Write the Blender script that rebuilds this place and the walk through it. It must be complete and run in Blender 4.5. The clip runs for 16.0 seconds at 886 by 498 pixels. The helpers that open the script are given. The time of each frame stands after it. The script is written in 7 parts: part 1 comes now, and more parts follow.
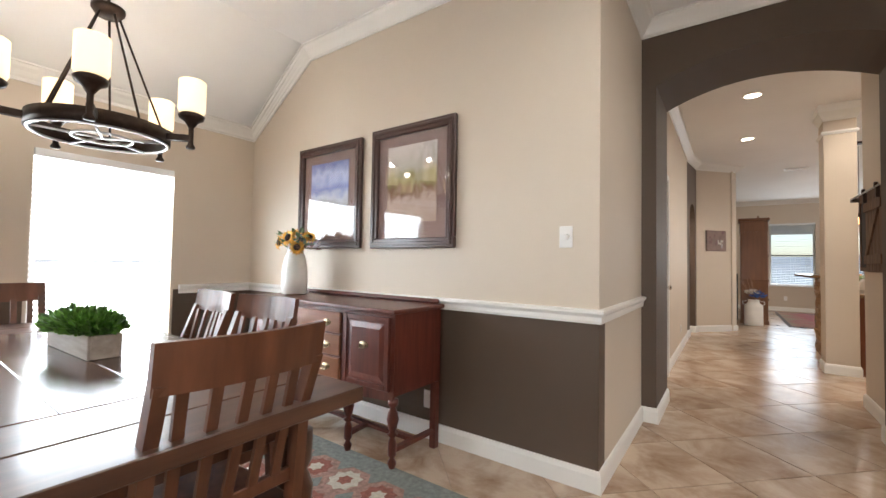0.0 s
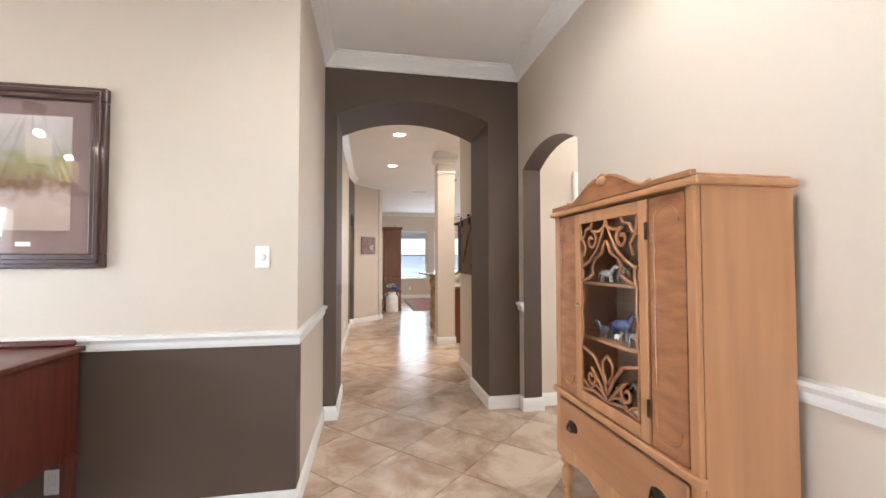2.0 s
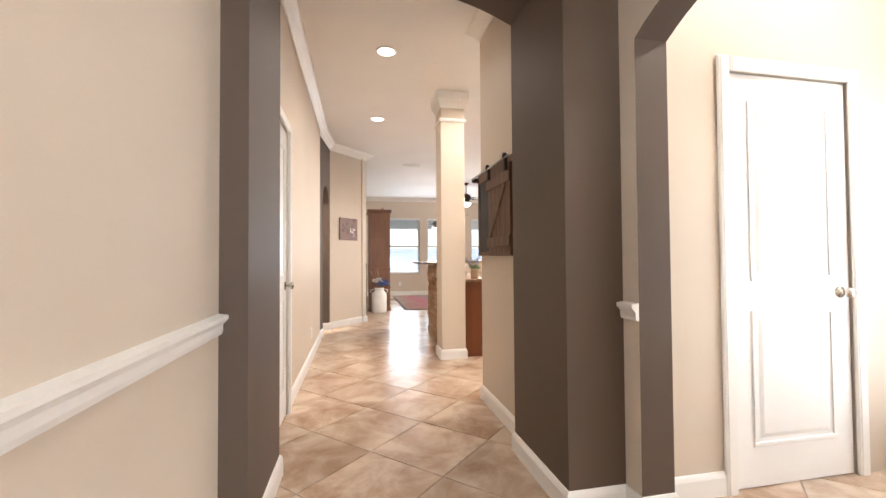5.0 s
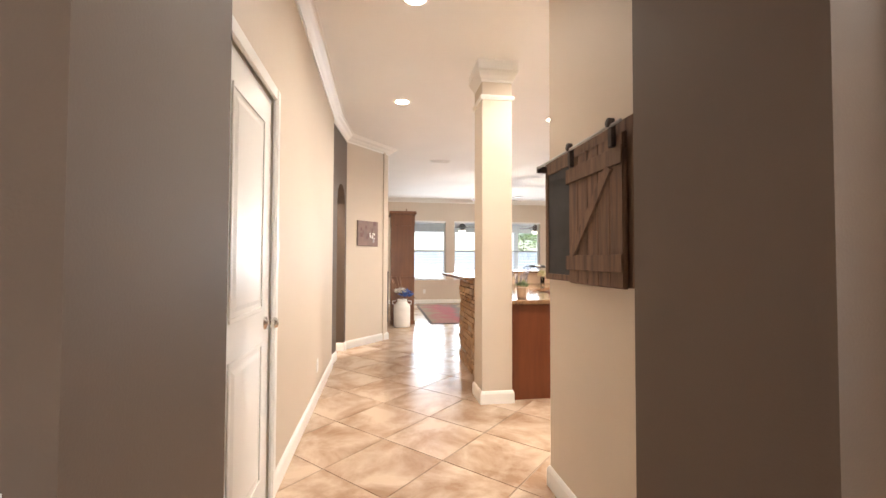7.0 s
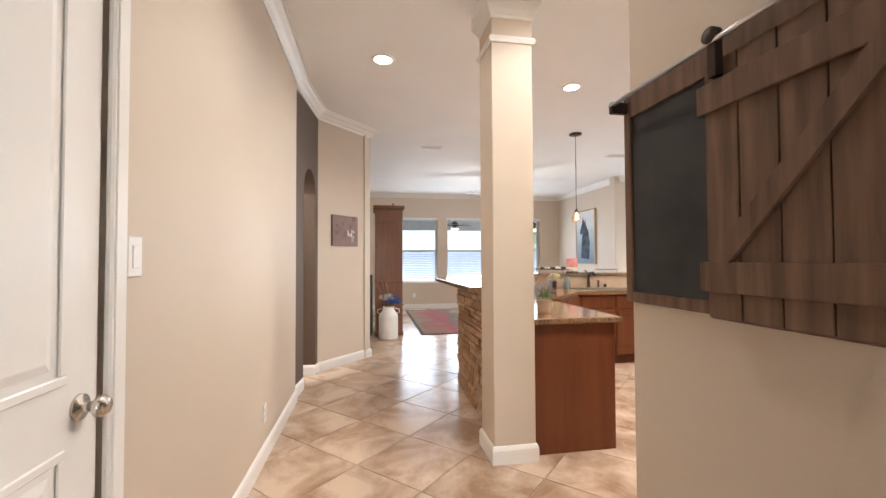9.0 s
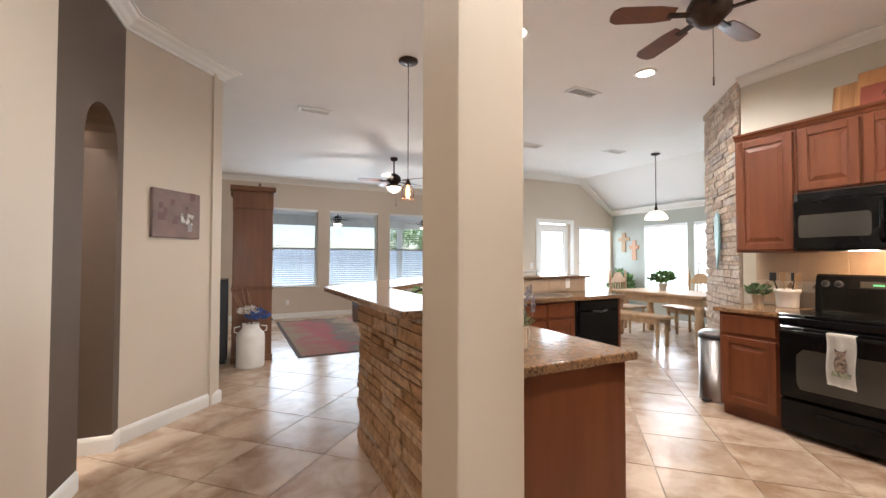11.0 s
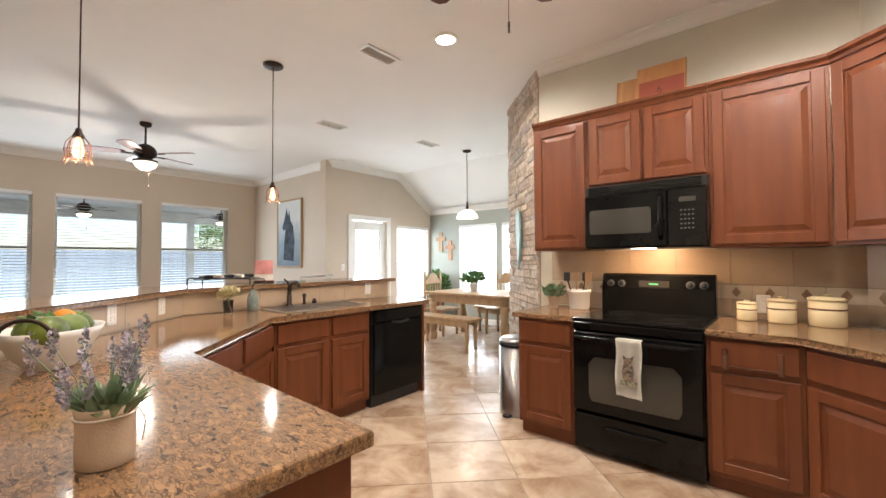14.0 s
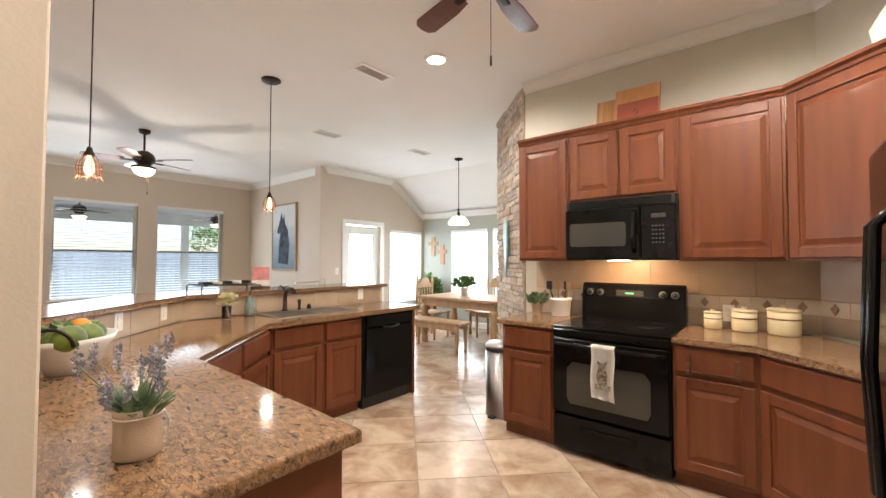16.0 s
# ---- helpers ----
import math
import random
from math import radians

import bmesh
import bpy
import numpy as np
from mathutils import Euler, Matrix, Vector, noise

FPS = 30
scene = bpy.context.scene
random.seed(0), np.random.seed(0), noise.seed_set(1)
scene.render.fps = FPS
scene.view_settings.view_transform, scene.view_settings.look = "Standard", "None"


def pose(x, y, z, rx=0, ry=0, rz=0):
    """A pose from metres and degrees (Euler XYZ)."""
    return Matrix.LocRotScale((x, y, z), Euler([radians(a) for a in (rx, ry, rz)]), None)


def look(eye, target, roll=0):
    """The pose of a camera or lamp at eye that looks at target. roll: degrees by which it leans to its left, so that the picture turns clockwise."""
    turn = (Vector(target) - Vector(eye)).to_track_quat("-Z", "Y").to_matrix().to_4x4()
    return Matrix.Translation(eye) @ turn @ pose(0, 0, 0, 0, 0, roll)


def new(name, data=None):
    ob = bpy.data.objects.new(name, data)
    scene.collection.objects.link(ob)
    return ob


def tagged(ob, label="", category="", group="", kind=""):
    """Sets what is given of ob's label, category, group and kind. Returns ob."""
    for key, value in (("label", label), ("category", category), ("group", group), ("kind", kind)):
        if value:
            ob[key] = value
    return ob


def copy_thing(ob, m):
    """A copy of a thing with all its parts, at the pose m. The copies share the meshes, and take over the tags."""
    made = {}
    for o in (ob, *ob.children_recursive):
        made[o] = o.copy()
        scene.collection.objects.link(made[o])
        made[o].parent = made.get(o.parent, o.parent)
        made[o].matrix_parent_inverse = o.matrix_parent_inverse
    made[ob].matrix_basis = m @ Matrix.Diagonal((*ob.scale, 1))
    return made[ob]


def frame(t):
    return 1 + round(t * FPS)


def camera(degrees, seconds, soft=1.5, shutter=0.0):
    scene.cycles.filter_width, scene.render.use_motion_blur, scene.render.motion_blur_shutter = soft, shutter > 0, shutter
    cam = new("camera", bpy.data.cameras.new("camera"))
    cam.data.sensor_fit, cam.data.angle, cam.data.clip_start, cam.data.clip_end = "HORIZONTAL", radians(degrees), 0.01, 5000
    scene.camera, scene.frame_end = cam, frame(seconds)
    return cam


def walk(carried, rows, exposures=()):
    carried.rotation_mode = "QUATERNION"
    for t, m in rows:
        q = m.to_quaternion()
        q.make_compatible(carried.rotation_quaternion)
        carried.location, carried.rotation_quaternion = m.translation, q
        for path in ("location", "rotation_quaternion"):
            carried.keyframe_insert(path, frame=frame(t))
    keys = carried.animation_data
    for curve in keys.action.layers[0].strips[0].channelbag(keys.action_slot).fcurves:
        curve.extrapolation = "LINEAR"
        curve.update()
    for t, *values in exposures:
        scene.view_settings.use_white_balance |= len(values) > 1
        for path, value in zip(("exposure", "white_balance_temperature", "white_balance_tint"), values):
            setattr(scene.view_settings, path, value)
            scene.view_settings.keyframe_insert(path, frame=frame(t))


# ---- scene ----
cam = camera(95.0, 16.0)
PATH = [
    (0, (0.413, 0.127, 1.153), (-0.743, 1.758, 1.219), 1.0),
    (0.5, (0.336, 0.179, 1.209), (-0.396, 2.039, 1.28), 0.7),
    (1, (0.273, 0.139, 1.247), (-0.007, 2.118, 1.322), 0.3),
    (1.5, (0.229, 0.084, 1.261), (0.33, 2.08, 1.331), 0.1),
    (2, (0.234, 0.069, 1.276), (0.588, 2.037, 1.339), -0.1),
    (2.5, (0.234, 0.167, 1.207), (0.735, 2.102, 1.26), -0.2),
    (3, (0.163, 0.493, 1.097), (0.702, 2.418, 1.141), -0.2),
    (3.5, (0.13, 0.829, 1.085), (0.637, 2.763, 1.121), -0.3),
    (4, (0.177, 1.191, 1.104), (0.636, 3.137, 1.139), -0.3),
    (4.2, (0.223, 1.341, 1.097), (0.676, 3.289, 1.138), -0.3),
    (6.5, (0.452, 2.63, 1.224), (0.756, 4.606, 1.271), -0.1),
    (7, (0.409, 2.852, 1.242), (0.707, 4.829, 1.296), 0.2),
    (7.5, (0.412, 3.035, 1.251), (0.706, 5.012, 1.306), 0.0),
    (8, (0.459, 3.263, 1.263), (0.751, 5.241, 1.316), -0.1),
    (8.2, (0.474, 3.351, 1.262), (0.77, 5.328, 1.314), -0.2),
    (10.3, (0.564, 4.735, 1.297), (1.188, 6.635, 1.347), 0.2),
    (10.5, (0.568, 4.839, 1.294), (1.264, 6.713, 1.342), 0.2),
    (11, (0.625, 5.135, 1.28), (1.532, 6.916, 1.329), 0.1),
    (11.5, (0.676, 5.326, 1.288), (1.84, 6.952, 1.337), -0.2),
    (12, (0.77, 5.416, 1.327), (2.154, 6.859, 1.375), -0.4),
    (12.5, (1.073, 5.454, 1.303), (2.584, 6.763, 1.347), -0.6),
    (13, (1.332, 5.506, 1.302), (2.889, 6.76, 1.345), -0.6),
    (13.5, (1.487, 5.577, 1.279), (3.046, 6.829, 1.326), -0.5),
    (14, (1.559, 5.592, 1.275), (3.086, 6.883, 1.328), -0.3),
    (14.5, (1.59, 5.566, 1.265), (3.099, 6.877, 1.32), -0.2),
    (15, (1.566, 5.511, 1.29), (3.067, 6.831, 1.346), -0.2),
    (15.5, (1.499, 5.481, 1.323), (3.01, 6.79, 1.384), 0.1),
    (16, (1.455, 5.449, 1.339), (2.999, 6.718, 1.397), 0.1),
]
walk(cam, [(t, look(eye, target, roll)) for t, eye, target, roll in PATH],
     [(0, 0.55, 6400, 10), (0.5, 0.75, 6400, 10), (1.2, 0.9, 6200, 10), (2.5, 1.08, 6000, 10), (4, 1.15, 6050, 10), (6.3, 1.6, 6500, 14), (7, 1.54, 6500, 12), (8.2, 1.38, 6250, 11), (10.5, 0.76, 5950, 10), (12.5, 0.86, 6300, 8), (16, 0.86, 6300, 8)])

# world and exposure
scene.view_settings.exposure = 0.0
world = bpy.data.worlds.new("sky")
scene.world = world
world.use_nodes = True
_sky = world.node_tree.nodes.new("ShaderNodeTexSky")
_sky.sky_type, _sky.sun_disc = "NISHITA", False
_sky.sun_elevation, _sky.sun_rotation = radians(64), radians(192)
_bg = world.node_tree.nodes["Background"]
_bg.inputs["Strength"].default_value = 0.15
world.node_tree.links.new(_sky.outputs["Color"], _bg.inputs["Color"])
sun = new("sun", bpy.data.lights.new("sun", "SUN"))
sun.data.energy, sun.data.angle, sun.data.color = 5.0, radians(0.5), (1, 0.95, 0.86)
sun.matrix_world = look((2.5, 5, 20), (0.5, 14, 0))


DAY = 0.5


def area_lamp(at, target, w, h, watts, colour=(0.84, 0.93, 1.0)):
    ob = new("window_light", bpy.data.lights.new("window_light", "AREA"))
    ob.data.shape, ob.data.size, ob.data.size_y, ob.data.energy, ob.data.color = "RECTANGLE", w, h, watts, colour
    ob.matrix_world = look(at, target)
    return ob


area_lamp((-3.53, 1.17, 1.12), (0, 1.17, 1.0), 0.85, 1.5, 105 * DAY)
area_lamp((-3.53, -0.06, 1.12), (0, -0.06, 1.0), 0.85, 1.5, 105 * DAY)
area_lamp((1.72, 14.44, 1.5), (1.72, 9, 1.1), 0.9, 1.6, 27 * DAY)
area_lamp((3.03, 14.44, 1.5), (3.03, 9, 1.1), 1.1, 1.6, 27 * DAY)
area_lamp((4.49, 14.44, 1.5), (4.49, 9, 1.1), 1.1, 1.6, 27 * DAY)
area_lamp((6.5, 11.615, 1.3), (6.6, 8, 1.0), 0.7, 1.6, 35 * DAY)
area_lamp((7.66, 11.65, 1.3), (7.66, 8, 1.0), 0.9, 1.6, 35 * DAY)
area_lamp((8.285, 10.31, 1.3), (5, 10.5, 1.0), 0.9, 1.6, 45 * DAY)
area_lamp((8.285, 9.28, 1.3), (5, 9.4, 1.0), 0.9, 1.6, 45 * DAY)
# Fill through an unseen south window, added to brighten the foyer.
area_lamp((0.64, -3.06, 1.25), (0.64, 2, 1.3), 1.15, 1.8, 88 * DAY)
# Lobby fill, added to light the return wall through the small arch.
area_lamp((3.44, 2.85, 1.2), (0, 2.85, 0.9), 0.8, 1.6, 22 * DAY, (0.92, 0.96, 1.0))
WARM = (1.0, 0.89, 0.77)


def can_lamp(x, y, watts, colour=WARM, cone=168, blend=0.5):
    ob = new("downlight", bpy.data.lights.new("downlight", "SPOT"))
    ob.data.energy, ob.data.color, ob.data.spot_size, ob.data.spot_blend, ob.data.shadow_soft_size = watts * DAY, colour, radians(cone), blend, 0.07
    ob.matrix_world = look((x, y, 2.985), (x, y + 0.001, 0))


def bulb_lamp(x, y, z, watts, size=0.04):
    ob = new("bulb_light", bpy.data.lights.new("bulb_light", "POINT"))
    ob.data.energy, ob.data.color, ob.data.shadow_soft_size = watts * DAY, WARM, size
    ob.location = (x, y, z)


for _x, _y in ((0.615, 5.52), (0.62, 7.33), (2.5, 7.59), (3.967, 7.59)):
    can_lamp(_x, _y, *((46, (1.0, 0.92, 0.82), 160, 0.9) if _x < 1 else (155, WARM)))
# Unseen cans added to brighten the foyer, lobby, side passage and kitchen.
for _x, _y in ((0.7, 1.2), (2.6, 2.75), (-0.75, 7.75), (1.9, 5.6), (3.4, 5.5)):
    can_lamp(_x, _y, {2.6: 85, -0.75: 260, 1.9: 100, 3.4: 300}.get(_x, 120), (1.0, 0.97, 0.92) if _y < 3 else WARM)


# ---- materials ----
def mat(name, colour, rough=0.6, metal=0.0, vary=0.06, scale=3.0, bump=0.0, bump_scale=60.0, coat=0.0, dark=None, stretch=(1, 1, 1), rand=0.0, detail=4.0, spec=0.5, fine=0.0, coords="Object"):
    m = bpy.data.materials.new(name)
    m.use_nodes = True
    nt = m.node_tree
    b = nt.nodes["Principled BSDF"]
    b.inputs["Roughness"].default_value, b.inputs["Metallic"].default_value = rough, metal
    b.inputs["Coat Weight"].default_value, b.inputs["Coat Roughness"].default_value = coat, 0.08
    b.inputs["Specular IOR Level"].default_value = spec
    tc = nt.nodes.new("ShaderNodeTexCoord")
    mp = nt.nodes.new("ShaderNodeMapping")
    mp.inputs["Scale"].default_value = stretch
    nt.links.new(tc.outputs[coords], mp.inputs["Vector"])
    n = nt.nodes.new("ShaderNodeTexNoise")
    n.inputs["Scale"].default_value, n.inputs["Detail"].default_value = scale, detail
    nt.links.new(mp.outputs["Vector"], n.inputs["Vector"])
    r = nt.nodes.new("ShaderNodeValToRGB")
    lo = dark if dark else tuple(c * (1 - vary * 2) for c in colour)
    hi = colour if dark else tuple(min(1, c * (1 + vary)) for c in colour)
    r.color_ramp.elements[0].position, r.color_ramp.elements[1].position = 0.3, 0.7
    r.color_ramp.elements[0].color, r.color_ramp.elements[1].color = (*lo, 1), (*hi, 1)
    nt.links.new(n.outputs["Fac"], r.inputs["Fac"])
    out = r.outputs["Color"]
    if rand:
        oi = nt.nodes.new("ShaderNodeObjectInfo")
        hs = nt.nodes.new("ShaderNodeHueSaturation")
        mr = nt.nodes.new("ShaderNodeMapRange")
        mr.inputs["To Min"].default_value, mr.inputs["To Max"].default_value = 1 - rand, 1 + rand
        nt.links.new(oi.outputs["Random"], mr.inputs["Value"])
        nt.links.new(mr.outputs["Result"], hs.inputs["Value"])
        nt.links.new(out, hs.inputs["Color"])
        out = hs.outputs["Color"]
    nt.links.new(out, b.inputs["Base Color"])
    if fine:
        n3 = nt.nodes.new("ShaderNodeTexNoise")
        n3.inputs["Scale"].default_value = scale * 0.4
        nt.links.new(tc.outputs[coords], n3.inputs["Vector"])
        mr2 = nt.nodes.new("ShaderNodeMapRange")
        mr2.inputs["To Min"].default_value, mr2.inputs["To Max"].default_value = max(0.02, rough - fine), rough + fine
        nt.links.new(n3.outputs["Fac"], mr2.inputs["Value"])
        nt.links.new(mr2.outputs["Result"], b.inputs["Roughness"])
    if bump:
        n2 = nt.nodes.new("ShaderNodeTexNoise")
        n2.inputs["Scale"].default_value, n2.inputs["Detail"].default_value = bump_scale, 3
        nt.links.new(mp.outputs["Vector"], n2.inputs["Vector"])
        bp = nt.nodes.new("ShaderNodeBump")
        bp.inputs["Strength"].default_value, bp.inputs["Distance"].default_value = bump, 0.004
        nt.links.new(n2.outputs["Fac"], bp.inputs["Height"])
        nt.links.new(bp.outputs["Normal"], b.inputs["Normal"])
    return m


def glow(name, colour, strength):
    m = bpy.data.materials.new(name)
    m.use_nodes = True
    b = m.node_tree.nodes["Principled BSDF"]
    b.inputs["Base Color"].default_value = (*colour, 1)
    b.inputs["Emission Color"].default_value, b.inputs["Emission Strength"].default_value = (*colour, 1), strength
    b.inputs["Roughness"].default_value = 0.4
    return m


def glass(name, colour=(1, 1, 1), rough=0.0, ior=1.45):
    m = bpy.data.materials.new(name)
    m.use_nodes = True
    b = m.node_tree.nodes["Principled BSDF"]
    b.inputs["Base Color"].default_value = (*colour, 1)
    b.inputs["Transmission Weight"].default_value, b.inputs["Roughness"].default_value, b.inputs["IOR"].default_value = 1.0, rough, ior
    return m


BEIGE = mat("beige_wall_paint", (0.62, 0.53, 0.43), 0.55, vary=0.015, scale=1.5, bump=0.12, bump_scale=140)
BROWN = mat("dark_brown_wall_paint", (0.105, 0.072, 0.051), 0.6, spec=0.4, vary=0.04, scale=1.5, bump=0.12, bump_scale=140)
KWALL = mat("pale_stone_wall_paint", (0.60, 0.56, 0.47), 0.55, vary=0.015, scale=1.5, bump=0.12, bump_scale=140)
SAGE = mat("sage_grey_wall_paint", (0.44, 0.46, 0.41), 0.55, vary=0.015, scale=1.5, bump=0.12, bump_scale=140)
TRIM = mat("white_trim_paint", (0.83, 0.81, 0.77), 0.35, vary=0.01, scale=4, bump=0.03)
CEIL = mat("white_ceiling_paint", (0.88, 0.87, 0.85), 0.8, vary=0.01, scale=2, bump=0.15, bump_scale=120)
DOORP = mat("white_door_paint", (0.84, 0.83, 0.80), 0.3, vary=0.01, scale=4)
GROUT = mat("grout", (0.36, 0.28, 0.21), 0.85, vary=0.1, scale=20)
CHERRY = mat("cherry_cabinet_wood", (0.178, 0.054, 0.02), 0.42, spec=0.35, vary=0.1, scale=3, stretch=(5, 5, 0.6), dark=(0.132, 0.037, 0.014), coat=0.05, fine=0.08)
WALNUT = mat("dark_walnut", (0.12, 0.045, 0.022), 0.28, scale=4, stretch=(8, 8, 0.6), dark=(0.06, 0.02, 0.011), coat=0.35, fine=0.08)
MAHOG = mat("red_mahogany", (0.15, 0.035, 0.02), 0.38, scale=5, stretch=(8, 8, 0.7), dark=(0.075, 0.016, 0.01), coat=0.15, fine=0.08)
TANDR = mat("tan_drawer_veneer", (0.30, 0.13, 0.065), 0.3, scale=4, stretch=(0.7, 6, 6), dark=(0.22, 0.085, 0.04), coat=0.2)
TABLEW = mat("table_top_wood", (0.12, 0.058, 0.036), 0.22, scale=3, stretch=(0.6, 9, 9), dark=(0.065, 0.03, 0.02), coat=0.25, fine=0.06)
CHAIRW = mat("chair_wood", (0.17, 0.062, 0.03), 0.36, scale=4, stretch=(6, 6, 0.7), dark=(0.1, 0.034, 0.016), coat=0.1)
OAK = mat("honey_maple_wood", (0.50, 0.25, 0.115), 0.38, scale=2.5, stretch=(7, 7, 0.6), dark=(0.41, 0.19, 0.082), coat=0.2, fine=0.08)
DRAWERW = mat("reddish_maple_wood", (0.43, 0.2, 0.09), 0.36, scale=3, stretch=(0.7, 6, 7), dark=(0.33, 0.14, 0.06), coat=0.15)
BURL = mat("burl_veneer", (0.42, 0.185, 0.078), 0.3, scale=7, stretch=(1, 1.2, 3.6), dark=(0.24, 0.085, 0.033), coat=0.3, detail=8)
PINE = mat("pale_pine", (0.50, 0.33, 0.18), 0.5, scale=3, stretch=(5, 5, 0.8), dark=(0.37, 0.22, 0.11))
BARN = mat("weathered_barn_wood", (0.19, 0.105, 0.06), 0.7, scale=4, stretch=(9, 9, 0.7), dark=(0.085, 0.045, 0.026), bump=0.3, bump_scale=30)
BLACK = mat("black_gloss_enamel", (0.006, 0.006, 0.006), 0.12, spec=0.22, vary=0.1)
BLACKP = mat("black_satin_plastic", (0.02, 0.02, 0.021), 0.35, vary=0.1)
OVENGLASS = mat("dark_oven_glass", (0.05, 0.046, 0.04), 0.06, vary=0.05, coat=0.2)
IRON = mat("bronze_iron", (0.05, 0.032, 0.024), 0.45, metal=0.7, vary=0.2, scale=25)
BRASS = mat("aged_brass", (0.30, 0.23, 0.14), 0.35, metal=0.9, vary=0.2, scale=40)
STEEL = mat("brushed_steel", (0.55, 0.55, 0.55), 0.28, metal=1.0, vary=0.05, scale=30, stretch=(1, 1, 8))
NICKEL = mat("satin_nickel", (0.62, 0.58, 0.52), 0.25, metal=1.0)
WHITEC = mat("white_ceramic", (0.78, 0.75, 0.70), 0.3, vary=0.03, scale=8)
CREAM = mat("cream_enamel", (0.74, 0.60, 0.36), 0.35, vary=0.05, scale=6)
LEAF = mat("green_leaf", (0.10, 0.22, 0.05), 0.5, vary=0.35, scale=12, rand=0.0)
LEAF2 = mat("sage_leaf", (0.16, 0.25, 0.13), 0.55, vary=0.3, scale=14)
LAVEN = mat("lavender_blossom", (0.46, 0.43, 0.52), 0.7, vary=0.3, scale=40)
YELLOW = mat("sunflower_petal", (0.75, 0.38, 0.04), 0.6, vary=0.2, scale=30)
DARKB = mat("dark_seed_brown", (0.05, 0.025, 0.012), 0.8, vary=0.3, scale=60)
CLOTH = mat("white_cotton", (0.75, 0.70, 0.63), 0.9, vary=0.05, scale=20, bump=0.2, bump_scale=300)
BLIND = mat("white_blind_slat", (0.82, 0.82, 0.82), 0.5, vary=0.01)
PAPERW = mat("pale_burlap", (0.52, 0.39, 0.28), 0.9, vary=0.06, scale=8, bump=0.25, bump_scale=200)
PLASTER = mat("white_plastic", (0.82, 0.80, 0.77), 0.35, vary=0.01)
GLASS = glass("clear_glass")
PANE = glass("window_pane", (1, 1, 1), 0.0, 1.02)
BULB = glow("warm_bulb", (1.0, 0.5, 0.2), 2.8)
COPPER = mat("copper_wire", (0.32, 0.13, 0.07), 0.4, metal=0.8, vary=0.2, scale=30)
SHADE = glow("lit_glass_shade", (1.0, 0.78, 0.5), 0.85)
CAN = glow("recessed_lamp", (1.0, 0.88, 0.68), 9)


def tile_material():
    m = mat("travertine_tile", (0.62, 0.48, 0.36), 0.23, scale=3.0, dark=(0.35, 0.22, 0.138), rand=0.1, bump=0.05, bump_scale=25, detail=9, fine=0.09)
    nt = m.node_tree
    n = [x for x in nt.nodes if x.type == "TEX_NOISE"][0]
    n.inputs["Distortion"].default_value, n.inputs["Roughness"].default_value = 0.45, 0.62
    rr = [x for x in nt.nodes if x.type == "VALTORGB"][0]
    rr.color_ramp.elements[0].position, rr.color_ramp.elements[1].position = 0.36, 0.6
    oi = nt.nodes.new("ShaderNodeObjectInfo")
    ad = nt.nodes.new("ShaderNodeVectorMath")
    ad.operation = "MULTIPLY_ADD"
    ad.inputs[1].default_value = (37, 53, 71)
    mp = [x for x in nt.nodes if x.type == "MAPPING"][0]
    nt.links.new(oi.outputs["Random"], ad.inputs[0])
    nt.links.new(mp.outputs["Vector"], ad.inputs[2])
    nt.links.new(ad.outputs["Vector"], n.inputs["Vector"])
    return m


TILE = tile_material()


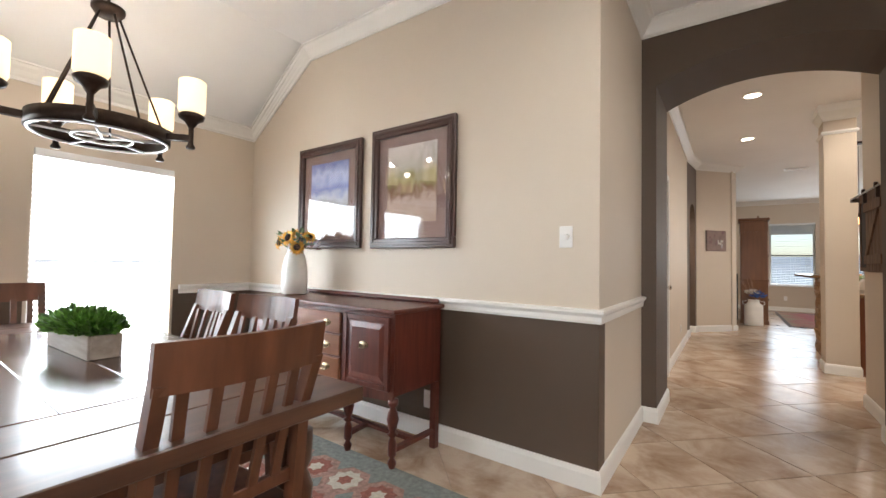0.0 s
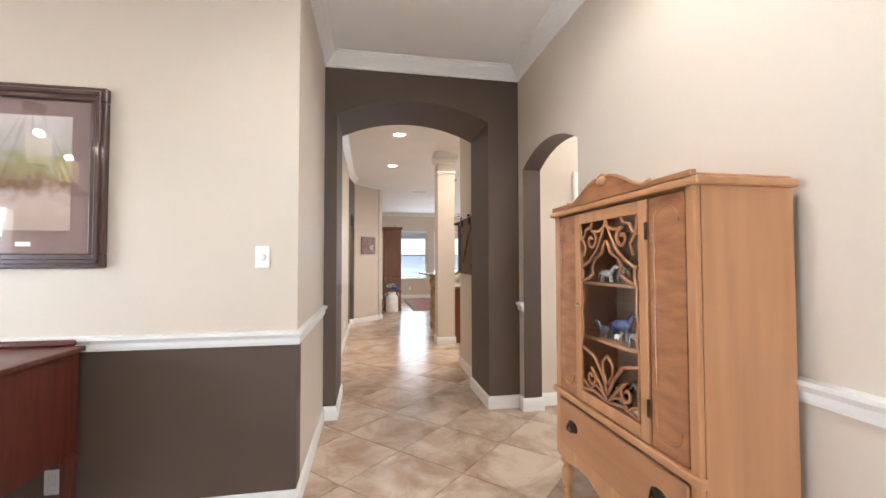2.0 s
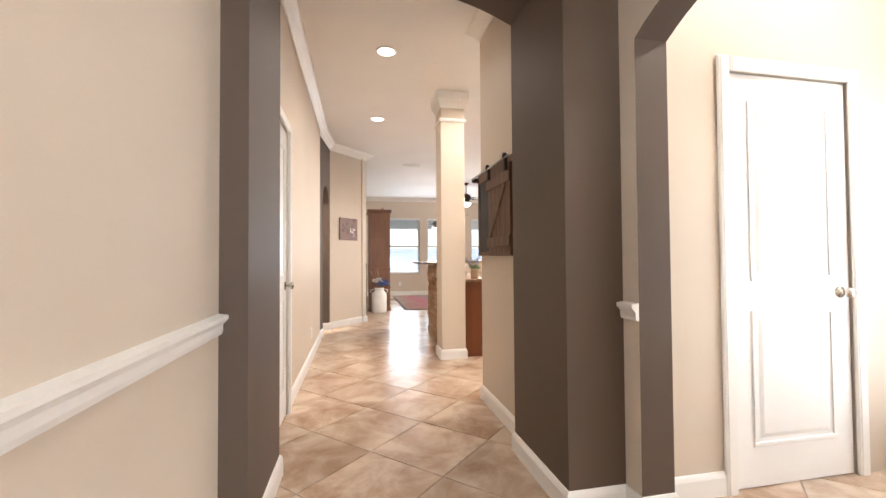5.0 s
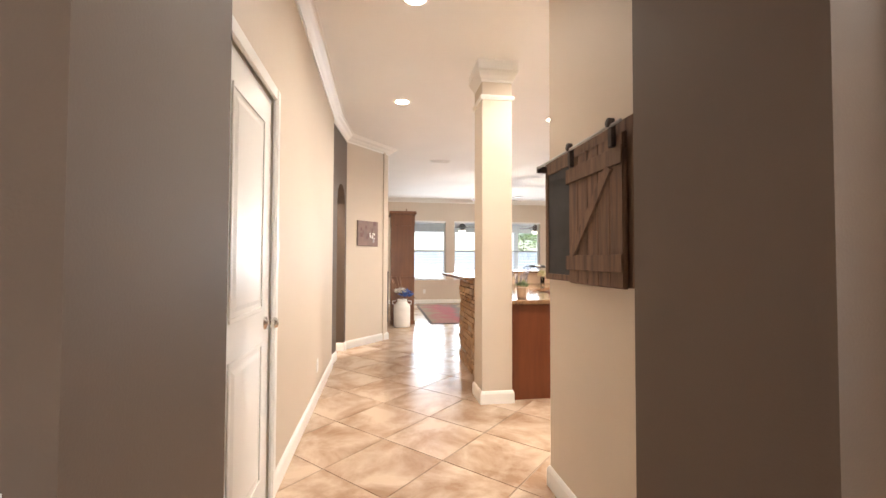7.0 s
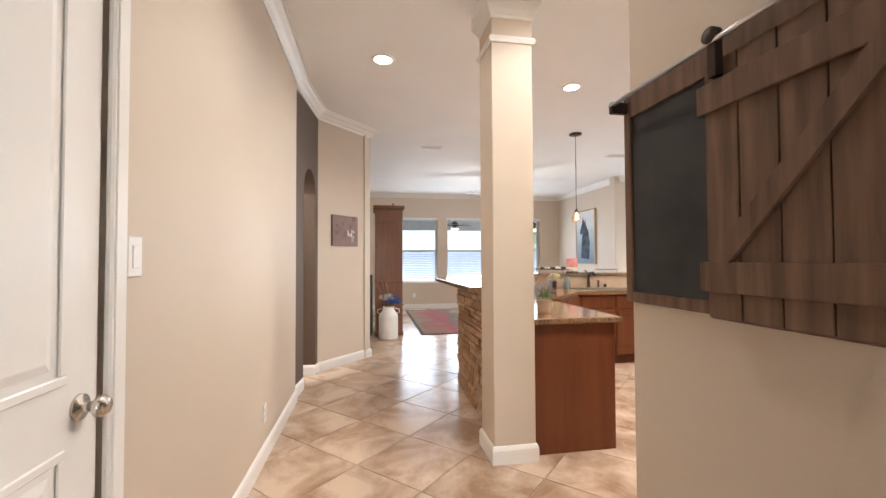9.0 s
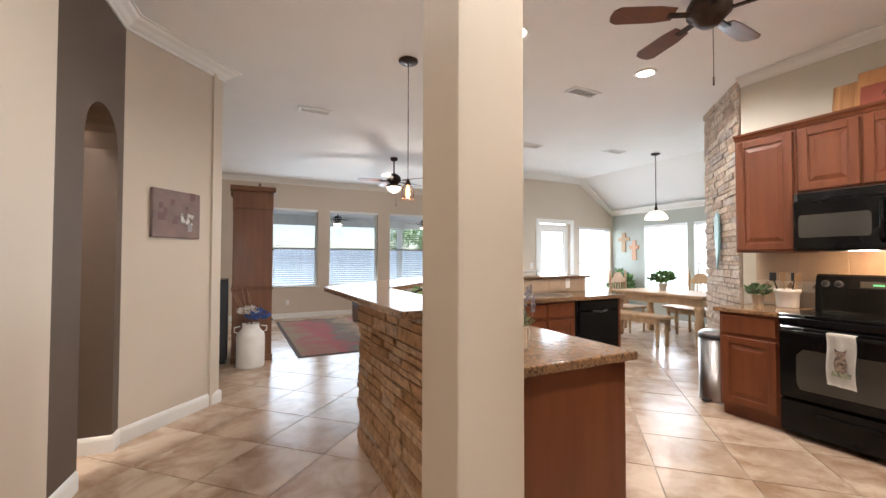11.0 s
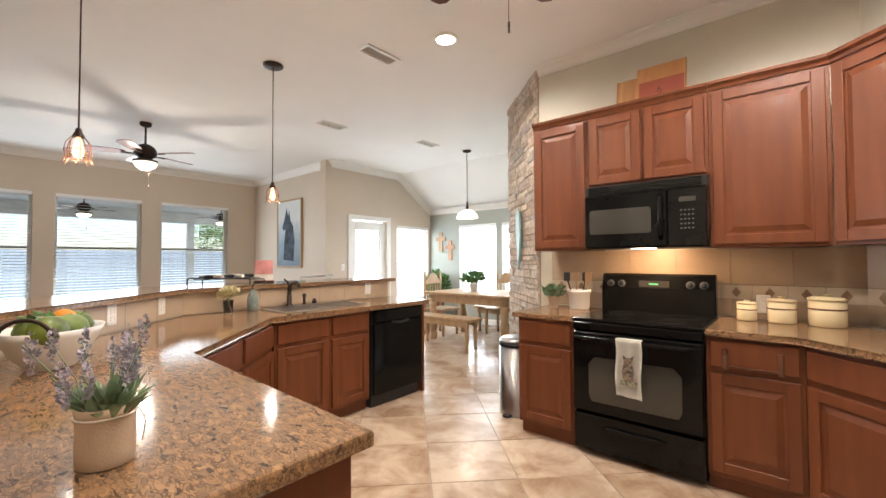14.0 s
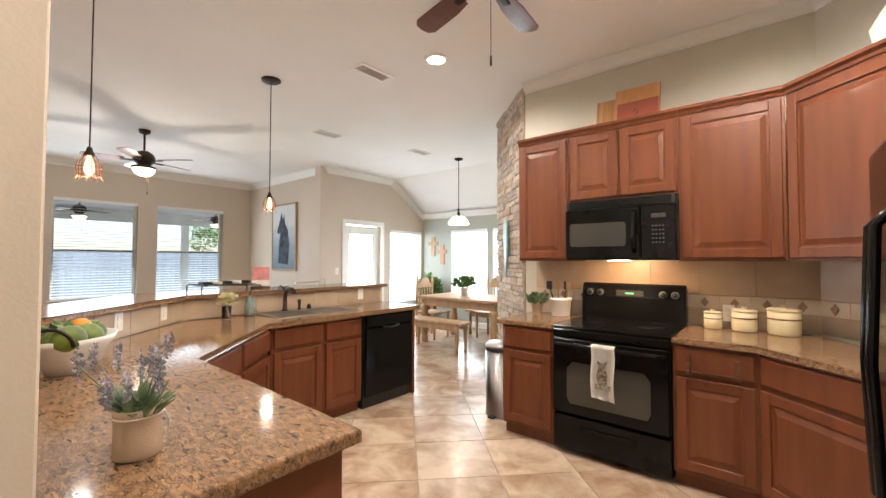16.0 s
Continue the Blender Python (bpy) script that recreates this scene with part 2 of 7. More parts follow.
def granite_material():
    m = mat("brown_granite", (0.4, 0.28, 0.17), 0.12, scale=28, coat=0.0, spec=0.3)
    nt = m.node_tree
    b = nt.nodes["Principled BSDF"]
    tc = [x for x in nt.nodes if x.type == "TEX_COORD"][0]
    v = nt.nodes.new("ShaderNodeTexVoronoi")
    v.inputs["Scale"].default_value = 72
    nz = nt.nodes.new("ShaderNodeTexNoise")
    nz.inputs["Scale"].default_value = 30
    mx = nt.nodes.new("ShaderNodeMix")
    mx.data_type = "VECTOR"
    mx.inputs["Factor"].default_value = 0.05
    mp = nt.nodes.new("ShaderNodeMapping")
    mp.inputs["Scale"].default_value, mp.inputs["Rotation"].default_value = (1.75, 0.7, 1.2), (0, 0, 0.6)
    nt.links.new(tc.outputs["Object"], mp.inputs["Vector"])
    nt.links.new(mp.outputs["Vector"], nz.inputs["Vector"])
    nt.links.new(mp.outputs["Vector"], mx.inputs["A"])
    nt.links.new(nz.outputs["Color"], mx.inputs["B"])
    nt.links.new(mx.outputs["Result"], v.inputs["Vector"])
    sp = nt.nodes.new("ShaderNodeSeparateColor")
    nt.links.new(v.outputs["Color"], sp.inputs["Color"])
    r = nt.nodes.new("ShaderNodeValToRGB")
    e = r.color_ramp.elements
    e[0].position, e[0].color = 0.0, (0.07, 0.045, 0.03, 1)
    e[1].position, e[1].color = 1.0, (0.38, 0.215, 0.105, 1)
    for p, c in ((0.025, (0.11, 0.066, 0.042, 1)), (0.06, (0.2, 0.118, 0.07, 1)), (0.5, (0.34, 0.187, 0.092, 1)), (0.72, (0.25, 0.148, 0.084, 1)), (0.88, (0.2, 0.12, 0.07, 1))):
        x = e.new(p)
        x.color = c
    nt.links.new(sp.outputs["Red"], r.inputs["Fac"])
    v2 = nt.nodes.new("ShaderNodeTexVoronoi")
    v2.feature = "DISTANCE_TO_EDGE"
    v2.inputs["Scale"].default_value = 72
    nt.links.new(mx.outputs["Result"], v2.inputs["Vector"])
    mr = nt.nodes.new("ShaderNodeMapRange")
    mr.inputs["From Max"].default_value, mr.inputs["To Min"].default_value = 0.12, 0.46
    wob = nt.nodes.new("ShaderNodeTexNoise")
    wob.inputs["Scale"].default_value, wob.inputs["Detail"].default_value = 45, 3
    nt.links.new(mp.outputs["Vector"], wob.inputs["Vector"])
    gap = nt.nodes.new("ShaderNodeMath")
    gap.operation = "MULTIPLY_ADD"
    gap.inputs[1].default_value, gap.inputs[2].default_value = 0.42, -0.2
    nt.links.new(wob.outputs["Fac"], gap.inputs[0])
    wide = nt.nodes.new("ShaderNodeMath")
    wide.operation = "ADD"
    nt.links.new(v2.outputs["Distance"], wide.inputs[0])
    nt.links.new(gap.outputs[0], wide.inputs[1])
    nt.links.new(wide.outputs[0], mr.inputs["Value"])
    mu = nt.nodes.new("ShaderNodeMix")
    mu.data_type, mu.blend_type = "RGBA", "MULTIPLY"
    mu.inputs["Factor"].default_value = 1
    nt.links.new(r.outputs["Color"], mu.inputs["A"])
    nt.links.new(mr.outputs["Result"], mu.inputs["B"])
    nt.links.new(mu.outputs["Result"], b.inputs["Base Color"])
    return m


GRANITE = granite_material()


def island_material(name, stops, rough):
    m = bpy.data.materials.new(name)
    m.use_nodes = True
    nt = m.node_tree
    b = nt.nodes["Principled BSDF"]
    b.inputs["Roughness"].default_value = rough
    oi = nt.nodes.new("ShaderNodeObjectInfo")
    r = nt.nodes.new("ShaderNodeValToRGB")
    r.color_ramp.interpolation = "LINEAR"
    e = r.color_ramp.elements
    e[0].position, e[0].color = 0, (*stops[0], 1)
    e[1].position, e[1].color = 1, (*stops[-1], 1)
    for i, c in enumerate(stops[1:-1]):
        x = e.new((i + 1) / (len(stops) - 1))
        x.color = (*c, 1)
    nt.links.new(oi.outputs["Random"], r.inputs["Fac"])
    tc = nt.nodes.new("ShaderNodeTexCoord")
    n = nt.nodes.new("ShaderNodeTexNoise")
    n.inputs["Scale"].default_value, n.inputs["Detail"].default_value = 22, 6
    nt.links.new(tc.outputs["Object"], n.inputs["Vector"])
    mu = nt.nodes.new("ShaderNodeMix")
    mu.data_type, mu.blend_type = "RGBA", "MULTIPLY"
    mu.inputs["Factor"].default_value = 0.75
    nt.links.new(r.outputs["Color"], mu.inputs["A"])
    rr = nt.nodes.new("ShaderNodeValToRGB")
    rr.color_ramp.elements[0].position, rr.color_ramp.elements[0].color = 0.3, (0.45, 0.4, 0.36, 1)
    rr.color_ramp.elements[1].position, rr.color_ramp.elements[1].color = 0.65, (1.15, 1.1, 1.05, 1)
    nt.links.new(n.outputs["Fac"], rr.inputs["Fac"])
    nt.links.new(rr.outputs["Color"], mu.inputs["B"])
    nt.links.new(mu.outputs["Result"], b.inputs["Base Color"])
    bp = nt.nodes.new("ShaderNodeBump")
    bp.inputs["Strength"].default_value, bp.inputs["Distance"].default_value = 0.6, 0.008
    nt.links.new(n.outputs["Fac"], bp.inputs["Height"])
    nt.links.new(bp.outputs["Normal"], b.inputs["Normal"])
    return m


STONE = island_material("ledger_stone", [(0.38, 0.22, 0.11), (0.5, 0.33, 0.19), (0.58, 0.42, 0.28), (0.44, 0.26, 0.13), (0.5, 0.43, 0.35)], 0.8)
STONE2 = island_material("pale_ledger_stone", [(0.42, 0.32, 0.24), (0.55, 0.46, 0.37), (0.62, 0.55, 0.47), (0.5, 0.38, 0.28), (0.45, 0.42, 0.4)], 0.8)


# ---- mesh helpers ----
def mesh_of(name, bm, *mats):
    me = bpy.data.meshes.new(name)
    bmesh.ops.recalc_face_normals(bm, faces=bm.faces)
    bm.to_mesh(me)
    bm.free()
    for m in mats:
        me.materials.append(m)
    return me


def part(name, bm, m, parent, label="", smooth=False):
    ob = new(name, mesh_of(name, bm, *(m if isinstance(m, tuple) else (m,))))
    if smooth:
        for p in ob.data.polygons:
            p.use_smooth = True
    ob.parent = parent
    return tagged(ob, label)


def thing(name, label, category, at=(0, 0, 0), rz=0, group="", kind=""):
    ob = new(name)
    ob.empty_display_size = 0.1
    ob.matrix_world = pose(*at, 0, 0, rz)
    return tagged(ob, label, category, group, kind)


def solid(name, bm, m, label, category, at=(0, 0, 0), rz=0, smooth=False, kind="", group=""):
    ob = part(name, bm, m, None, "", smooth)
    ob.matrix_world = pose(*at, 0, 0, rz)
    return tagged(ob, label, category, group, kind)


def structure(name, bm, m, label="", category=""):
    return solid(name, bm, m, label, category, kind="structure")


def hexa(bm, pts, mi=0):
    v = [bm.verts.new(p) for p in pts]
    fs = []
    for q in ((0, 3, 2, 1), (4, 5, 6, 7), (0, 1, 5, 4), (1, 2, 6, 5), (2, 3, 7, 6), (3, 0, 4, 7)):
        f = bm.faces.new([v[i] for i in q])
        f.material_index = mi
        fs.append(f)
    return v, fs


def box(x0, x1, y0, y1, z0, z1, bevel=0.0, bm=None, mi=0, seg=1, m=None):
    t = bmesh.new() if bm is None or bevel or m else bm
    v, fs = hexa(t, [(x0, y0, z0), (x1, y0, z0), (x1, y1, z0), (x0, y1, z0), (x0, y0, z1), (x1, y0, z1), (x1, y1, z1), (x0, y1, z1)], mi)
    if bevel:
        bmesh.ops.bevel(t, geom=t.edges[:], offset=bevel, segments=seg, affect="EDGES", profile=0.5)
        for f in t.faces:
            f.material_index = mi
    if m is not None:
        bmesh.ops.transform(t, matrix=m, verts=t.verts)
    return join(bm, t)


def join(bm, t):
    if bm is None or bm is t:
        return t
    idx = {}
    for v in t.verts:
        idx[v] = bm.verts.new(v.co)
    for f in t.faces:
        try:
            g = bm.faces.new([idx[v] for v in f.verts])
            g.material_index, g.smooth = f.material_index, f.smooth
        except ValueError:
            pass
    t.free()
    return bm


def prism(poly, z0, z1, bm=None, bevel=0.0, mi=0, m=None, seg=2):
    t = bmesh.new()
    lo = [t.verts.new((x, y, z0)) for x, y in poly]
    hi = [t.verts.new((x, y, z1)) for x, y in poly]
    n = len(poly)
    t.faces.new(lo[::-1])
    top = t.faces.new(hi)
    for i in range(n):
        t.faces.new((lo[i], lo[(i + 1) % n], hi[(i + 1) % n], hi[i]))
    if bevel:
        t.edges.ensure_lookup_table()
        es = [e for e in t.edges if abs(e.verts[0].co.z - e.verts[1].co.z) < 1e-6]
        bmesh.ops.bevel(t, geom=es, offset=bevel, segments=seg, affect="EDGES", profile=0.5)
    for f in t.faces:
        f.material_index = mi
    if m is not None:
        bmesh.ops.transform(t, matrix=m, verts=t.verts)
    return join(bm, t)


UP = Matrix(((1, 0, 0, 0), (0, 0, -1, 0), (0, 1, 0, 0), (0, 0, 0, 1)))  # drawing in x, z; depth along -y


def lathe(profile, seg=20, bm=None, at=(0, 0, 0), mi=0, m=None, caps=True):
    t = bmesh.new()
    rings = []
    for r, z in profile:
        rings.append([t.verts.new((at[0] + r * math.cos(2 * math.pi * i / seg), at[1] + r * math.sin(2 * math.pi * i / seg), at[2] + z)) for i in range(seg)])
    for a, b in zip(rings, rings[1:]):
        for i in range(seg):
            t.faces.new((a[i], a[(i + 1) % seg], b[(i + 1) % seg], b[i]))
    if caps and profile[0][0] > 1e-4:
        t.faces.new(rings[0][::-1])
    if caps and profile[-1][0] > 1e-4:
        t.faces.new(rings[-1])
    bmesh.ops.remove_doubles(t, verts=t.verts, dist=1e-5)
    for f in t.faces:
        f.material_index, f.smooth = mi, True
    if m is not None:
        bmesh.ops.transform(t, matrix=m, verts=t.verts)
    return join(bm, t)


def tube(pts, r, seg=8, bm=None, mi=0, taper=1.0, squash=1.0):
    t = bmesh.new()
    P = [Vector(p) for p in pts]
    rings, n = [], len(P)
    up = None
    for i, p in enumerate(P):
        d = (P[min(i + 1, n - 1)] - P[max(i - 1, 0)]).normalized()
        if up is None:
            up = Vector((0, 0, 1)) if abs(d.z) < 0.9 else Vector((1, 0, 0))
        a = d.cross(up).normalized()
        b = a.cross(d).normalized()
        up = b
        k = r * (1 + (taper - 1) * i / max(1, n - 1))
        rings.append([t.verts.new(p + (a * math.cos(2 * math.pi * j / seg) + b * squash * math.sin(2 * math.pi * j / seg)) * k) for j in range(seg)])
    for a, b in zip(rings, rings[1:]):
        for j in range(seg):
            t.faces.new((a[j], a[(j + 1) % seg], b[(j + 1) % seg], b[j])).smooth = True
    t.faces.new(rings[0][::-1])
    t.faces.new(rings[-1])
    for f in t.faces:
        f.material_index = mi
    return join(bm, t)


def bar(p, q, w, d, bm=None, mi=0, twist=(0, 0, 1)):
    """A rectangular bar from p to q, w wide across, d deep along twist."""
    p, q = Vector(p), Vector(q)
    a = (q - p).normalized()
    b = a.cross(Vector(twist)).normalized()
    c = b.cross(a).normalized()
    t = bm if bm is not None else bmesh.new()
    pts = []
    for s in (p, q):
        for i, j in ((-1, -1), (1, -1), (1, 1), (-1, 1)):
            pts.append(s + b * (i * w / 2) + c * (j * d / 2))
    hexa(t, pts, mi)
    return t


def sweep_profile(path, profile, bm=None, closed=False):
    """Sweep a profile of (out, up) along a level path; out points to the path's right."""
    t = bm if bm is not None else bmesh.new()
    P = [Vector((*p[:2], p[2] if len(p) > 2 else 0)) for p in path]
    n, rings = len(P), []
    for i, p in enumerate(P):
        a = (P[i] - P[i - 1]) if (i > 0 or closed) else None
        b = (P[(i + 1) % n] - P[i]) if (i < n - 1 or closed) else None
        na = Vector((a.y, -a.x, 0)).normalized() if a else None
        nb = Vector((b.y, -b.x, 0)).normalized() if b else None
        if na is None:
            o = nb
        elif nb is None:
            o = na
        else:
            o = (na + nb).normalized()
            o = o / max(0.3, o.dot(na))
        rings.append([t.verts.new(p + o * u + Vector((0, 0, w))) for u, w in profile])
    m = len(profile)
    pairs = list(zip(rings, rings[1:])) + ([(rings[-1], rings[0])] if closed else [])
    for a, b in pairs:
        for j in range(m):
            t.faces.new((a[j], b[j], b[(j + 1) % m], a[(j + 1) % m]))
    if not closed:
        t.faces.new(rings[0])
        t.faces.new(rings[-1][::-1])
    return t


BASE_PROFILE = [(0, 0), (0.016, 0), (0.016, 0.085), (0.011, 0.1), (0.006, 0.108), (0, 0.11)]
RAIL_PROFILE = [(0, -0.035), (0.012, -0.035), (0.016, -0.02), (0.016, 0.0), (0.026, 0.012), (0.034, 0.02), (0.034, 0.035), (0, 0.04)]
CROWN_PROFILE = [(0, -0.11), (0.012, -0.11), (0.014, -0.09), (0.03, -0.075), (0.05, -0.05), (0.075, -0.03), (0.085, -0.012), (0.1, -0.01), (0.1, -0.0), (0, 0)]


def base_run(path, name="baseboard"):
    return structure(name, sweep_profile(path, BASE_PROFILE), TRIM, "white painted baseboard at the foot of the wall", "baseboard")


def crown_run(path, name="trim"):
    return structure(name, sweep_profile([(*p[:2], p[2] if len(p) > 2 else 3.0) for p in path], CROWN_PROFILE), TRIM, "white crown moulding under the ceiling", "trim")


def wall(name, p, q, thick, strips, mats, label=""):
    """A wall from p to q; the room is on the right-hand side as one walks from p to q, the thickness on the left. strips: s0, s1, bottom0, bottom1, top0, top1, material."""
    p, q = Vector((*p, 0)), Vector((*q, 0))
    d = (q - p).normalized()
    nrm = Vector((-d.y, d.x, 0)) * thick
    bm = bmesh.new()
    for s0, s1, b0, b1, t0, t1, mi in strips:
        a, b = p + d * s0, p + d * s1
        z = lambda v, h: v + Vector((0, 0, h))
        hexa(bm, [z(a, b0), z(b, b1), z(b + nrm, b1), z(a + nrm, b0), z(a, t0), z(b, t1), z(b + nrm, t1), z(a + nrm, t0)], mi)
    return structure(name, bm, mats, label, "wall")


def holes(length, top, openings, mi=0, zb=0.0):
    """Strips for a wall with rectangular openings (s0, s1, z0, z1)."""
    out, s = [], 0.0
    for s0, s1, z0, z1 in sorted(openings):
        if s0 > s:
            out.append((s, s0, zb, zb, top, top, mi))
        if z0 > zb:
            out.append((s0, s1, zb, zb, z0, z0, mi))
        out.append((s0, s1, z1, z1, top, top, mi))
        s = s1
    if s < length:
        out.append((s, length, zb, zb, top, top, mi))
    return out


def arch_strips(s0, s1, spring, rise, top, mi=0, n=16):
    """The wall above a segmental arch."""
    w = (s1 - s0) / 2
    R = (w * w + rise * rise) / (2 * rise)
    z = lambda s: spring + rise - R + math.sqrt(max(0, R * R - (s - s0 - w) ** 2))
    return [(s0 + (s1 - s0) * i / n, s0 + (s1 - s0) * (i + 1) / n, z(s0 + (s1 - s0) * i / n), z(s0 + (s1 - s0) * (i + 1) / n), top, top, mi) for i in range(n)]


# ---- the shell ----
H = 3.0
XW, YA, XL, YR, XR = -3.44, 2.295, -0.137, 3.5, 1.537

structure("floor", box(-3.8, 9.0, -3.4, 15.0, -0.12, -0.004), GROUT, "tiled floor with sand-coloured grout joints", "floor")

# dining room and entrance
wall("wall_pictures", (XW, YA), (XL, YA), 0.12,
     [(0, 0.88, 0, 0, 0.885, 0.885, 1), (0.88, XL - XW, 0, 0, 0.885, 0.885, 1), (0, 0.9, 0.885, 0.885, 2.4, H, 0), (0.9, XL - XW, 0.885, 0.885, H, H, 0)], (BEIGE, BROWN), "beige wall over a dark brown lower part")
wall("wall_return", (XL, YA + 0.12), (XL, YR), 0.12, [(0, YR - YA - 0.12, 0, 0, H, H, 0)], (BEIGE,), "beige return wall beside the archway")
wall("wall_window_dining", (XW, -3.2), (XW, YA + 0.12), 0.14,
     holes(5.615, 2.42, [(2.71, 3.57, 0.36, 1.89), (3.945, 4.8, 0.36, 1.89)]), (BEIGE,), "beige wall with two blinded windows")
wall("wall_window_dining_low", (XW + 0.003, -3.2), (XW + 0.003, YA - 0.001), 0.003,
     [(0, 2.69, 0, 0, 0.885, 0.885, 0), (3.59, 3.925, 0, 0, 0.885, 0.885, 0), (4.82, 5.494, 0, 0, 0.885, 0.885, 0), (2.69, 3.59, 0, 0, 0.34, 0.34, 0), (3.925, 4.82, 0, 0, 0.34, 0.34, 0)], (BROWN,), "dark brown lower part of the window wall")
wall("wall_south", (XR, -3.0), (XW, -3.0), 0.14, holes(XR - XW, H, [(0.3, 1.5, 0.3, 2.2)]), (BEIGE,), "beige wall")
_a0, _a1 = -0.036, 1.258
wall("wall_archway", (XL - 0.12, YR), (XR + 0.1, YR), 0.62,
     [(0, _a0 - XL + 0.12, 0, 0, H, H, 0), (_a1 - XL + 0.12, XR + 0.1 - XL + 0.12, 0, 0, H, H, 0)] + arch_strips(_a0 - XL + 0.12, _a1 - XL + 0.12, 2.505, 0.15, H), (BROWN,), "dark brown wall with a wide segmental archway")
# right-hand wall with the arched way to the pantry
_n0, _n1 = 2.45, 3.395
wall("wall_right", (XR, YR + 0.02), (XR, -3.2), 0.16,
     [(0, YR + 0.02 - _n1, 0, 0, H, H, 0), (YR + 0.02 - _n0, YR + 3.22, 0, 0, H, H, 0)] + arch_strips(YR + 0.02 - _n1, YR + 0.02 - _n0, 2.07, 0.13, H), (BEIGE, BROWN), "beige wall with a small arched passage and brown reveals")
for _f in bpy.data.objects["wall_right"].data.polygons:
    if _n0 - 0.01 < _f.center.y < _n1 + 0.01 and abs(_f.normal.x) < 0.1 and _f.center.z < 2.5:
        _f.material_index = 1
# pantry lobby behind the small arch
wall("wall_lobby_north", (1.697, 3.5), (3.4, 3.5), 0.1, holes(1.703, H, [(0.445, 1.185, 0, 2.03)]), (BEIGE,), "beige lobby wall")
wall("wall_lobby_south", (3.4, 2.2), (1.697, 2.2), 0.1, [(0, 1.73, 0, 0, H, H, 0)], (BEIGE,), "beige lobby wall")
wall("wall_lobby_east", (3.4, 3.5), (3.4, 2.2), 0.14, holes(1.3, H, [(0.2, 1.1, 0.3, 2.1)]), (BEIGE,), "beige lobby wall")

# hallway
wall("wall_hall_left", (-0.15, 4.12), (-0.155, 7.7), 0.14, holes(3.58, H, [(0.21, 0.87, 0, 2.05)]), (BEIGE,), "beige hallway wall with a white door")
wall("wall_hall_right", (1.34, 5.01), (1.34, 4.12), 0.14, [(0, 0.89, 0, 0, H, H, 0)], (BEIGE,), "beige hallway wall")
wall("wall_side_arch", (-0.19, 7.7), (-0.085, 8.66), 0.2,
     [(0, 0.385, 0, 0, H, H, 0), (0.865, 0.966, 0, 0, H, H, 0)] + arch_strips(0.385, 0.865, 2.01, 0.23, H), (BROWN,), "dark brown wall with an arched doorway")
wall("wall_recess_west", (-1.5, 7.3), (-1.5, 9.6), 0.1, [(0, 2.3, 0, 0, H, H, 0)], (BEIGE,), "beige passage wall")
wall("wall_passage_north", (-1.5, 9.3), (-0.1, 9.3), 0.1, [(0, 1.4, 0, 0, H, H, 0)], (BEIGE,), "beige passage wall")
wall("wall_passage_south", (-0.3, 7.35), (-1.5, 7.35), 0.1, [(0, 1.2, 0, 0, H, H, 0)], (BEIGE,), "beige passage wall")
_aw = (Vector((0.5, 9.31)) - Vector((-0.085, 8.66))).length
wall("wall_angled", (-0.085, 8.66), (0.5, 9.31), 0.14, [(0, _aw, 0, 0, H, H, 0)], (BEIGE,), "beige angled wall")
wall("wall_living_south", (0.5, 9.31), (-0.6, 10.0), 0.12, [(0, 1.325, 0, 0, H, H, 0)], (BEIGE,), "beige wall")
wall("wall_living_west", (-0.6, 9.95), (-0.6, 14.6), 0.14, [(0, 4.65, 0, 0, H, H, 0)], (BEIGE,), "beige living room wall")
# living room and breakfast nook
WIN = ((1.285, 2.24), (2.487, 3.63), (3.92, 5.11))
YB, XN, YN, XE = 14.45, 5.675, 11.57, 8.2
wall("wall_living_north", (-0.74, YB), (XN + 0.14, YB), 0.16, holes(XN + 0.88, H, [(a + 0.74, b + 0.74, 0.68, 2.37) for a, b in WIN]), (BEIGE,), "beige living room wall with three windows")
wall("wall_living_east", (XN, YB + 0.16), (XN, YN), 0.14, [(0, YB - YN, 0, 0, H, H, 0)], (BEIGE,), "beige living room wall")
_ns = [(-0.14, 0.38, 0, 0, H, H, 0), (0.38, 1.28, 2.04, 2.04, H, H, 0), (1.28, 1.525, 0, 0, H, H, 0),
       (1.525, 2.455, 0, 0, 0.45, 0.45, 0), (1.525, 2.455, 1.97, 1.97, H, 2.42, 0), (2.455, XE - XN + 0.14, 0, 0, 2.42, 2.33, 0)]
wall("wall_nook_north", (XN, YN), (XE + 0.14, YN), 0.16, _ns, (BEIGE,), "beige breakfast nook wall with a glazed door and a window")
wall("wall_nook_east", (XE, YN + 0.16), (XE, 7.6), 0.16, holes(YN + 0.16 - 7.6, 2.36, [(0.964, 1.869, 0.45, 1.98), (1.999, 2.904, 0.45, 1.98)]), (SAGE,), "sage grey breakfast nook wall with windows")
wall("wall_nook_south", (XE, 8.01), (5.64, 8.01), 0.14, [(0, XE - 5.64, 0, 0, H, H, 0)], (SAGE,), "sage grey breakfast nook wall")
wall("wall_stone_core", (5.64, 8.01), (4.9, 7.27), 0.14, [(0, 1.046, 0, 0, H, H, 0)], (SAGE,), "angled wall behind ledger stone")
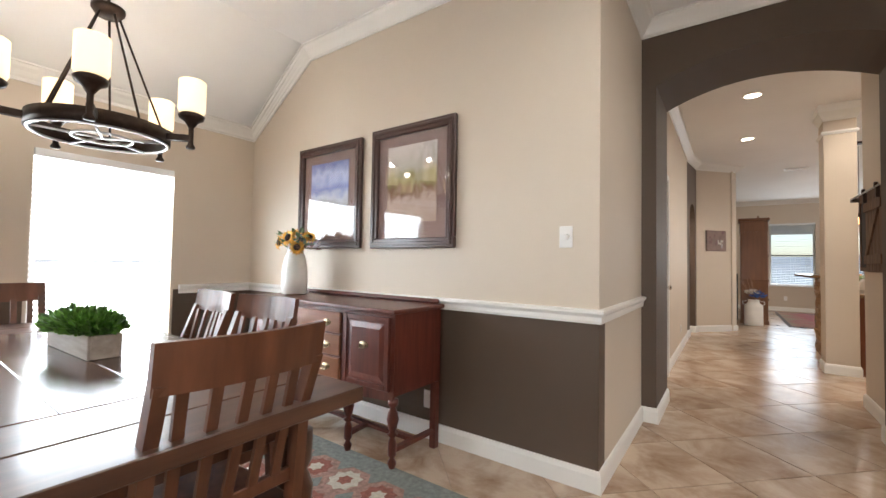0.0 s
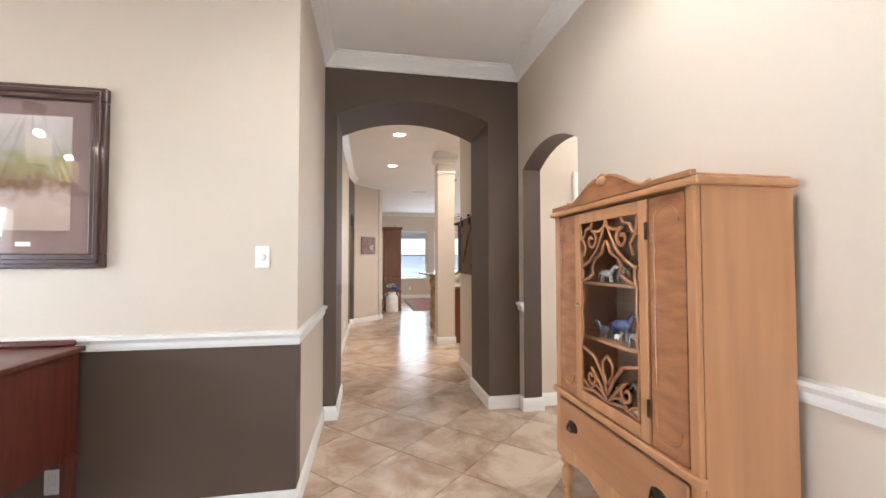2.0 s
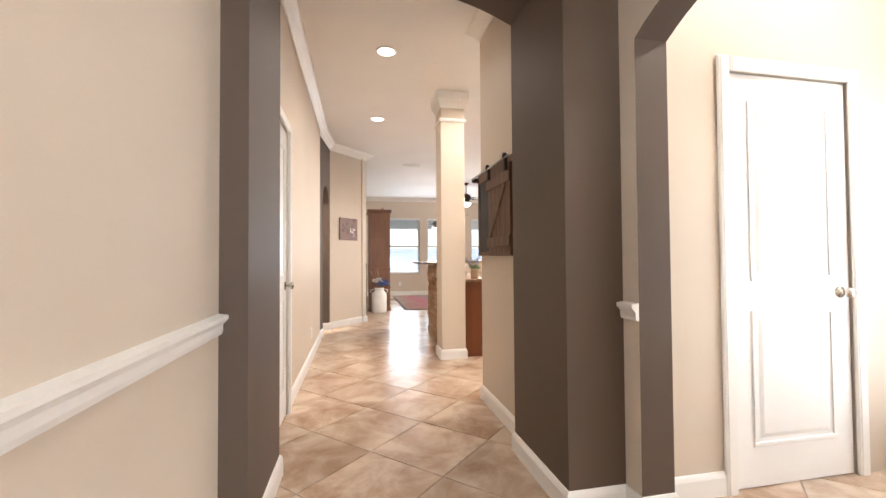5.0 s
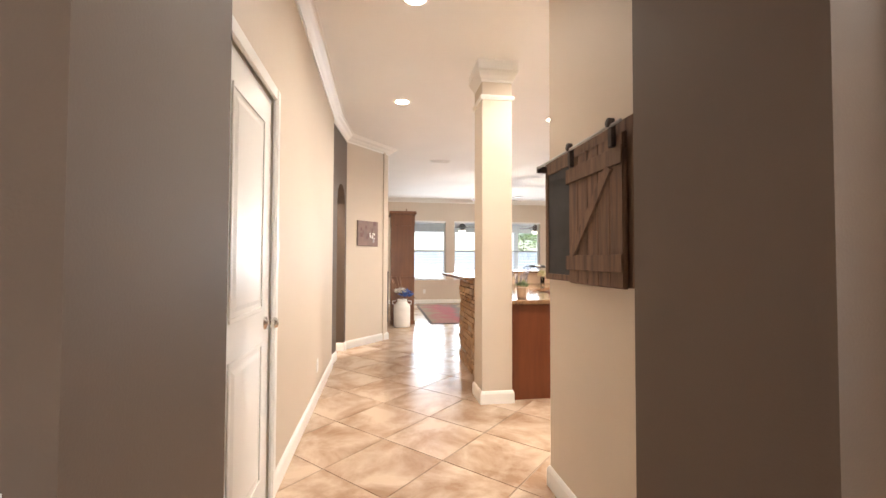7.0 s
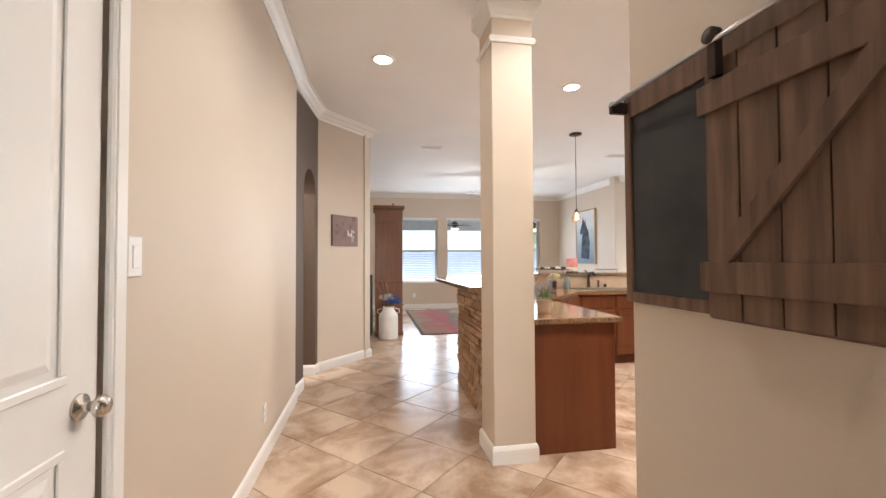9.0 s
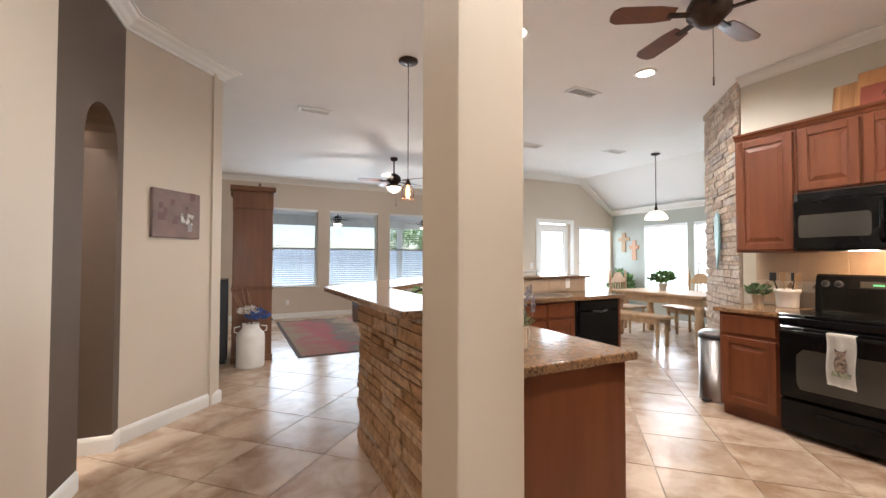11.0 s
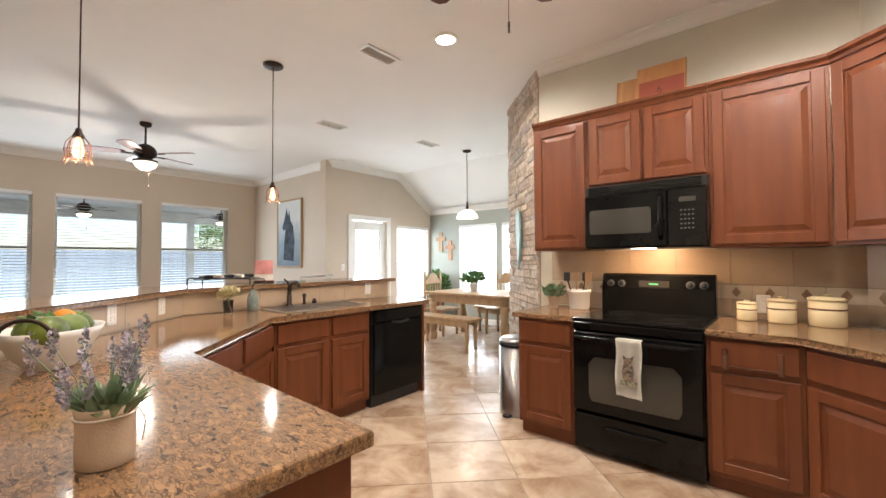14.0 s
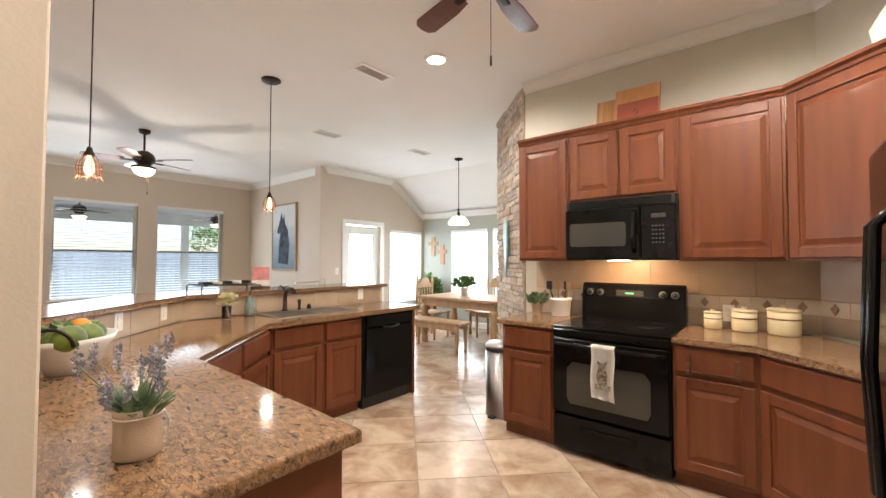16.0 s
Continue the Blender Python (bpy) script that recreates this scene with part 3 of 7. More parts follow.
# kitchen
XK = 4.9
wall("wall_kitchen_east", (XK, 7.27), (XK, 5.235), 0.14, [(0, 2.035, 0, 0, H, H, 0)], (KWALL,), "pale stone-coloured kitchen wall")
wall("wall_kitchen_corner", (XK, 5.235), (4.04, 4.375), 0.14, [(0, 1.216, 0, 0, H, H, 0)], (KWALL,), "pale stone-coloured angled kitchen wall")
wall("wall_kitchen_south", (4.04, 4.375), (1.48, 4.375), 0.14, [(0, 2.56, 0, 0, H, H, 0)], (KWALL,), "pale stone-coloured kitchen wall")

# ceilings
bm = box(-2.57, 7.2, -3.2, 15.0, H, H + 0.1)
hexa(bm, [(-3.6, -3.2, 2.36), (-2.57, -3.2, H), (-2.57, 2.4, H), (-3.6, 2.4, 2.36), (-3.6, -3.2, 2.46), (-2.57, -3.2, H + 0.1), (-2.57, 2.4, H + 0.1), (-3.6, 2.4, 2.46)])
hexa(bm, [(7.2, 7.6, H), (8.4, 7.6, 2.22), (8.4, 12.0, 2.22), (7.2, 12.0, H), (7.2, 7.6, H + 0.1), (8.4, 7.6, 2.32), (8.4, 12.0, 2.32), (7.2, 12.0, H + 0.1)])
structure("ceiling", bm, CEIL, "smooth white ceiling, sloped over the dining room and the nook", "ceiling")

# trims
base_run([(XW, YA), (XL, YA), (XL, YR), (_a0, YR), (_a0, 4.12), (-0.15, 4.12), (-0.15, 4.25)])
base_run([(-0.151, 5.07), (-0.155, 7.7), (-0.19, 7.7), (-0.15, 8.07)])
base_run([(-0.29, 8.582), (-0.097, 8.56), (-0.085, 8.66), (0.5, 9.31), (0.28, 9.45)])
base_run([(1.48, 5.01), (1.34, 5.01), (1.34, 4.12), (_a1, 4.12), (_a1, YR), (XR, YR), (XR, _n1), (1.697, _n1), (1.697, 3.5), (2.12, 3.5)])
base_run([(XR + 0.16, _n0), (XR, _n0), (XR, -3.0)])
base_run([(-0.6, YB), (XN, YB), (XN, YN), (5.99, YN)])
base_run([(7.02, YN), (XE, YN), (XE, 8.01)])
base_run([(XW, -3.0), (XW, YA)])
for _p in ([(XW, YA, 0.885), (XL, YA, 0.885), (XL, YR, 0.885)], [(XR, YR, 0.885), (XR, _n1, 0.885)], [(XR, _n0, 0.885), (XR, -3.0, 0.885)],
           [(XW, 1.66, 0.885), (XW, YA, 0.885)], [(XW, 0.42, 0.885), (XW, 0.7, 0.885)]):
    structure("trim", sweep_profile(_p, RAIL_PROFILE), TRIM, "white chair rail moulding", "trim")
crown_run([(-2.57, YA), (XL, YA), (XL, YR), (XR, YR), (XR, -3.0)])
crown_run([(XW, -3.0, 2.42), (XW, YA, 2.42), (-2.57, YA, 3.0)])
crown_run([(-0.15, 4.12), (-0.155, 7.7), (-0.19, 7.7), (-0.085, 8.66), (0.5, 9.31), (-0.55, 9.97)])
crown_run([(1.48, 5.01), (1.34, 5.01), (1.34, 4.12)])
crown_run([(-0.6, YB), (XN, YB), (XN, YN), (7.2, YN), (XE, YN, 2.36), (XE, 8.01, 2.36)])
structure("trim", sweep_profile([(*p, H) for p in ((XK, 7.27), (XK, 5.235), (4.04, 4.375), (1.48, 4.375))], [(u * 0.85, w * 0.72) for u, w in CROWN_PROFILE]), TRIM, "white crown moulding under the ceiling", "trim")

# column
_c = (1.272, 1.545, 6.30, 6.585)
column = thing("column", "square beige column with white base and capital mouldings", "column", kind="structure")
part("shaft", box(_c[0], _c[1], _c[2], _c[3], 0, H, 0.004), BEIGE, column)
_loop = [(_c[0], _c[2]), (_c[0], _c[3]), (_c[1], _c[3]), (_c[1], _c[2])]
_loop = _loop[::-1]
part("base_moulding", sweep_profile(_loop, BASE_PROFILE, closed=True), TRIM, column, "white base moulding")
part("capital", sweep_profile([(*p, 2.915) for p in _loop], [(u * 0.5, w * 0.9) for u, w in CROWN_PROFILE], closed=True), TRIM, column, "white crown moulding")
part("cap_block", box(_c[0] - 0.046, _c[1] + 0.046, _c[2] - 0.046, _c[3] + 0.046, 2.916, H - 0.001, 0.003), CEIL, column, "plain white block under the ceiling")
part("astragal", sweep_profile([(*p, 2.68) for p in _loop], [(0, -0.02), (0.012, -0.02), (0.02, 0), (0.012, 0.02), (0, 0.02)], closed=True), TRIM, column, "white astragal band")


# ---- kitchen ----
def panel_front(parent, w, h, x0, z0, rail=0.055, mt=0.02, y=-0.0005, m=None):
    """A cabinet door as a thing's part: slab, stiles, rails and a raised panel."""
    m = m or CHERRY
    door = part("door", box(x0, x0 + w, y - mt * 0.45, y, z0, z0 + h), m, parent)
    for n, a, b, c, d in (("stile", 0, rail, 0, h), ("stile", w - rail, w, 0, h), ("rail", rail, w - rail, 0, rail), ("rail", rail, w - rail, h - rail, h)):
        part(n, box(x0 + a, x0 + b, y - mt, y - mt * 0.45, z0 + c, z0 + d, 0.003), m, door)
    i, k = rail + 0.012, 0.03
    bm = bmesh.new()
    hexa(bm, [(x0 + i, y - mt * 0.45, z0 + i), (x0 + w - i, y - mt * 0.45, z0 + i), (x0 + w - i, y - mt * 0.45, z0 + h - i), (x0 + i, y - mt * 0.45, z0 + h - i),
              (x0 + i + k, y - mt * 0.95, z0 + i + k), (x0 + w - i - k, y - mt * 0.95, z0 + i + k), (x0 + w - i - k, y - mt * 0.95, z0 + h - i - k), (x0 + i + k, y - mt * 0.95, z0 + h - i - k)])
    part("panel", bm, m, door)
    return door


def base_cabinet(at, rz, w, doors=1, drawer=True, depth=0.6, h=0.848, label="cherry wood base cabinet with raised-panel door and drawer", group="base cabinets"):
    c = thing("base_cabinet", label, "cabinet", at, rz, group)
    part("body", box(0, w, 0.0, depth, 0.09, h, 0.002), CHERRY, c)
    part("toe_kick", box(0, w, 0.05, depth, 0, 0.088), CHERRY, c, "recessed cherry toe kick")
    dw = (w - 0.04 - 0.03 * (doors - 1)) / doors
    top = h - 0.02
    for i in range(doors):
        x0 = 0.02 + i * (dw + 0.03)
        if drawer:
            part("drawer_front", box(x0, x0 + dw, -0.02, -0.0005, top - 0.145, top, 0.006), CHERRY, c)
            panel_front(c, dw, top - 0.175 - 0.12, x0, 0.12)
        else:
            panel_front(c, dw, top - 0.12, x0, 0.12)
    return c


def wall_cabinet(at, rz, w, h, doors=1, depth=0.36, label="cherry wood wall cabinet with raised-panel door"):
    c = thing("wall_cabinet", label, "cabinet", at, rz, "wall cabinets")
    part("body", box(0, w, 0.0, depth, 0, h, 0.002), CHERRY, c)
    dw = (w - 0.036 - 0.02 * (doors - 1)) / doors
    for i in range(doors):
        panel_front(c, dw, h - 0.04, 0.018 + i * (dw + 0.02), 0.02, 0.058)
    part("cornice", sweep_profile([(w, 0, h), (0, 0, h)][::-1], [(0, 0.0), (0.008, 0.0), (0.014, 0.018), (0.03, 0.032), (0.032, 0.05), (-0.05, 0.05), (-0.05, 0.0)]), CHERRY, c, "stepped cherry cornice")
    return c


ZC, ZB = 0.885, 1.078
# run along the east wall
base_cabinet((4.24, 7.125, 0), -90, 0.425)
_tb = base_cabinet((4.24, 5.945, 0), -90, 0.415)
_hg = part("towel_bar", bar((0.08, -0.045, 0.70), (0.33, -0.045, 0.70), 0.014, 0.008), WALNUT, _tb, "dark towel bar over the drawer front")
for _x in (0.09, 0.32):
    part("bracket", box(_x - 0.012, _x + 0.012, -0.05, -0.021, 0.68, 0.79, 0.003), WALNUT, _hg)
_D = -135
base_cabinet((4.24, 5.53, 0), _D, 0.78, 1, True, 0.55)
wall_cabinet((4.53, 7.137, 1.34), -90, 0.437, 0.97)
wall_cabinet((4.53, 6.698, 1.79), -90, 0.752, 0.52, 2, label="short cherry wall cabinet with two doors over the microwave")
wall_cabinet((4.53, 5.944, 1.34), -90, 0.548, 0.97)
wall_cabinet((4.53, 5.392, 1.34), _D, 0.62, 0.97)
# worktops
def slab(name, poly, z1, th, label, m=None):
    return solid(name, prism(poly, z1 - th, z1, bevel=0.008), GRANITE, label, "worktop")


slab("worktop", [(4.205, 7.16), (4.205, 6.702), (4.86, 6.702), (4.86, 7.16)], ZC, 0.035, "speckled brown granite worktop on the cabinet beside the range")
slab("worktop", [(4.205, 5.943), (4.205, 5.545), (3.69, 5.03), (4.05, 4.67), (4.86, 5.3), (4.86, 5.943)], ZC, 0.035, "speckled brown granite worktop around the angled corner")
slab("worktop", [(1.549, 6.325), (2.176, 6.325), (2.19, 7.53), (2.92, 8.29), (4.53, 8.285), (4.53, 8.888), (2.575, 8.888), (1.542, 7.855), (1.542, 6.59), (1.549, 6.588)], ZC, 0.04, "speckled brown granite peninsula worktop with a sink")
# raised bar
_knee = [(1.42, 6.59), (1.53, 6.59), (1.53, 7.86), (2.57, 8.9), (4.57, 8.9), (4.57, 9.1), (2.59, 9.1), (1.42, 7.93)]
structure("knee_wall", prism(_knee, 0, ZB - 0.036), BEIGE, "beige low wall carrying the raised bar", "wall")
slab("bar_top", [(1.19, 6.59), (1.56, 6.59), (1.56, 7.85), (2.58, 8.865), (4.62, 8.865), (4.62, 9.36), (2.42, 9.36), (1.19, 8.13)], ZB, 0.034, "raised granite bar top over the low wall")
solid("bracket", prism([(0, 0), (0.09, 0), (0.09, -0.05), (0.03, -0.2), (0, -0.22)], -0.03, 0.03, bevel=0.004, m=UP), TRIM, "white painted bracket under the bar top", "bracket", (1.33, 6.66, ZB - 0.04), 0)

# tiled splashbacks
SPLASH = mat("beige_splash_tile", (0.50, 0.38, 0.27), 0.3, scale=4, dark=(0.40, 0.29, 0.2), rand=0.06, bump=0.04, bump_scale=30, detail=6)
BORDER = mat("ivory_border_tile", (0.62, 0.52, 0.40), 0.3, scale=6, dark=(0.52, 0.42, 0.31))
DIAM = mat("brown_diamond_tile", (0.33, 0.23, 0.15), 0.3, scale=20, dark=(0.22, 0.14, 0.09))


def splash(p, q, z0, z1, border=True, tile=0.3):
    L = (Vector(q) - Vector(p)).length
    ang = math.degrees(math.atan2(q[1] - p[1], q[0] - p[0]))
    s = thing("splashback", "beige ceramic splashback tiles with a diamond border" if border else "beige ceramic splashback tiles set on the diagonal", "splashback", (*p, 0), ang, kind="structure")
    part("grout", box(0, L, -0.006, -0.001, z0, z1), GROUT, s)
    bands = [(z0, z1)] if not border else [(z0, 1.0), (1.1, z1)]
    for a, b in bands:
        n = max(1, round(L / tile))
        for i in range(n):
            part("tile", box(i * L / n + 0.0015, (i + 1) * L / n - 0.0015, -0.012, -0.006, a + 0.0015, b - 0.0015, 0.0015), SPLASH, s)
    if border:
        n = max(1, round(L / 0.17))
        w = L / n
        for i in range(n):
            part("border_tile", box(i * w + 0.001, (i + 1) * w - 0.001, -0.0125, -0.006, 1.003, 1.097, 0.0015), BORDER, s)
            part("diamond", prism([(i * w + w / 2 - 0.026, 1.05), (i * w + w / 2, 1.015), (i * w + w / 2 + 0.026, 1.05), (i * w + w / 2, 1.085)], 0.0126, 0.016, m=UP), DIAM, s)


splash((XK, 7.16), (XK, 5.24), ZC + 0.002, 1.339)
splash((XK, 5.235), (4.3, 4.635), ZC + 0.002, 1.339)
splash((1.53, 6.592), (1.53, 7.86), ZC + 0.002, 1.04, False)
splash((1.53, 7.86), (2.57, 8.9), ZC + 0.002, 1.04, False)
splash((2.57, 8.9), (4.53, 8.9), ZC + 0.002, 1.04, False)

# peninsula cabinets
base_cabinet((2.97, 8.335, 0), 0, 0.45, depth=0.5)
base_cabinet((3.42, 8.335, 0), 0, 0.40, depth=0.5)
base_cabinet((2.20, 7.575, 0), 45, 0.54, depth=0.4)
base_cabinet((2.582, 7.957, 0), 45, 0.52, depth=0.4)
base_cabinet((2.14, 6.386, 0), 90, 1.13, 2, depth=0.5)
solid("end_panel", box(1.549, 2.14, 6.36, 6.385, 0.0, 0.844, 0.002), CHERRY, "plain cherry end panel of the peninsula", "panel")
solid("end_panel", box(4.465, 4.495, 8.32, 8.88, 0.0, 0.844, 0.002), CHERRY, "plain cherry end panel beside the dishwasher", "panel")

d = thing("dishwasher", "black built-in dishwasher under the worktop", "dishwasher", (3.845, 8.325, 0), 0)
part("body", box(0, 0.6, 0.01, 0.5, 0.1, 0.843), BLACKP, d)
part("door", box(0.006, 0.594, -0.025, 0.008, 0.11, 0.725, 0.006), BLACK, d)
part("control_panel", box(0.006, 0.594, -0.03, 0.008, 0.73, 0.838, 0.008), BLACK, d)
part("handle", tube([(0.2, -0.035, 0.725), (0.3, -0.05, 0.715), (0.4, -0.035, 0.725)], 0.011, 8), BLACKP, d)
part("toe_kick", box(0.006, 0.594, 0.03, 0.4, 0, 0.098), BLACKP, d)

# range
r = thing("range", "black freestanding electric range with a glass oven door", "range", (4.225, 6.697, 0), -90)
part("body", box(0.004, 0.746, 0.02, 0.63, 0.03, 0.865), BLACK, r)
part("cooktop", box(0.0, 0.75, -0.02, 0.60, 0.867, 0.887, 0.005), BLACK, r, "black glass cooktop")
part("oven_door", box(0.006, 0.744, -0.03, 0.018, 0.285, 0.80, 0.008), BLACK, r)
_w = part("window", prism([(0.13, 0.36), (0.62, 0.36), (0.64, 0.40), (0.64, 0.60), (0.6, 0.645), (0.15, 0.645), (0.11, 0.60), (0.11, 0.40)], 0.0305, 0.034, m=UP), OVENGLASS, r, "smoked glass oven window")
part("handle", tube([(0.03, -0.03, 0.765), (0.035, -0.065, 0.77), (0.1, -0.075, 0.77), (0.65, -0.075, 0.77), (0.715, -0.065, 0.77), (0.72, -0.03, 0.765)], 0.013, 10), BLACK, r)
part("front_lip", box(0.002, 0.748, -0.024, 0.02, 0.808, 0.865, 0.008), BLACK, r)
part("drawer", box(0.006, 0.744, -0.022, 0.018, 0.045, 0.27, 0.006), BLACK, r)
part("drawer_handle", tube([(0.2, -0.022, 0.2), (0.24, -0.032, 0.205), (0.375, -0.036, 0.2), (0.51, -0.032, 0.205), (0.55, -0.022, 0.2)], 0.011, 8, squash=1.2), BLACK, r)
bm = prism([(0.54, 0.887), (0.64, 0.887), (0.64, 1.14), (0.6, 1.165), (0.575, 1.15), (0.55, 1.06)], 0.004, 0.746, bevel=0.006, m=Matrix(((0, 0, 1, 0), (1, 0, 0, 0), (0, 1, 0, 0), (0, 0, 0, 1))))
bg = part("backguard", bm, BLACK, r)
for kx in (0.07, 0.15, 0.60, 0.68):
    k = part("knob", lathe([(0.0, 0.025), (0.017, 0.025), (0.02, 0.02), (0.021, 0.0)], 14, m=Matrix.Translation((kx, 0.556, 1.09)) @ Matrix.Rotation(radians(80), 4, "X")), BLACKP, r)
    part("dial_ring", lathe([(0.028, 0.0), (0.028, 0.002), (0.023, 0.003)], 18, m=Matrix.Translation((kx, 0.558, 1.09)) @ Matrix.Rotation(radians(80), 4, "X")), bpy.data.materials["grey_button"] if "grey_button" in bpy.data.materials else mat("grey_button", (0.08, 0.08, 0.08), 0.5), r)
part("display", box(0.27, 0.47, 0.553, 0.56, 1.065, 1.115, 0.002), OVENGLASS, r)
part("clock_digits", box(0.34, 0.40, 0.5515, 0.554, 1.085, 1.097), glow("green_digits", (0.1, 0.6, 0.3), 0.15), r, "dim green clock digits")
for bx, by, br in ((0.2, 0.14, 0.11), (0.56, 0.14, 0.085), (0.2, 0.4, 0.085), (0.56, 0.4, 0.11)):
    part("burner_ring", lathe([(br, 0.0), (br, 0.0006), (br - 0.004, 0.0006), (br - 0.004, 0.0)], 32, at=(bx, by, 0.8872), caps=False), OVENGLASS, r)

# microwave
m_ = thing("microwave", "black over-the-range microwave oven", "microwave", (4.47, 6.697, 1.345), -90)
part("body", box(0.002, 0.75, 0.01, 0.41, 0, 0.443, 0.004), BLACKP, m_)
part("vent_grille", box(0.004, 0.748, -0.012, 0.012, 0.375, 0.44, 0.006), BLACKP, m_)
for i in range(5):
    part("louvre", box(0.03, 0.72, -0.016, -0.01, 0.384 + i * 0.011, 0.389 + i * 0.011), BLACK, m_)
part("door", box(0.004, 0.53, -0.03, 0.008, 0.006, 0.372, 0.008), BLACK, m_)
part("window", prism([(0.05, 0.10), (0.43, 0.10), (0.44, 0.12), (0.44, 0.25), (0.43, 0.27), (0.05, 0.27), (0.04, 0.25), (0.04, 0.12)], 0.0305, 0.033, m=UP), OVENGLASS, m_, "grey mesh glass window")
part("handle", tube([(0.495, -0.03, 0.06), (0.497, -0.06, 0.09), (0.497, -0.06, 0.31), (0.495, -0.03, 0.34)], 0.014, 10), BLACK, m_)
part("control_panel", box(0.535, 0.748, -0.028, 0.008, 0.006, 0.372, 0.006), BLACK, m_)
part("display", box(0.6, 0.69, -0.0295, -0.027, 0.285, 0.315, 0.001), OVENGLASS, m_)
for i in range(5):
    for j in range(4):
        part("button", box(0.605 + j * 0.021, 0.617 + j * 0.021, -0.0305, -0.027, 0.115 + i * 0.028, 0.124 + i * 0.028, 0.002), bpy.data.materials["grey_button"], m_)
part("hood_lamp", box(0.3, 0.44, 0.03, 0.1, -0.004, -0.0005), CAN, m_, "glowing hood lamp lens")
lamp = new("hood_light", bpy.data.lights.new("hood_light", "AREA"))
lamp.data.energy, lamp.data.color, lamp.data.size, lamp.data.size_y, lamp.data.shape = 3.2, (1, 0.62, 0.32), 0.2, 0.08, "RECTANGLE"
lamp.matrix_world = look((4.6, 6.32, 1.335), (4.78, 6.32, 0.9))

# towel on the oven handle
bm = bmesh.new()
_cols = 9
rows_ = []
for j in range(15):
    z = 0.79 - j * 0.024
    rows_.append([bm.verts.new((0.30 + i * 0.145 / 8 + 0.004 * math.sin(j * 0.5), -0.094 - 0.006 * math.sin(i * 1.5 + j * 0.15) - (0.004 if j < 2 else 0), z - 0.01 * (i / 8) * (j / 14))) for i in range(_cols)])
for a, b in zip(rows_, rows_[1:]):
    for i in range(_cols - 1):
        bm.faces.new((a[i], a[i + 1], b[i + 1], b[i])).smooth = True
bmesh.ops.solidify(bm, geom=bm.faces[:], thickness=0.005)
box(0.30, 0.445, -0.094, -0.055, 0.786, 0.792, 0.002, bm)
tw = thing("dish_towel", "white towel with a printed animal hanging on the oven handle", "towel", (4.225, 6.697, 0), -90)
part("cloth", bm, CLOTH, tw)
PRINT = mat("grey_brown_print", (0.22, 0.16, 0.12), 0.9, vary=0.5, scale=60)
bm = prism([(0.345, 0.55), (0.40, 0.545), (0.405, 0.6), (0.395, 0.66), (0.405, 0.70), (0.385, 0.685), (0.36, 0.685), (0.343, 0.70), (0.35, 0.655), (0.338, 0.6)], 0.103, 0.106, m=UP)
part("print", bm, PRINT, tw, "small printed animal shape")
part("print_ground", prism([(0.325, 0.52), (0.42, 0.515), (0.425, 0.545), (0.33, 0.55)], 0.103, 0.105, m=UP), mat("green_print", (0.3, 0.3, 0.2), 0.9, vary=0.4, scale=90), tw)

# sink
s = thing("sink", "stainless double-bowl sink set in the granite", "sink", (3.10, 8.43, ZC), 0)
bm = bmesh.new()
for a, b, c, dd in ((0, 0.78, 0, 0.03), (0, 0.78, 0.35, 0.38), (0, 0.03, 0.03, 0.35), (0.75, 0.78, 0.03, 0.35), (0.375, 0.405, 0.03, 0.35)):
    box(a, b, c, dd, 0.0005, 0.008, 0.002, bm)
part("rim", bm, STEEL, s)
# Flat plates; the bowls' inner shade is put into a darker steel colour.
for a in (0.03, 0.405):
    part("bowl", box(a + 0.002, a + 0.343, 0.032, 0.348, 0.0008, 0.003), mat("shadowed_steel_bowl", (0.3, 0.29, 0.28), 0.3, metal=1.0) if a < 0.1 else bpy.data.materials["shadowed_steel_bowl"], s)
f = thing("faucet", "dark bronze kitchen faucet with a single lever", "faucet", (3.36, 8.83, ZC), 0)
part("spout", tube([(0, 0, 0), (0, 0, 0.12), (0, -0.01, 0.17), (0, -0.05, 0.2), (0, -0.11, 0.205), (0, -0.15, 0.18)], 0.017, 10), IRON, f, smooth=False)
part("base", lathe([(0.032, 0), (0.032, 0.012), (0.02, 0.02), (0.02, 0.1)], 16), IRON, f)
part("lever", tube([(0, 0, 0.17), (-0.02, 0.0, 0.21), (-0.05, 0.0, 0.235)], 0.008, 8), IRON, f)
f2 = thing("side_sprayer", "dark bronze side sprayer beside the faucet", "sprayer", (3.50, 8.83, ZC), 0)
part("sprayer_body", lathe([(0.018, 0), (0.018, 0.01), (0.011, 0.02), (0.013, 0.07), (0.018, 0.085), (0.012, 0.1), (0, 0.102)], 14), IRON, f2)
f3 = thing("soap_pump", "short dark bronze pump fitting at the sink", "soap pump", (3.6, 8.83, ZC), 0)
part("pump_body", lathe([(0.02, 0), (0.02, 0.035), (0.012, 0.04), (0.012, 0.05), (0, 0.052)], 14), IRON, f3)

# refrigerator
fr = thing("refrigerator", "black refrigerator with long bowed handles", "refrigerator", (3.6, 5.183, 0), 180)
part("cabinet", box(0.0, 0.9, 0.06, 0.7, 0.02, 1.74, 0.006), BLACK, fr)
part("door", box(0.0, 0.44, 0.0, 0.058, 0.05, 1.73, 0.02, seg=3), BLACK, fr)
part("door", box(0.45, 0.9, 0.0, 0.058, 0.05, 1.73, 0.02, seg=3), BLACK, fr)
for hx in (0.4, 0.49):
    part("handle", tube([(hx, 0.0, 0.6), (hx, -0.05, 0.66), (hx, -0.065, 1.05), (hx, -0.05, 1.44), (hx, 0.0, 1.5)], 0.014, 10), BLACK, fr)

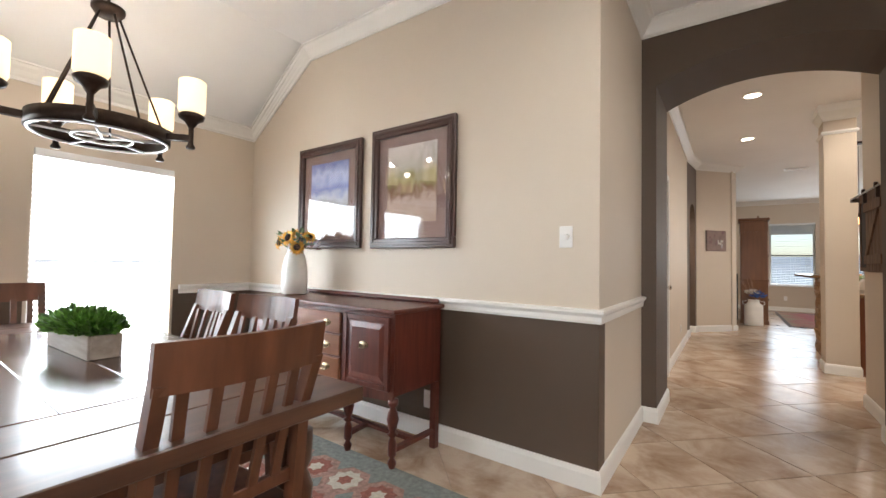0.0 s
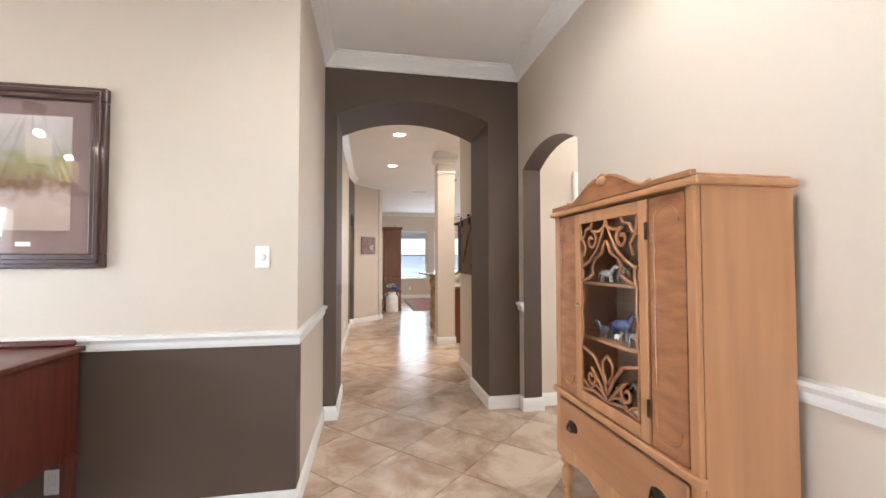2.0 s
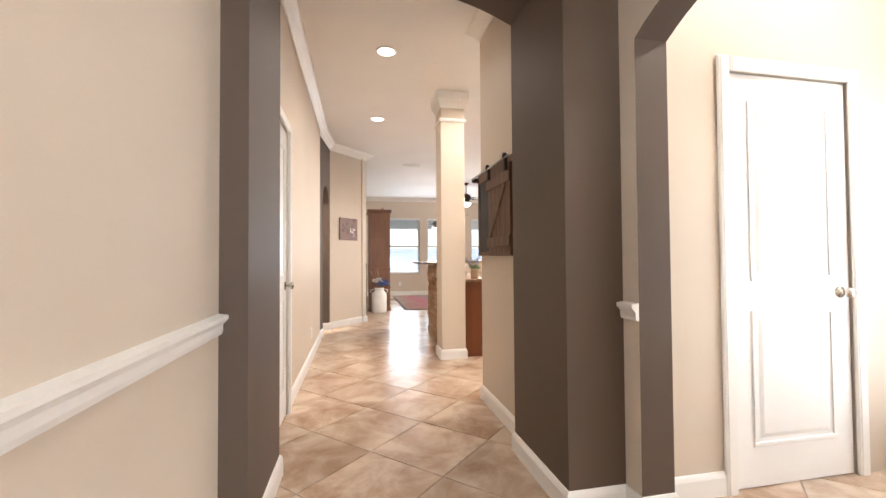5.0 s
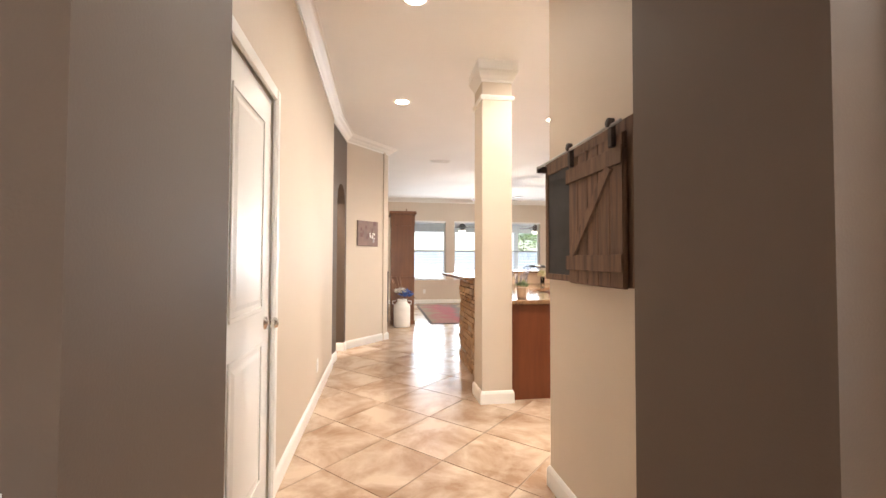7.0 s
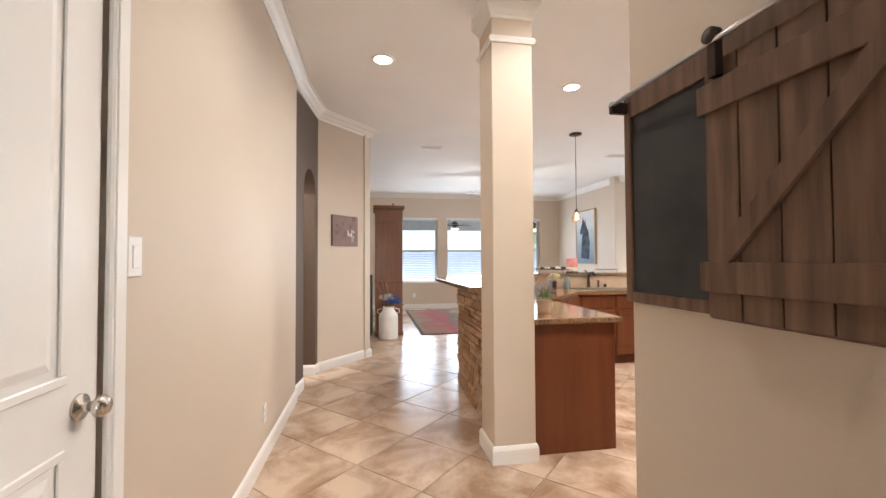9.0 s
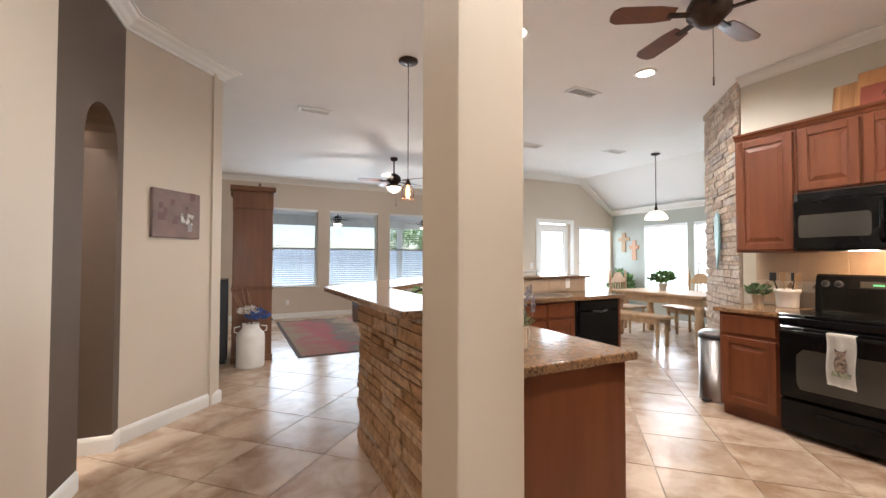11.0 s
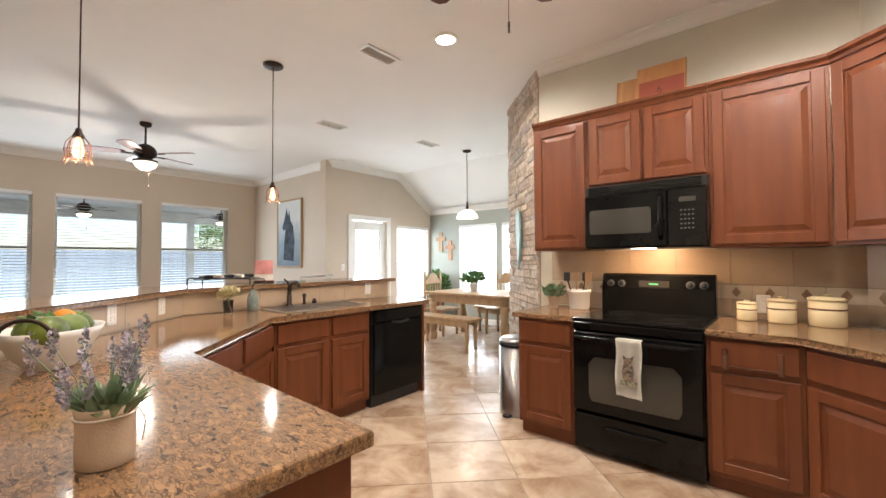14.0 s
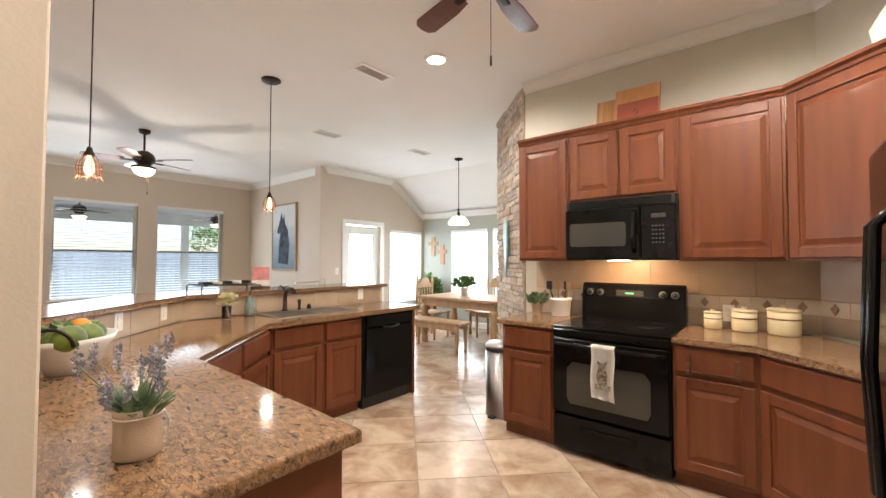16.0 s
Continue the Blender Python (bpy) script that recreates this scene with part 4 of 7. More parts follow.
# trash can
tc_ = thing("trash_can", "brushed steel step trash can with a dark lid rim", "trash can", (4.58, 7.335, 0), 0)
part("can_body", lathe([(0.15, 0.0), (0.152, 0.03), (0.15, 0.035), (0.15, 0.56)], 28), STEEL, tc_)
part("rim", lathe([(0.154, 0.56), (0.154, 0.585), (0.146, 0.588)], 28), BLACKP, tc_)
part("lid", lathe([(0.15, 0.588), (0.148, 0.605), (0.12, 0.625), (0, 0.63)], 28), STEEL, tc_)
part("pedal", box(-0.2, -0.14, -0.03, 0.03, 0.01, 0.025, 0.004), BLACKP, tc_)


# ledger stone facings
def ledger(p, q, z1, m, row=0.05, ln=0.26, label="", seed=1, name="stone_facing"):
    rnd = random.Random(seed)
    L = (Vector(q) - Vector(p)).length
    ang = math.degrees(math.atan2(q[1] - p[1], q[0] - p[0]))
    w = thing(name, label, "stone facing", (*p, 0), ang, kind="structure")
    part("mortar", box(0, L, -0.012, -0.001, 0.0, z1), GROUT, w)
    z = 0.0
    while z < z1 - 0.012:
        h = min(z1 - z, row * rnd.uniform(0.6, 1.4))
        if z1 - z - h < 0.02:
            h = z1 - z
        x = -0.0
        while x < L - 1e-3:
            l = ln * rnd.uniform(0.5, 1.6)
            if L - x - l < 0.08:
                l = L - x
            dep = rnd.uniform(0.02, 0.038)
            g = 0.0015
            j = [rnd.uniform(-0.006, 0.006) for _ in range(8)]
            bm = bmesh.new()
            hexa(bm, [(x + g, -0.01, z + g), (x + l - g, -0.01, z + g), (x + l - g, -0.01, z + h - g), (x + g, -0.01, z + h - g),
                      (x + g + 0.004, -dep + j[0], z + g + 0.003), (x + l - g - 0.004, -dep + j[1], z + g + 0.003 + abs(j[4]) * 0.5), (x + l - g - 0.004, -dep + j[2], z + h - g - 0.003), (x + g + 0.004, -dep + j[3], z + h - g - 0.003 - abs(j[5]) * 0.5)])
            part("stone", bm, m, w)
            x += l
        z += h
    return w


ledger((1.42, 7.93), (1.42, 6.59), ZB - 0.037, STONE, 0.062, 0.27, "tan and rust ledger stone facing of the bar", 3)
ledger((5.64, 8.01), (4.9, 7.27), H, STONE2, 0.062, 0.3, "pale stacked ledger stone on the angled wall", 5)


# ---- doors ----
def panel_door(name, at, rz, w, h, label, knob_right=True, kind="structure", category="door"):
    """A two-panel door in its frame; face towards -y, casing round it."""
    dr = thing(name, label, category, at, rz, kind=kind)
    bm = box(0, w, 0.0, 0.036, 0.008, h)
    part("leaf", bm, DOORP, dr)
    for z0, z1 in ((0.2, 0.86), (1.0, h - 0.13)):
        bm = bmesh.new()
        a, b = 0.11, w - 0.11
        k = 0.022
        for q in ((a, b, z0, z0 + k), (a, b, z1 - k, z1), (a, a + k, z0 + k, z1 - k), (b - k, b, z0 + k, z1 - k)):
            box(q[0], q[1], -0.007, -0.0005, q[2], q[3], 0.003, bm)
        hexa(bm, [(a + 0.04, -0.0005, z0 + 0.04), (b - 0.04, -0.0005, z0 + 0.04), (b - 0.04, -0.0005, z1 - 0.04), (a + 0.04, -0.0005, z1 - 0.04),
                  (a + 0.06, -0.006, z0 + 0.06), (b - 0.06, -0.006, z0 + 0.06), (b - 0.06, -0.006, z1 - 0.06), (a + 0.06, -0.006, z1 - 0.06)])
        part("panel", bm, DOORP, dr)
    bm = bmesh.new()
    for x0, x1, z0, z1 in ((-0.075, -0.006, 0, h + 0.075), (w + 0.006, w + 0.075, 0, h + 0.075), (-0.006, w + 0.006, h + 0.006, h + 0.075)):
        box(x0, x1, -0.026, -0.008, z0, z1, 0.005, bm)
        box(x0 + 0.012, x1 - 0.012, -0.03, -0.025, z0, z1 - 0.012, 0.002, bm)
    part("casing", bm, TRIM, dr)
    kx = w - 0.06 if knob_right else 0.06
    part("knob", lathe([(0.0, 0.062), (0.018, 0.06), (0.026, 0.05), (0.026, 0.04), (0.012, 0.028), (0.01, 0.008), (0.03, 0.006), (0.031, 0.0)], 18, m=Matrix.Translation((kx, 0, 0.935)) @ Matrix.Rotation(radians(90), 4, "X")), NICKEL, dr, "satin nickel knob", True)
    hx = -0.004 if knob_right else w + 0.004
    for hz in (0.22, 1.05, h - 0.2):
        part("hinge", box(hx - 0.008, hx + 0.008, -0.012, 0.002, hz - 0.045, hz + 0.045, 0.002), NICKEL, dr)
    return dr


panel_door("door_1", (-0.1465, 4.335, 0), 90, 0.65, 2.04, "closed white two-panel door in the hallway")
panel_door("door_2", (2.13, 3.505, 0), 0, 0.73, 2.02, "closed white two-panel pantry door", True)


# ---- small wall fittings ----
def plate(at, rz, name, label, kind_):
    p = thing(name, label, "switch" if kind_ != "outlet" else "outlet", at, rz)
    part("cover_plate", box(-0.036, 0.036, -0.007, -0.001, -0.058, 0.058, 0.003), PLASTER, p)
    if kind_ == "dimmer":
        part("dial", lathe([(0, 0.022), (0.013, 0.022), (0.015, 0.018), (0.016, 0)], 18, m=Matrix.Translation((0.003, -0.007, 0)) @ Matrix.Rotation(radians(90), 4, "X")), PLASTER, p)
    elif kind_ == "outlet":
        for dz in (-0.02, 0.02):
            part("socket", box(-0.016, 0.016, -0.009, -0.0068, dz - 0.014, dz + 0.014, 0.004), PLASTER, p)
    else:
        part("rocker", box(-0.016, 0.016, -0.011, -0.0068, -0.033, 0.033, 0.002), PLASTER, p)
    return p


plate((-0.31, YA, 1.302), 0, "dimmer_switch", "white dimmer switch plate with a round dial", "dimmer")
plate((-1.22, YA, 0.25), 0, "wall_outlet", "white double outlet on the dark wainscot", "outlet")
plate((-0.151, 5.14, 1.285), 90, "light_switch", "white rocker switch beside the hallway door", "rocker")
plate((-0.154, 6.62, 0.30), 90, "wall_outlet", "white double outlet low on the hallway wall", "outlet")
plate((2.083, 8.397, 0.985), 45, "wall_outlet", "white outlet on the bar splashback", "outlet")
plate((2.40, 8.714, 0.985), 45, "wall_outlet", "white outlet on the bar splashback", "outlet")
plate((4.25, 8.886, 0.985), 0, "wall_outlet", "white outlet on the bar splashback", "outlet")
plate((1.62, YB, 0.34), 0, "wall_outlet", "white outlet under the living room windows", "outlet")
plate((5.89, YN, 1.15), 0, "light_switch", "white rocker switch beside the garden door", "rocker")

# ---- barn-door chalkboard ----
cb = thing("chalkboard", "chalkboard in a barn-wood frame with a small sliding barn door", "chalkboard", (1.34, 5.005, 1.14), -90)
cb.scale.z = 0.89
part("board", box(0.03, 0.76, -0.02, -0.002, 0.03, 0.68), mat("chalkboard_slate", (0.035, 0.035, 0.036), 0.75, vary=0.2, scale=6), cb)
for q in ((0, 0.03, 0, 0.72), (0.76, 0.80, 0, 0.72), (0.03, 0.76, 0, 0.035), (0.03, 0.76, 0.64, 0.72)):
    part("frame_board", box(q[0], q[1], -0.028, -0.001, q[2], q[3], 0.002), BARN, cb)
sd = part("sliding_door", box(0.345, 0.78, -0.05, -0.036, -0.005, 0.655, 0.002), BARN, cb)
for i in range(5):
    part("plank", box(0.347 + i * 0.0866, 0.347 + (i + 1) * 0.0866 - 0.003, -0.056, -0.05, 0.0, 0.65, 0.0015), BARN, sd)
for z0 in (0.065, 0.52):
    part("rail_board", box(0.335, 0.785, -0.068, -0.057, z0, z0 + 0.075, 0.002), BARN, sd)
part("brace", bar((0.39, -0.063, 0.145), (0.70, -0.063, 0.52), 0.045, 0.011, twist=(0, 1, 0)), BARN, sd)
part("track", tube([(0.0, -0.075, 0.69), (0.80, -0.075, 0.69)], 0.007, 8), STEEL, cb)
for hx in (0.39, 0.73):
    part("hanger", box(hx - 0.012, hx + 0.012, -0.078, -0.057, 0.6, 0.70, 0.002), IRON, cb)
    part("roller", lathe([(0.0, -0.009), (0.02, -0.009), (0.02, 0.009), (0, 0.009)], 14, m=Matrix.Translation((hx, -0.075, 0.705)) @ Matrix.Rotation(radians(90), 4, "X")), IRON, cb)
part("track_bracket", box(0.0, 0.02, -0.08, -0.0, 0.66, 0.7, 0.003), IRON, cb)

# ---- canvas on the angled wall ----
_ang = math.degrees(math.atan2(9.31 - 8.66, 0.5 + 0.085))
cv = thing("canvas_picture", "square grey-brown canvas with small white flowers", "picture", (0.046, 8.806, 1.443), _ang)
cv.scale = (0.98, 1, 1.07)
part("canvas", box(0, 0.43, -0.03, -0.001, 0, 0.345, 0.004), mat("taupe_canvas_paint", (0.28, 0.2, 0.18), 0.85, scale=9, dark=(0.2, 0.15, 0.14), bump=0.3, bump_scale=120), cv)
rnd = random.Random(4)
bm = bmesh.new()
for i in range(16):
    lathe([(rnd.uniform(0.008, 0.02), 0), (0.004, 0.003), (0, 0.003)], 7, bm, m=Matrix.Translation((0.29 + rnd.uniform(-0.05, 0.08), -0.031, 0.14 + rnd.uniform(-0.035, 0.04))) @ Matrix.Rotation(radians(90), 4, "X"))
part("painted_flowers", bm, WHITEC, cv, "small white painted flowers")
MAUVE = mat("muted_mauve_paint", (0.2, 0.12, 0.12), 0.85)
for i in range(9):
    x, z = rnd.uniform(0.04, 0.36), rnd.uniform(0.05, 0.3)
    part("painted_patch", box(x, x + rnd.uniform(0.02, 0.06), -0.0315, -0.03, z, z + rnd.uniform(0.02, 0.06)), MAUVE, cv)
bm = box(0.31, 0.35, -0.0318, -0.03, 0.05, 0.11)
part("painted_jar", bm, mat("pale_grey_paint", (0.4, 0.38, 0.4), 0.8), cv)


# ---- dining room ----
def framed_print(at, w, h, label, paint):
    f = thing("framed_print", label, "picture", at, 0, "framed prints over the sideboard")
    k = 0.07
    bm = bmesh.new()
    for q in ((0, w, 0, k), (0, w, h - k, h), (0, k, k, h - k), (w - k, w, k, h - k)):
        box(q[0], q[1], -0.035, -0.002, q[2], q[3], 0.006, bm)
    for q in ((0.02, w - 0.02, 0.02, 0.045), (0.02, w - 0.02, h - 0.045, h - 0.02), (0.02, 0.045, 0.045, h - 0.045), (w - 0.045, w - 0.02, 0.045, h - 0.045)):
        box(q[0], q[1], -0.046, -0.034, q[2], q[3], 0.005, bm)
    part("frame", bm, mat("black_cherry_frame", (0.06, 0.026, 0.02), 0.3, coat=0.3) if "black_cherry_frame" not in bpy.data.materials else bpy.data.materials["black_cherry_frame"], f)
    part("mat_board", box(k, w - k, -0.012, -0.003, k, h - k), mat("mauve_mat_board", (0.2, 0.12, 0.1), 0.8, vary=0.02) if "mauve_mat_board" not in bpy.data.materials else bpy.data.materials["mauve_mat_board"], f, "mauve mat board")
    part("image", box(k + 0.085, w - k - 0.085, -0.0145, -0.012, k + 0.11, h - k - 0.075), paint, f)
    part("title_plate", box(w / 2 + 0.0, w / 2 + 0.06, -0.0145, -0.012, k + 0.035, k + 0.055), PLASTER, f)
    part("glazing", box(k, w - k, -0.022, -0.019, k, h - k), GLASSP, f, "reflecting picture glass").visible_shadow = False


GLASSP = glass("picture_glass")


def painting(name, stops, scale, zscale=1.0, offset=0.0, z0=0.0, z1=1.0):
    m = bpy.data.materials.new(name)
    m.use_nodes = True
    nt = m.node_tree
    b = nt.nodes["Principled BSDF"]
    b.inputs["Roughness"].default_value = 0.7
    tc = nt.nodes.new("ShaderNodeTexCoord")
    sx = nt.nodes.new("ShaderNodeSeparateXYZ")
    nt.links.new(tc.outputs["Generated"], sx.inputs["Vector"])
    n = nt.nodes.new("ShaderNodeTexNoise")
    n.inputs["Scale"].default_value, n.inputs["Detail"].default_value = scale, 8
    nt.links.new(tc.outputs["Generated"], n.inputs["Vector"])
    ma = nt.nodes.new("ShaderNodeMath")
    ma.operation = "MULTIPLY_ADD"
    ma.inputs[1].default_value, ma.inputs[2].default_value = 0.5, -0.25
    nt.links.new(n.outputs["Fac"], ma.inputs[0])
    ad = nt.nodes.new("ShaderNodeMath")
    nt.links.new(sx.outputs["Z"], ad.inputs[0])
    nt.links.new(ma.outputs["Value"], ad.inputs[1])
    r = nt.nodes.new("ShaderNodeValToRGB")
    e = r.color_ramp.elements
    e[0].position, e[0].color = stops[0][0], (*stops[0][1], 1)
    e[1].position, e[1].color = stops[-1][0], (*stops[-1][1], 1)
    for p, c in stops[1:-1]:
        e.new(p).color = (*c, 1)
    nt.links.new(ad.outputs["Value"], r.inputs["Fac"])
    nt.links.new(r.outputs["Color"], b.inputs["Base Color"])
    return m


framed_print((-2.65, YA - 0.001, 1.25), 0.772, 0.85, "dark-framed print of a stormy blue sky over land",
             painting("storm_sky_print", [(0.0, (0.1, 0.07, 0.05)), (0.25, (0.28, 0.25, 0.2)), (0.45, (0.45, 0.45, 0.5)), (0.6, (0.16, 0.2, 0.42)), (0.8, (0.42, 0.44, 0.6)), (1.0, (0.1, 0.14, 0.36))], 4))
framed_print((-1.767, YA - 0.001, 1.247), 0.75, 0.87, "dark-framed print of a misty autumn lake",
             painting("autumn_lake_print", [(0.0, (0.35, 0.24, 0.18)), (0.28, (0.42, 0.3, 0.24)), (0.42, (0.2, 0.1, 0.05)), (0.55, (0.24, 0.2, 0.07)), (0.68, (0.35, 0.3, 0.24)), (1.0, (0.52, 0.44, 0.4))], 7))

# sideboard
sb = thing("sideboard", "dark mahogany sideboard with turned legs and brass pulls", "sideboard", (-2.525, 1.802, 0), 0)
sb.scale.z = 1.02
part("top", prism([(-0.02, -0.02), (1.45, -0.02), (1.45, 0.45), (-0.02, 0.45)], 0.845, 0.87, bevel=0.006), MAHOG, sb)
part("back_rail", box(0.05, 1.42, 0.425, 0.445, 0.872, 0.90, 0.008), MAHOG, sb)
part("carcass", prism([(0.0, 0.01), (1.43, 0.01), (1.43, 0.44), (0, 0.44)], 0.40, 0.843), MAHOG, sb)
for x0, w in ((0.03, 0.36), (1.03, 0.37)):
    panel_front(sb, w, 0.40, x0, 0.425, 0.03, 0.018, 0.009, MAHOG)
for i, z0 in enumerate((0.425, 0.56, 0.695)):
    part("drawer_front", box(0.42, 1.0, -0.012, 0.009, z0, z0 + 0.125, 0.005), TANDR, sb, "paler tan drawer front")
for px, pz in ((0.21, 0.66), (1.21, 0.66), (0.54, 0.49), (0.88, 0.49), (0.54, 0.62), (0.88, 0.62), (0.54, 0.755), (0.88, 0.755)):
    bm = lathe([(0.028, 0), (0.024, 0.004), (0.008, 0.006), (0, 0.012)], 10, m=Matrix.Translation((px, -0.012, pz)) @ Matrix.Rotation(radians(90), 4, "X") @ Matrix.Diagonal((1.4, 0.75, 1, 1)))
    tube([(px - 0.025, -0.018, pz), (px - 0.018, -0.03, pz - 0.018), (px + 0.018, -0.03, pz - 0.018), (px + 0.025, -0.018, pz)], 0.004, 6, bm)
    part("drawer_pull", bm, BRASS, sb, "aged brass bail pull")
part("apron", prism([(0.02, 0.40), (1.42, 0.40), (1.42, 0.375), (1.2, 0.36), (1.05, 0.34), (0.95, 0.37), (0.72, 0.345), (0.5, 0.37), (0.4, 0.34), (0.25, 0.36), (0.02, 0.375)], -0.03, -0.012, m=UP), MAHOG, sb)
_turn = [(0.03, 0.38), (0.03, 0.35), (0.014, 0.335), (0.026, 0.31), (0.034, 0.27), (0.024, 0.22), (0.014, 0.205), (0.03, 0.19), (0.014, 0.175), (0.022, 0.15), (0.024, 0.13), (0.024, 0.08), (0.012, 0.065), (0.026, 0.04), (0.018, 0.012), (0.012, 0)]
for lx in (0.05, 0.40, 1.04, 1.40):
    part("leg", lathe([(a, z) for a, z in reversed(_turn)], 16, at=(lx, 0.04, 0)), MAHOG, sb, smooth=True)
for lx in (0.04, 1.42):
    part("back_leg", box(lx - 0.022, lx + 0.022, 0.38, 0.425, 0, 0.4, 0.004), MAHOG, sb)
for p, q in (((0.05, 0.04), (0.04, 0.4)), ((1.40, 0.04), (1.42, 0.4)), ((0.05, 0.22), (1.40, 0.22)), ((0.40, 0.04), (0.42, 0.22)), ((1.04, 0.04), (1.02, 0.22))):
    part("stretcher", bar((*p, 0.105), (*q, 0.105), 0.035, 0.022), MAHOG, sb)

# vase of sunflowers
v = thing("flower_vase", "tall white ceramic jug of sunflowers on the sideboard", "vase", (-2.38, 2.06, 0.888), 0)
part("jug", lathe([(0.085, 0), (0.095, 0.01), (0.1, 0.1), (0.095, 0.2), (0.078, 0.28), (0.062, 0.32), (0.062, 0.34), (0.07, 0.36), (0.055, 0.355), (0.05, 0.3)], 28), WHITEC, v, smooth=True)
rnd = random.Random(8)


def sunflower(c, n, rad):
    n = Vector(n).normalized()
    q = n.to_track_quat("Z", "Y").to_matrix().to_4x4()
    M = Matrix.Translation(c) @ q
    pet, disc = bmesh.new(), bmesh.new()
    for ring, (r0, r1, lift) in enumerate(((0.35, 1.0, 0.0), (0.35, 0.85, 0.012))):
        for i in range(15):
            a = 2 * math.pi * (i + 0.5 * ring) / 15
            ca, sa = math.cos(a), math.sin(a)
            w = rad * 0.13
            P = [(r0 * rad, -w * 0.5, lift), ((r0 + r1) / 2 * rad, -w, lift + 0.006), (r1 * rad, 0, lift + rnd.uniform(-0.02, 0.015)), ((r0 + r1) / 2 * rad, w, lift + 0.006), (r0 * rad, w * 0.5, lift)]
            pet.faces.new([pet.verts.new(M @ Vector((x * ca - y * sa, x * sa + y * ca, z))) for x, y, z in P])
    lathe([(rad * 0.42, 0), (rad * 0.4, 0.014), (rad * 0.25, 0.022), (0, 0.02)], 14, disc, m=M)
    return pet, disc


for c, n, rr in (((-0.07, -0.09, 0.40), (-0.4, -1, 0.15), 0.075), ((0.06, -0.1, 0.43), (0.15, -1, 0.35), 0.075), ((0.11, -0.06, 0.36), (0.7, -0.8, 0.1), 0.065), ((0.0, -0.02, 0.47), (0, -0.5, 1), 0.065), ((-0.11, 0.02, 0.45), (-0.8, -0.3, 0.6), 0.06), ((0.13, 0.03, 0.44), (0.8, -0.2, 0.6), 0.06)):
    pt, dc = sunflower(c, n, rr)
    fl = part("petals", pt, YELLOW, v, "golden sunflower petals")
    part("seed_head", dc, DARKB, fl)
    part("stem", tube([(0, 0, 0.3), (c[0] * 0.5, c[1] * 0.5, 0.36), c], 0.005, 5), LEAF, v)


def leaf_cluster(n, centre, spread, size, seed, up=0.3, bm=None, narrow=0.35):
    rnd = random.Random(seed)
    bm = bm if bm is not None else bmesh.new()
    for _ in range(n):
        while True:
            p = Vector((rnd.uniform(-1, 1), rnd.uniform(-1, 1), rnd.uniform(-1, 1)))
            if p.length < 1:
                break
        base = Vector(centre) + Vector((p.x * spread[0], p.y * spread[1], p.z * spread[2]))
        d = Vector((p.x, p.y, abs(p.z) * 0.5 + up + rnd.uniform(-0.3, 0.3))).normalized()
        s = d.cross(Vector((rnd.uniform(-1, 1), rnd.uniform(-1, 1), 1))).normalized() * size * narrow
        l = size * rnd.uniform(0.6, 1.3)
        u = d.cross(s).normalized() * size * 0.12
        bm.faces.new([bm.verts.new(base), bm.verts.new(base + d * l * 0.5 + s + u), bm.verts.new(base + d * l), bm.verts.new(base + d * l * 0.5 - s + u)])
    return bm


part("foliage", leaf_cluster(60, (0, 0, 0.42), (0.17, 0.12, 0.07), 0.05, 3), LEAF2, v, "muted filler leaves")
part("dried_sprays", leaf_cluster(40, (0.12, 0.0, 0.37), (0.2, 0.06, 0.03), 0.05, 6, 0.0, narrow=0.15), mat("dried_brown_spray", (0.2, 0.1, 0.07), 0.8, vary=0.3), v)

# table
tb = thing("dining_table", "dark wooden dining table with a plank top and breadboard ends", "table", (-2.93, 0.0, 0), 0)
for i in range(5):
    part("plank", box(0.42, 1.98, i * 0.208 + 0.001, (i + 1) * 0.208 - 0.001, 0.715, 0.76, 0.003), TABLEW, tb)
TABLEB = mat("table_breadboard_wood", (0.13, 0.06, 0.035), 0.3, scale=3, stretch=(9, 0.6, 9), dark=(0.07, 0.03, 0.018), coat=0.12, fine=0.06)
for x0 in (0.0, 0.21, 1.985, 2.195):
    part("breadboard", box(x0 + 0.0015, x0 + 0.205, 0, 1.04, 0.715, 0.76, 0.003), TABLEB, tb)
bm = bmesh.new()
for q in ((0.15, 2.25, 0.1, 0.125), (0.15, 2.25, 0.915, 0.94), (0.15, 0.175, 0.125, 0.915), (2.225, 2.25, 0.125, 0.915)):
    box(q[0], q[1], q[2], q[3], 0.62, 0.714, 0.002, bm)
part("apron", bm, WALNUT, tb)
for lx in (0.17, 2.23):
    for ly in (0.12, 0.92):
        part("leg", lathe([(0.03, 0), (0.04, 0.03), (0.03, 0.06), (0.045, 0.3), (0.055, 0.45), (0.035, 0.5), (0.05, 0.53), (0.05, 0.62)], 16, at=(lx, ly, 0)), WALNUT, tb, smooth=True)

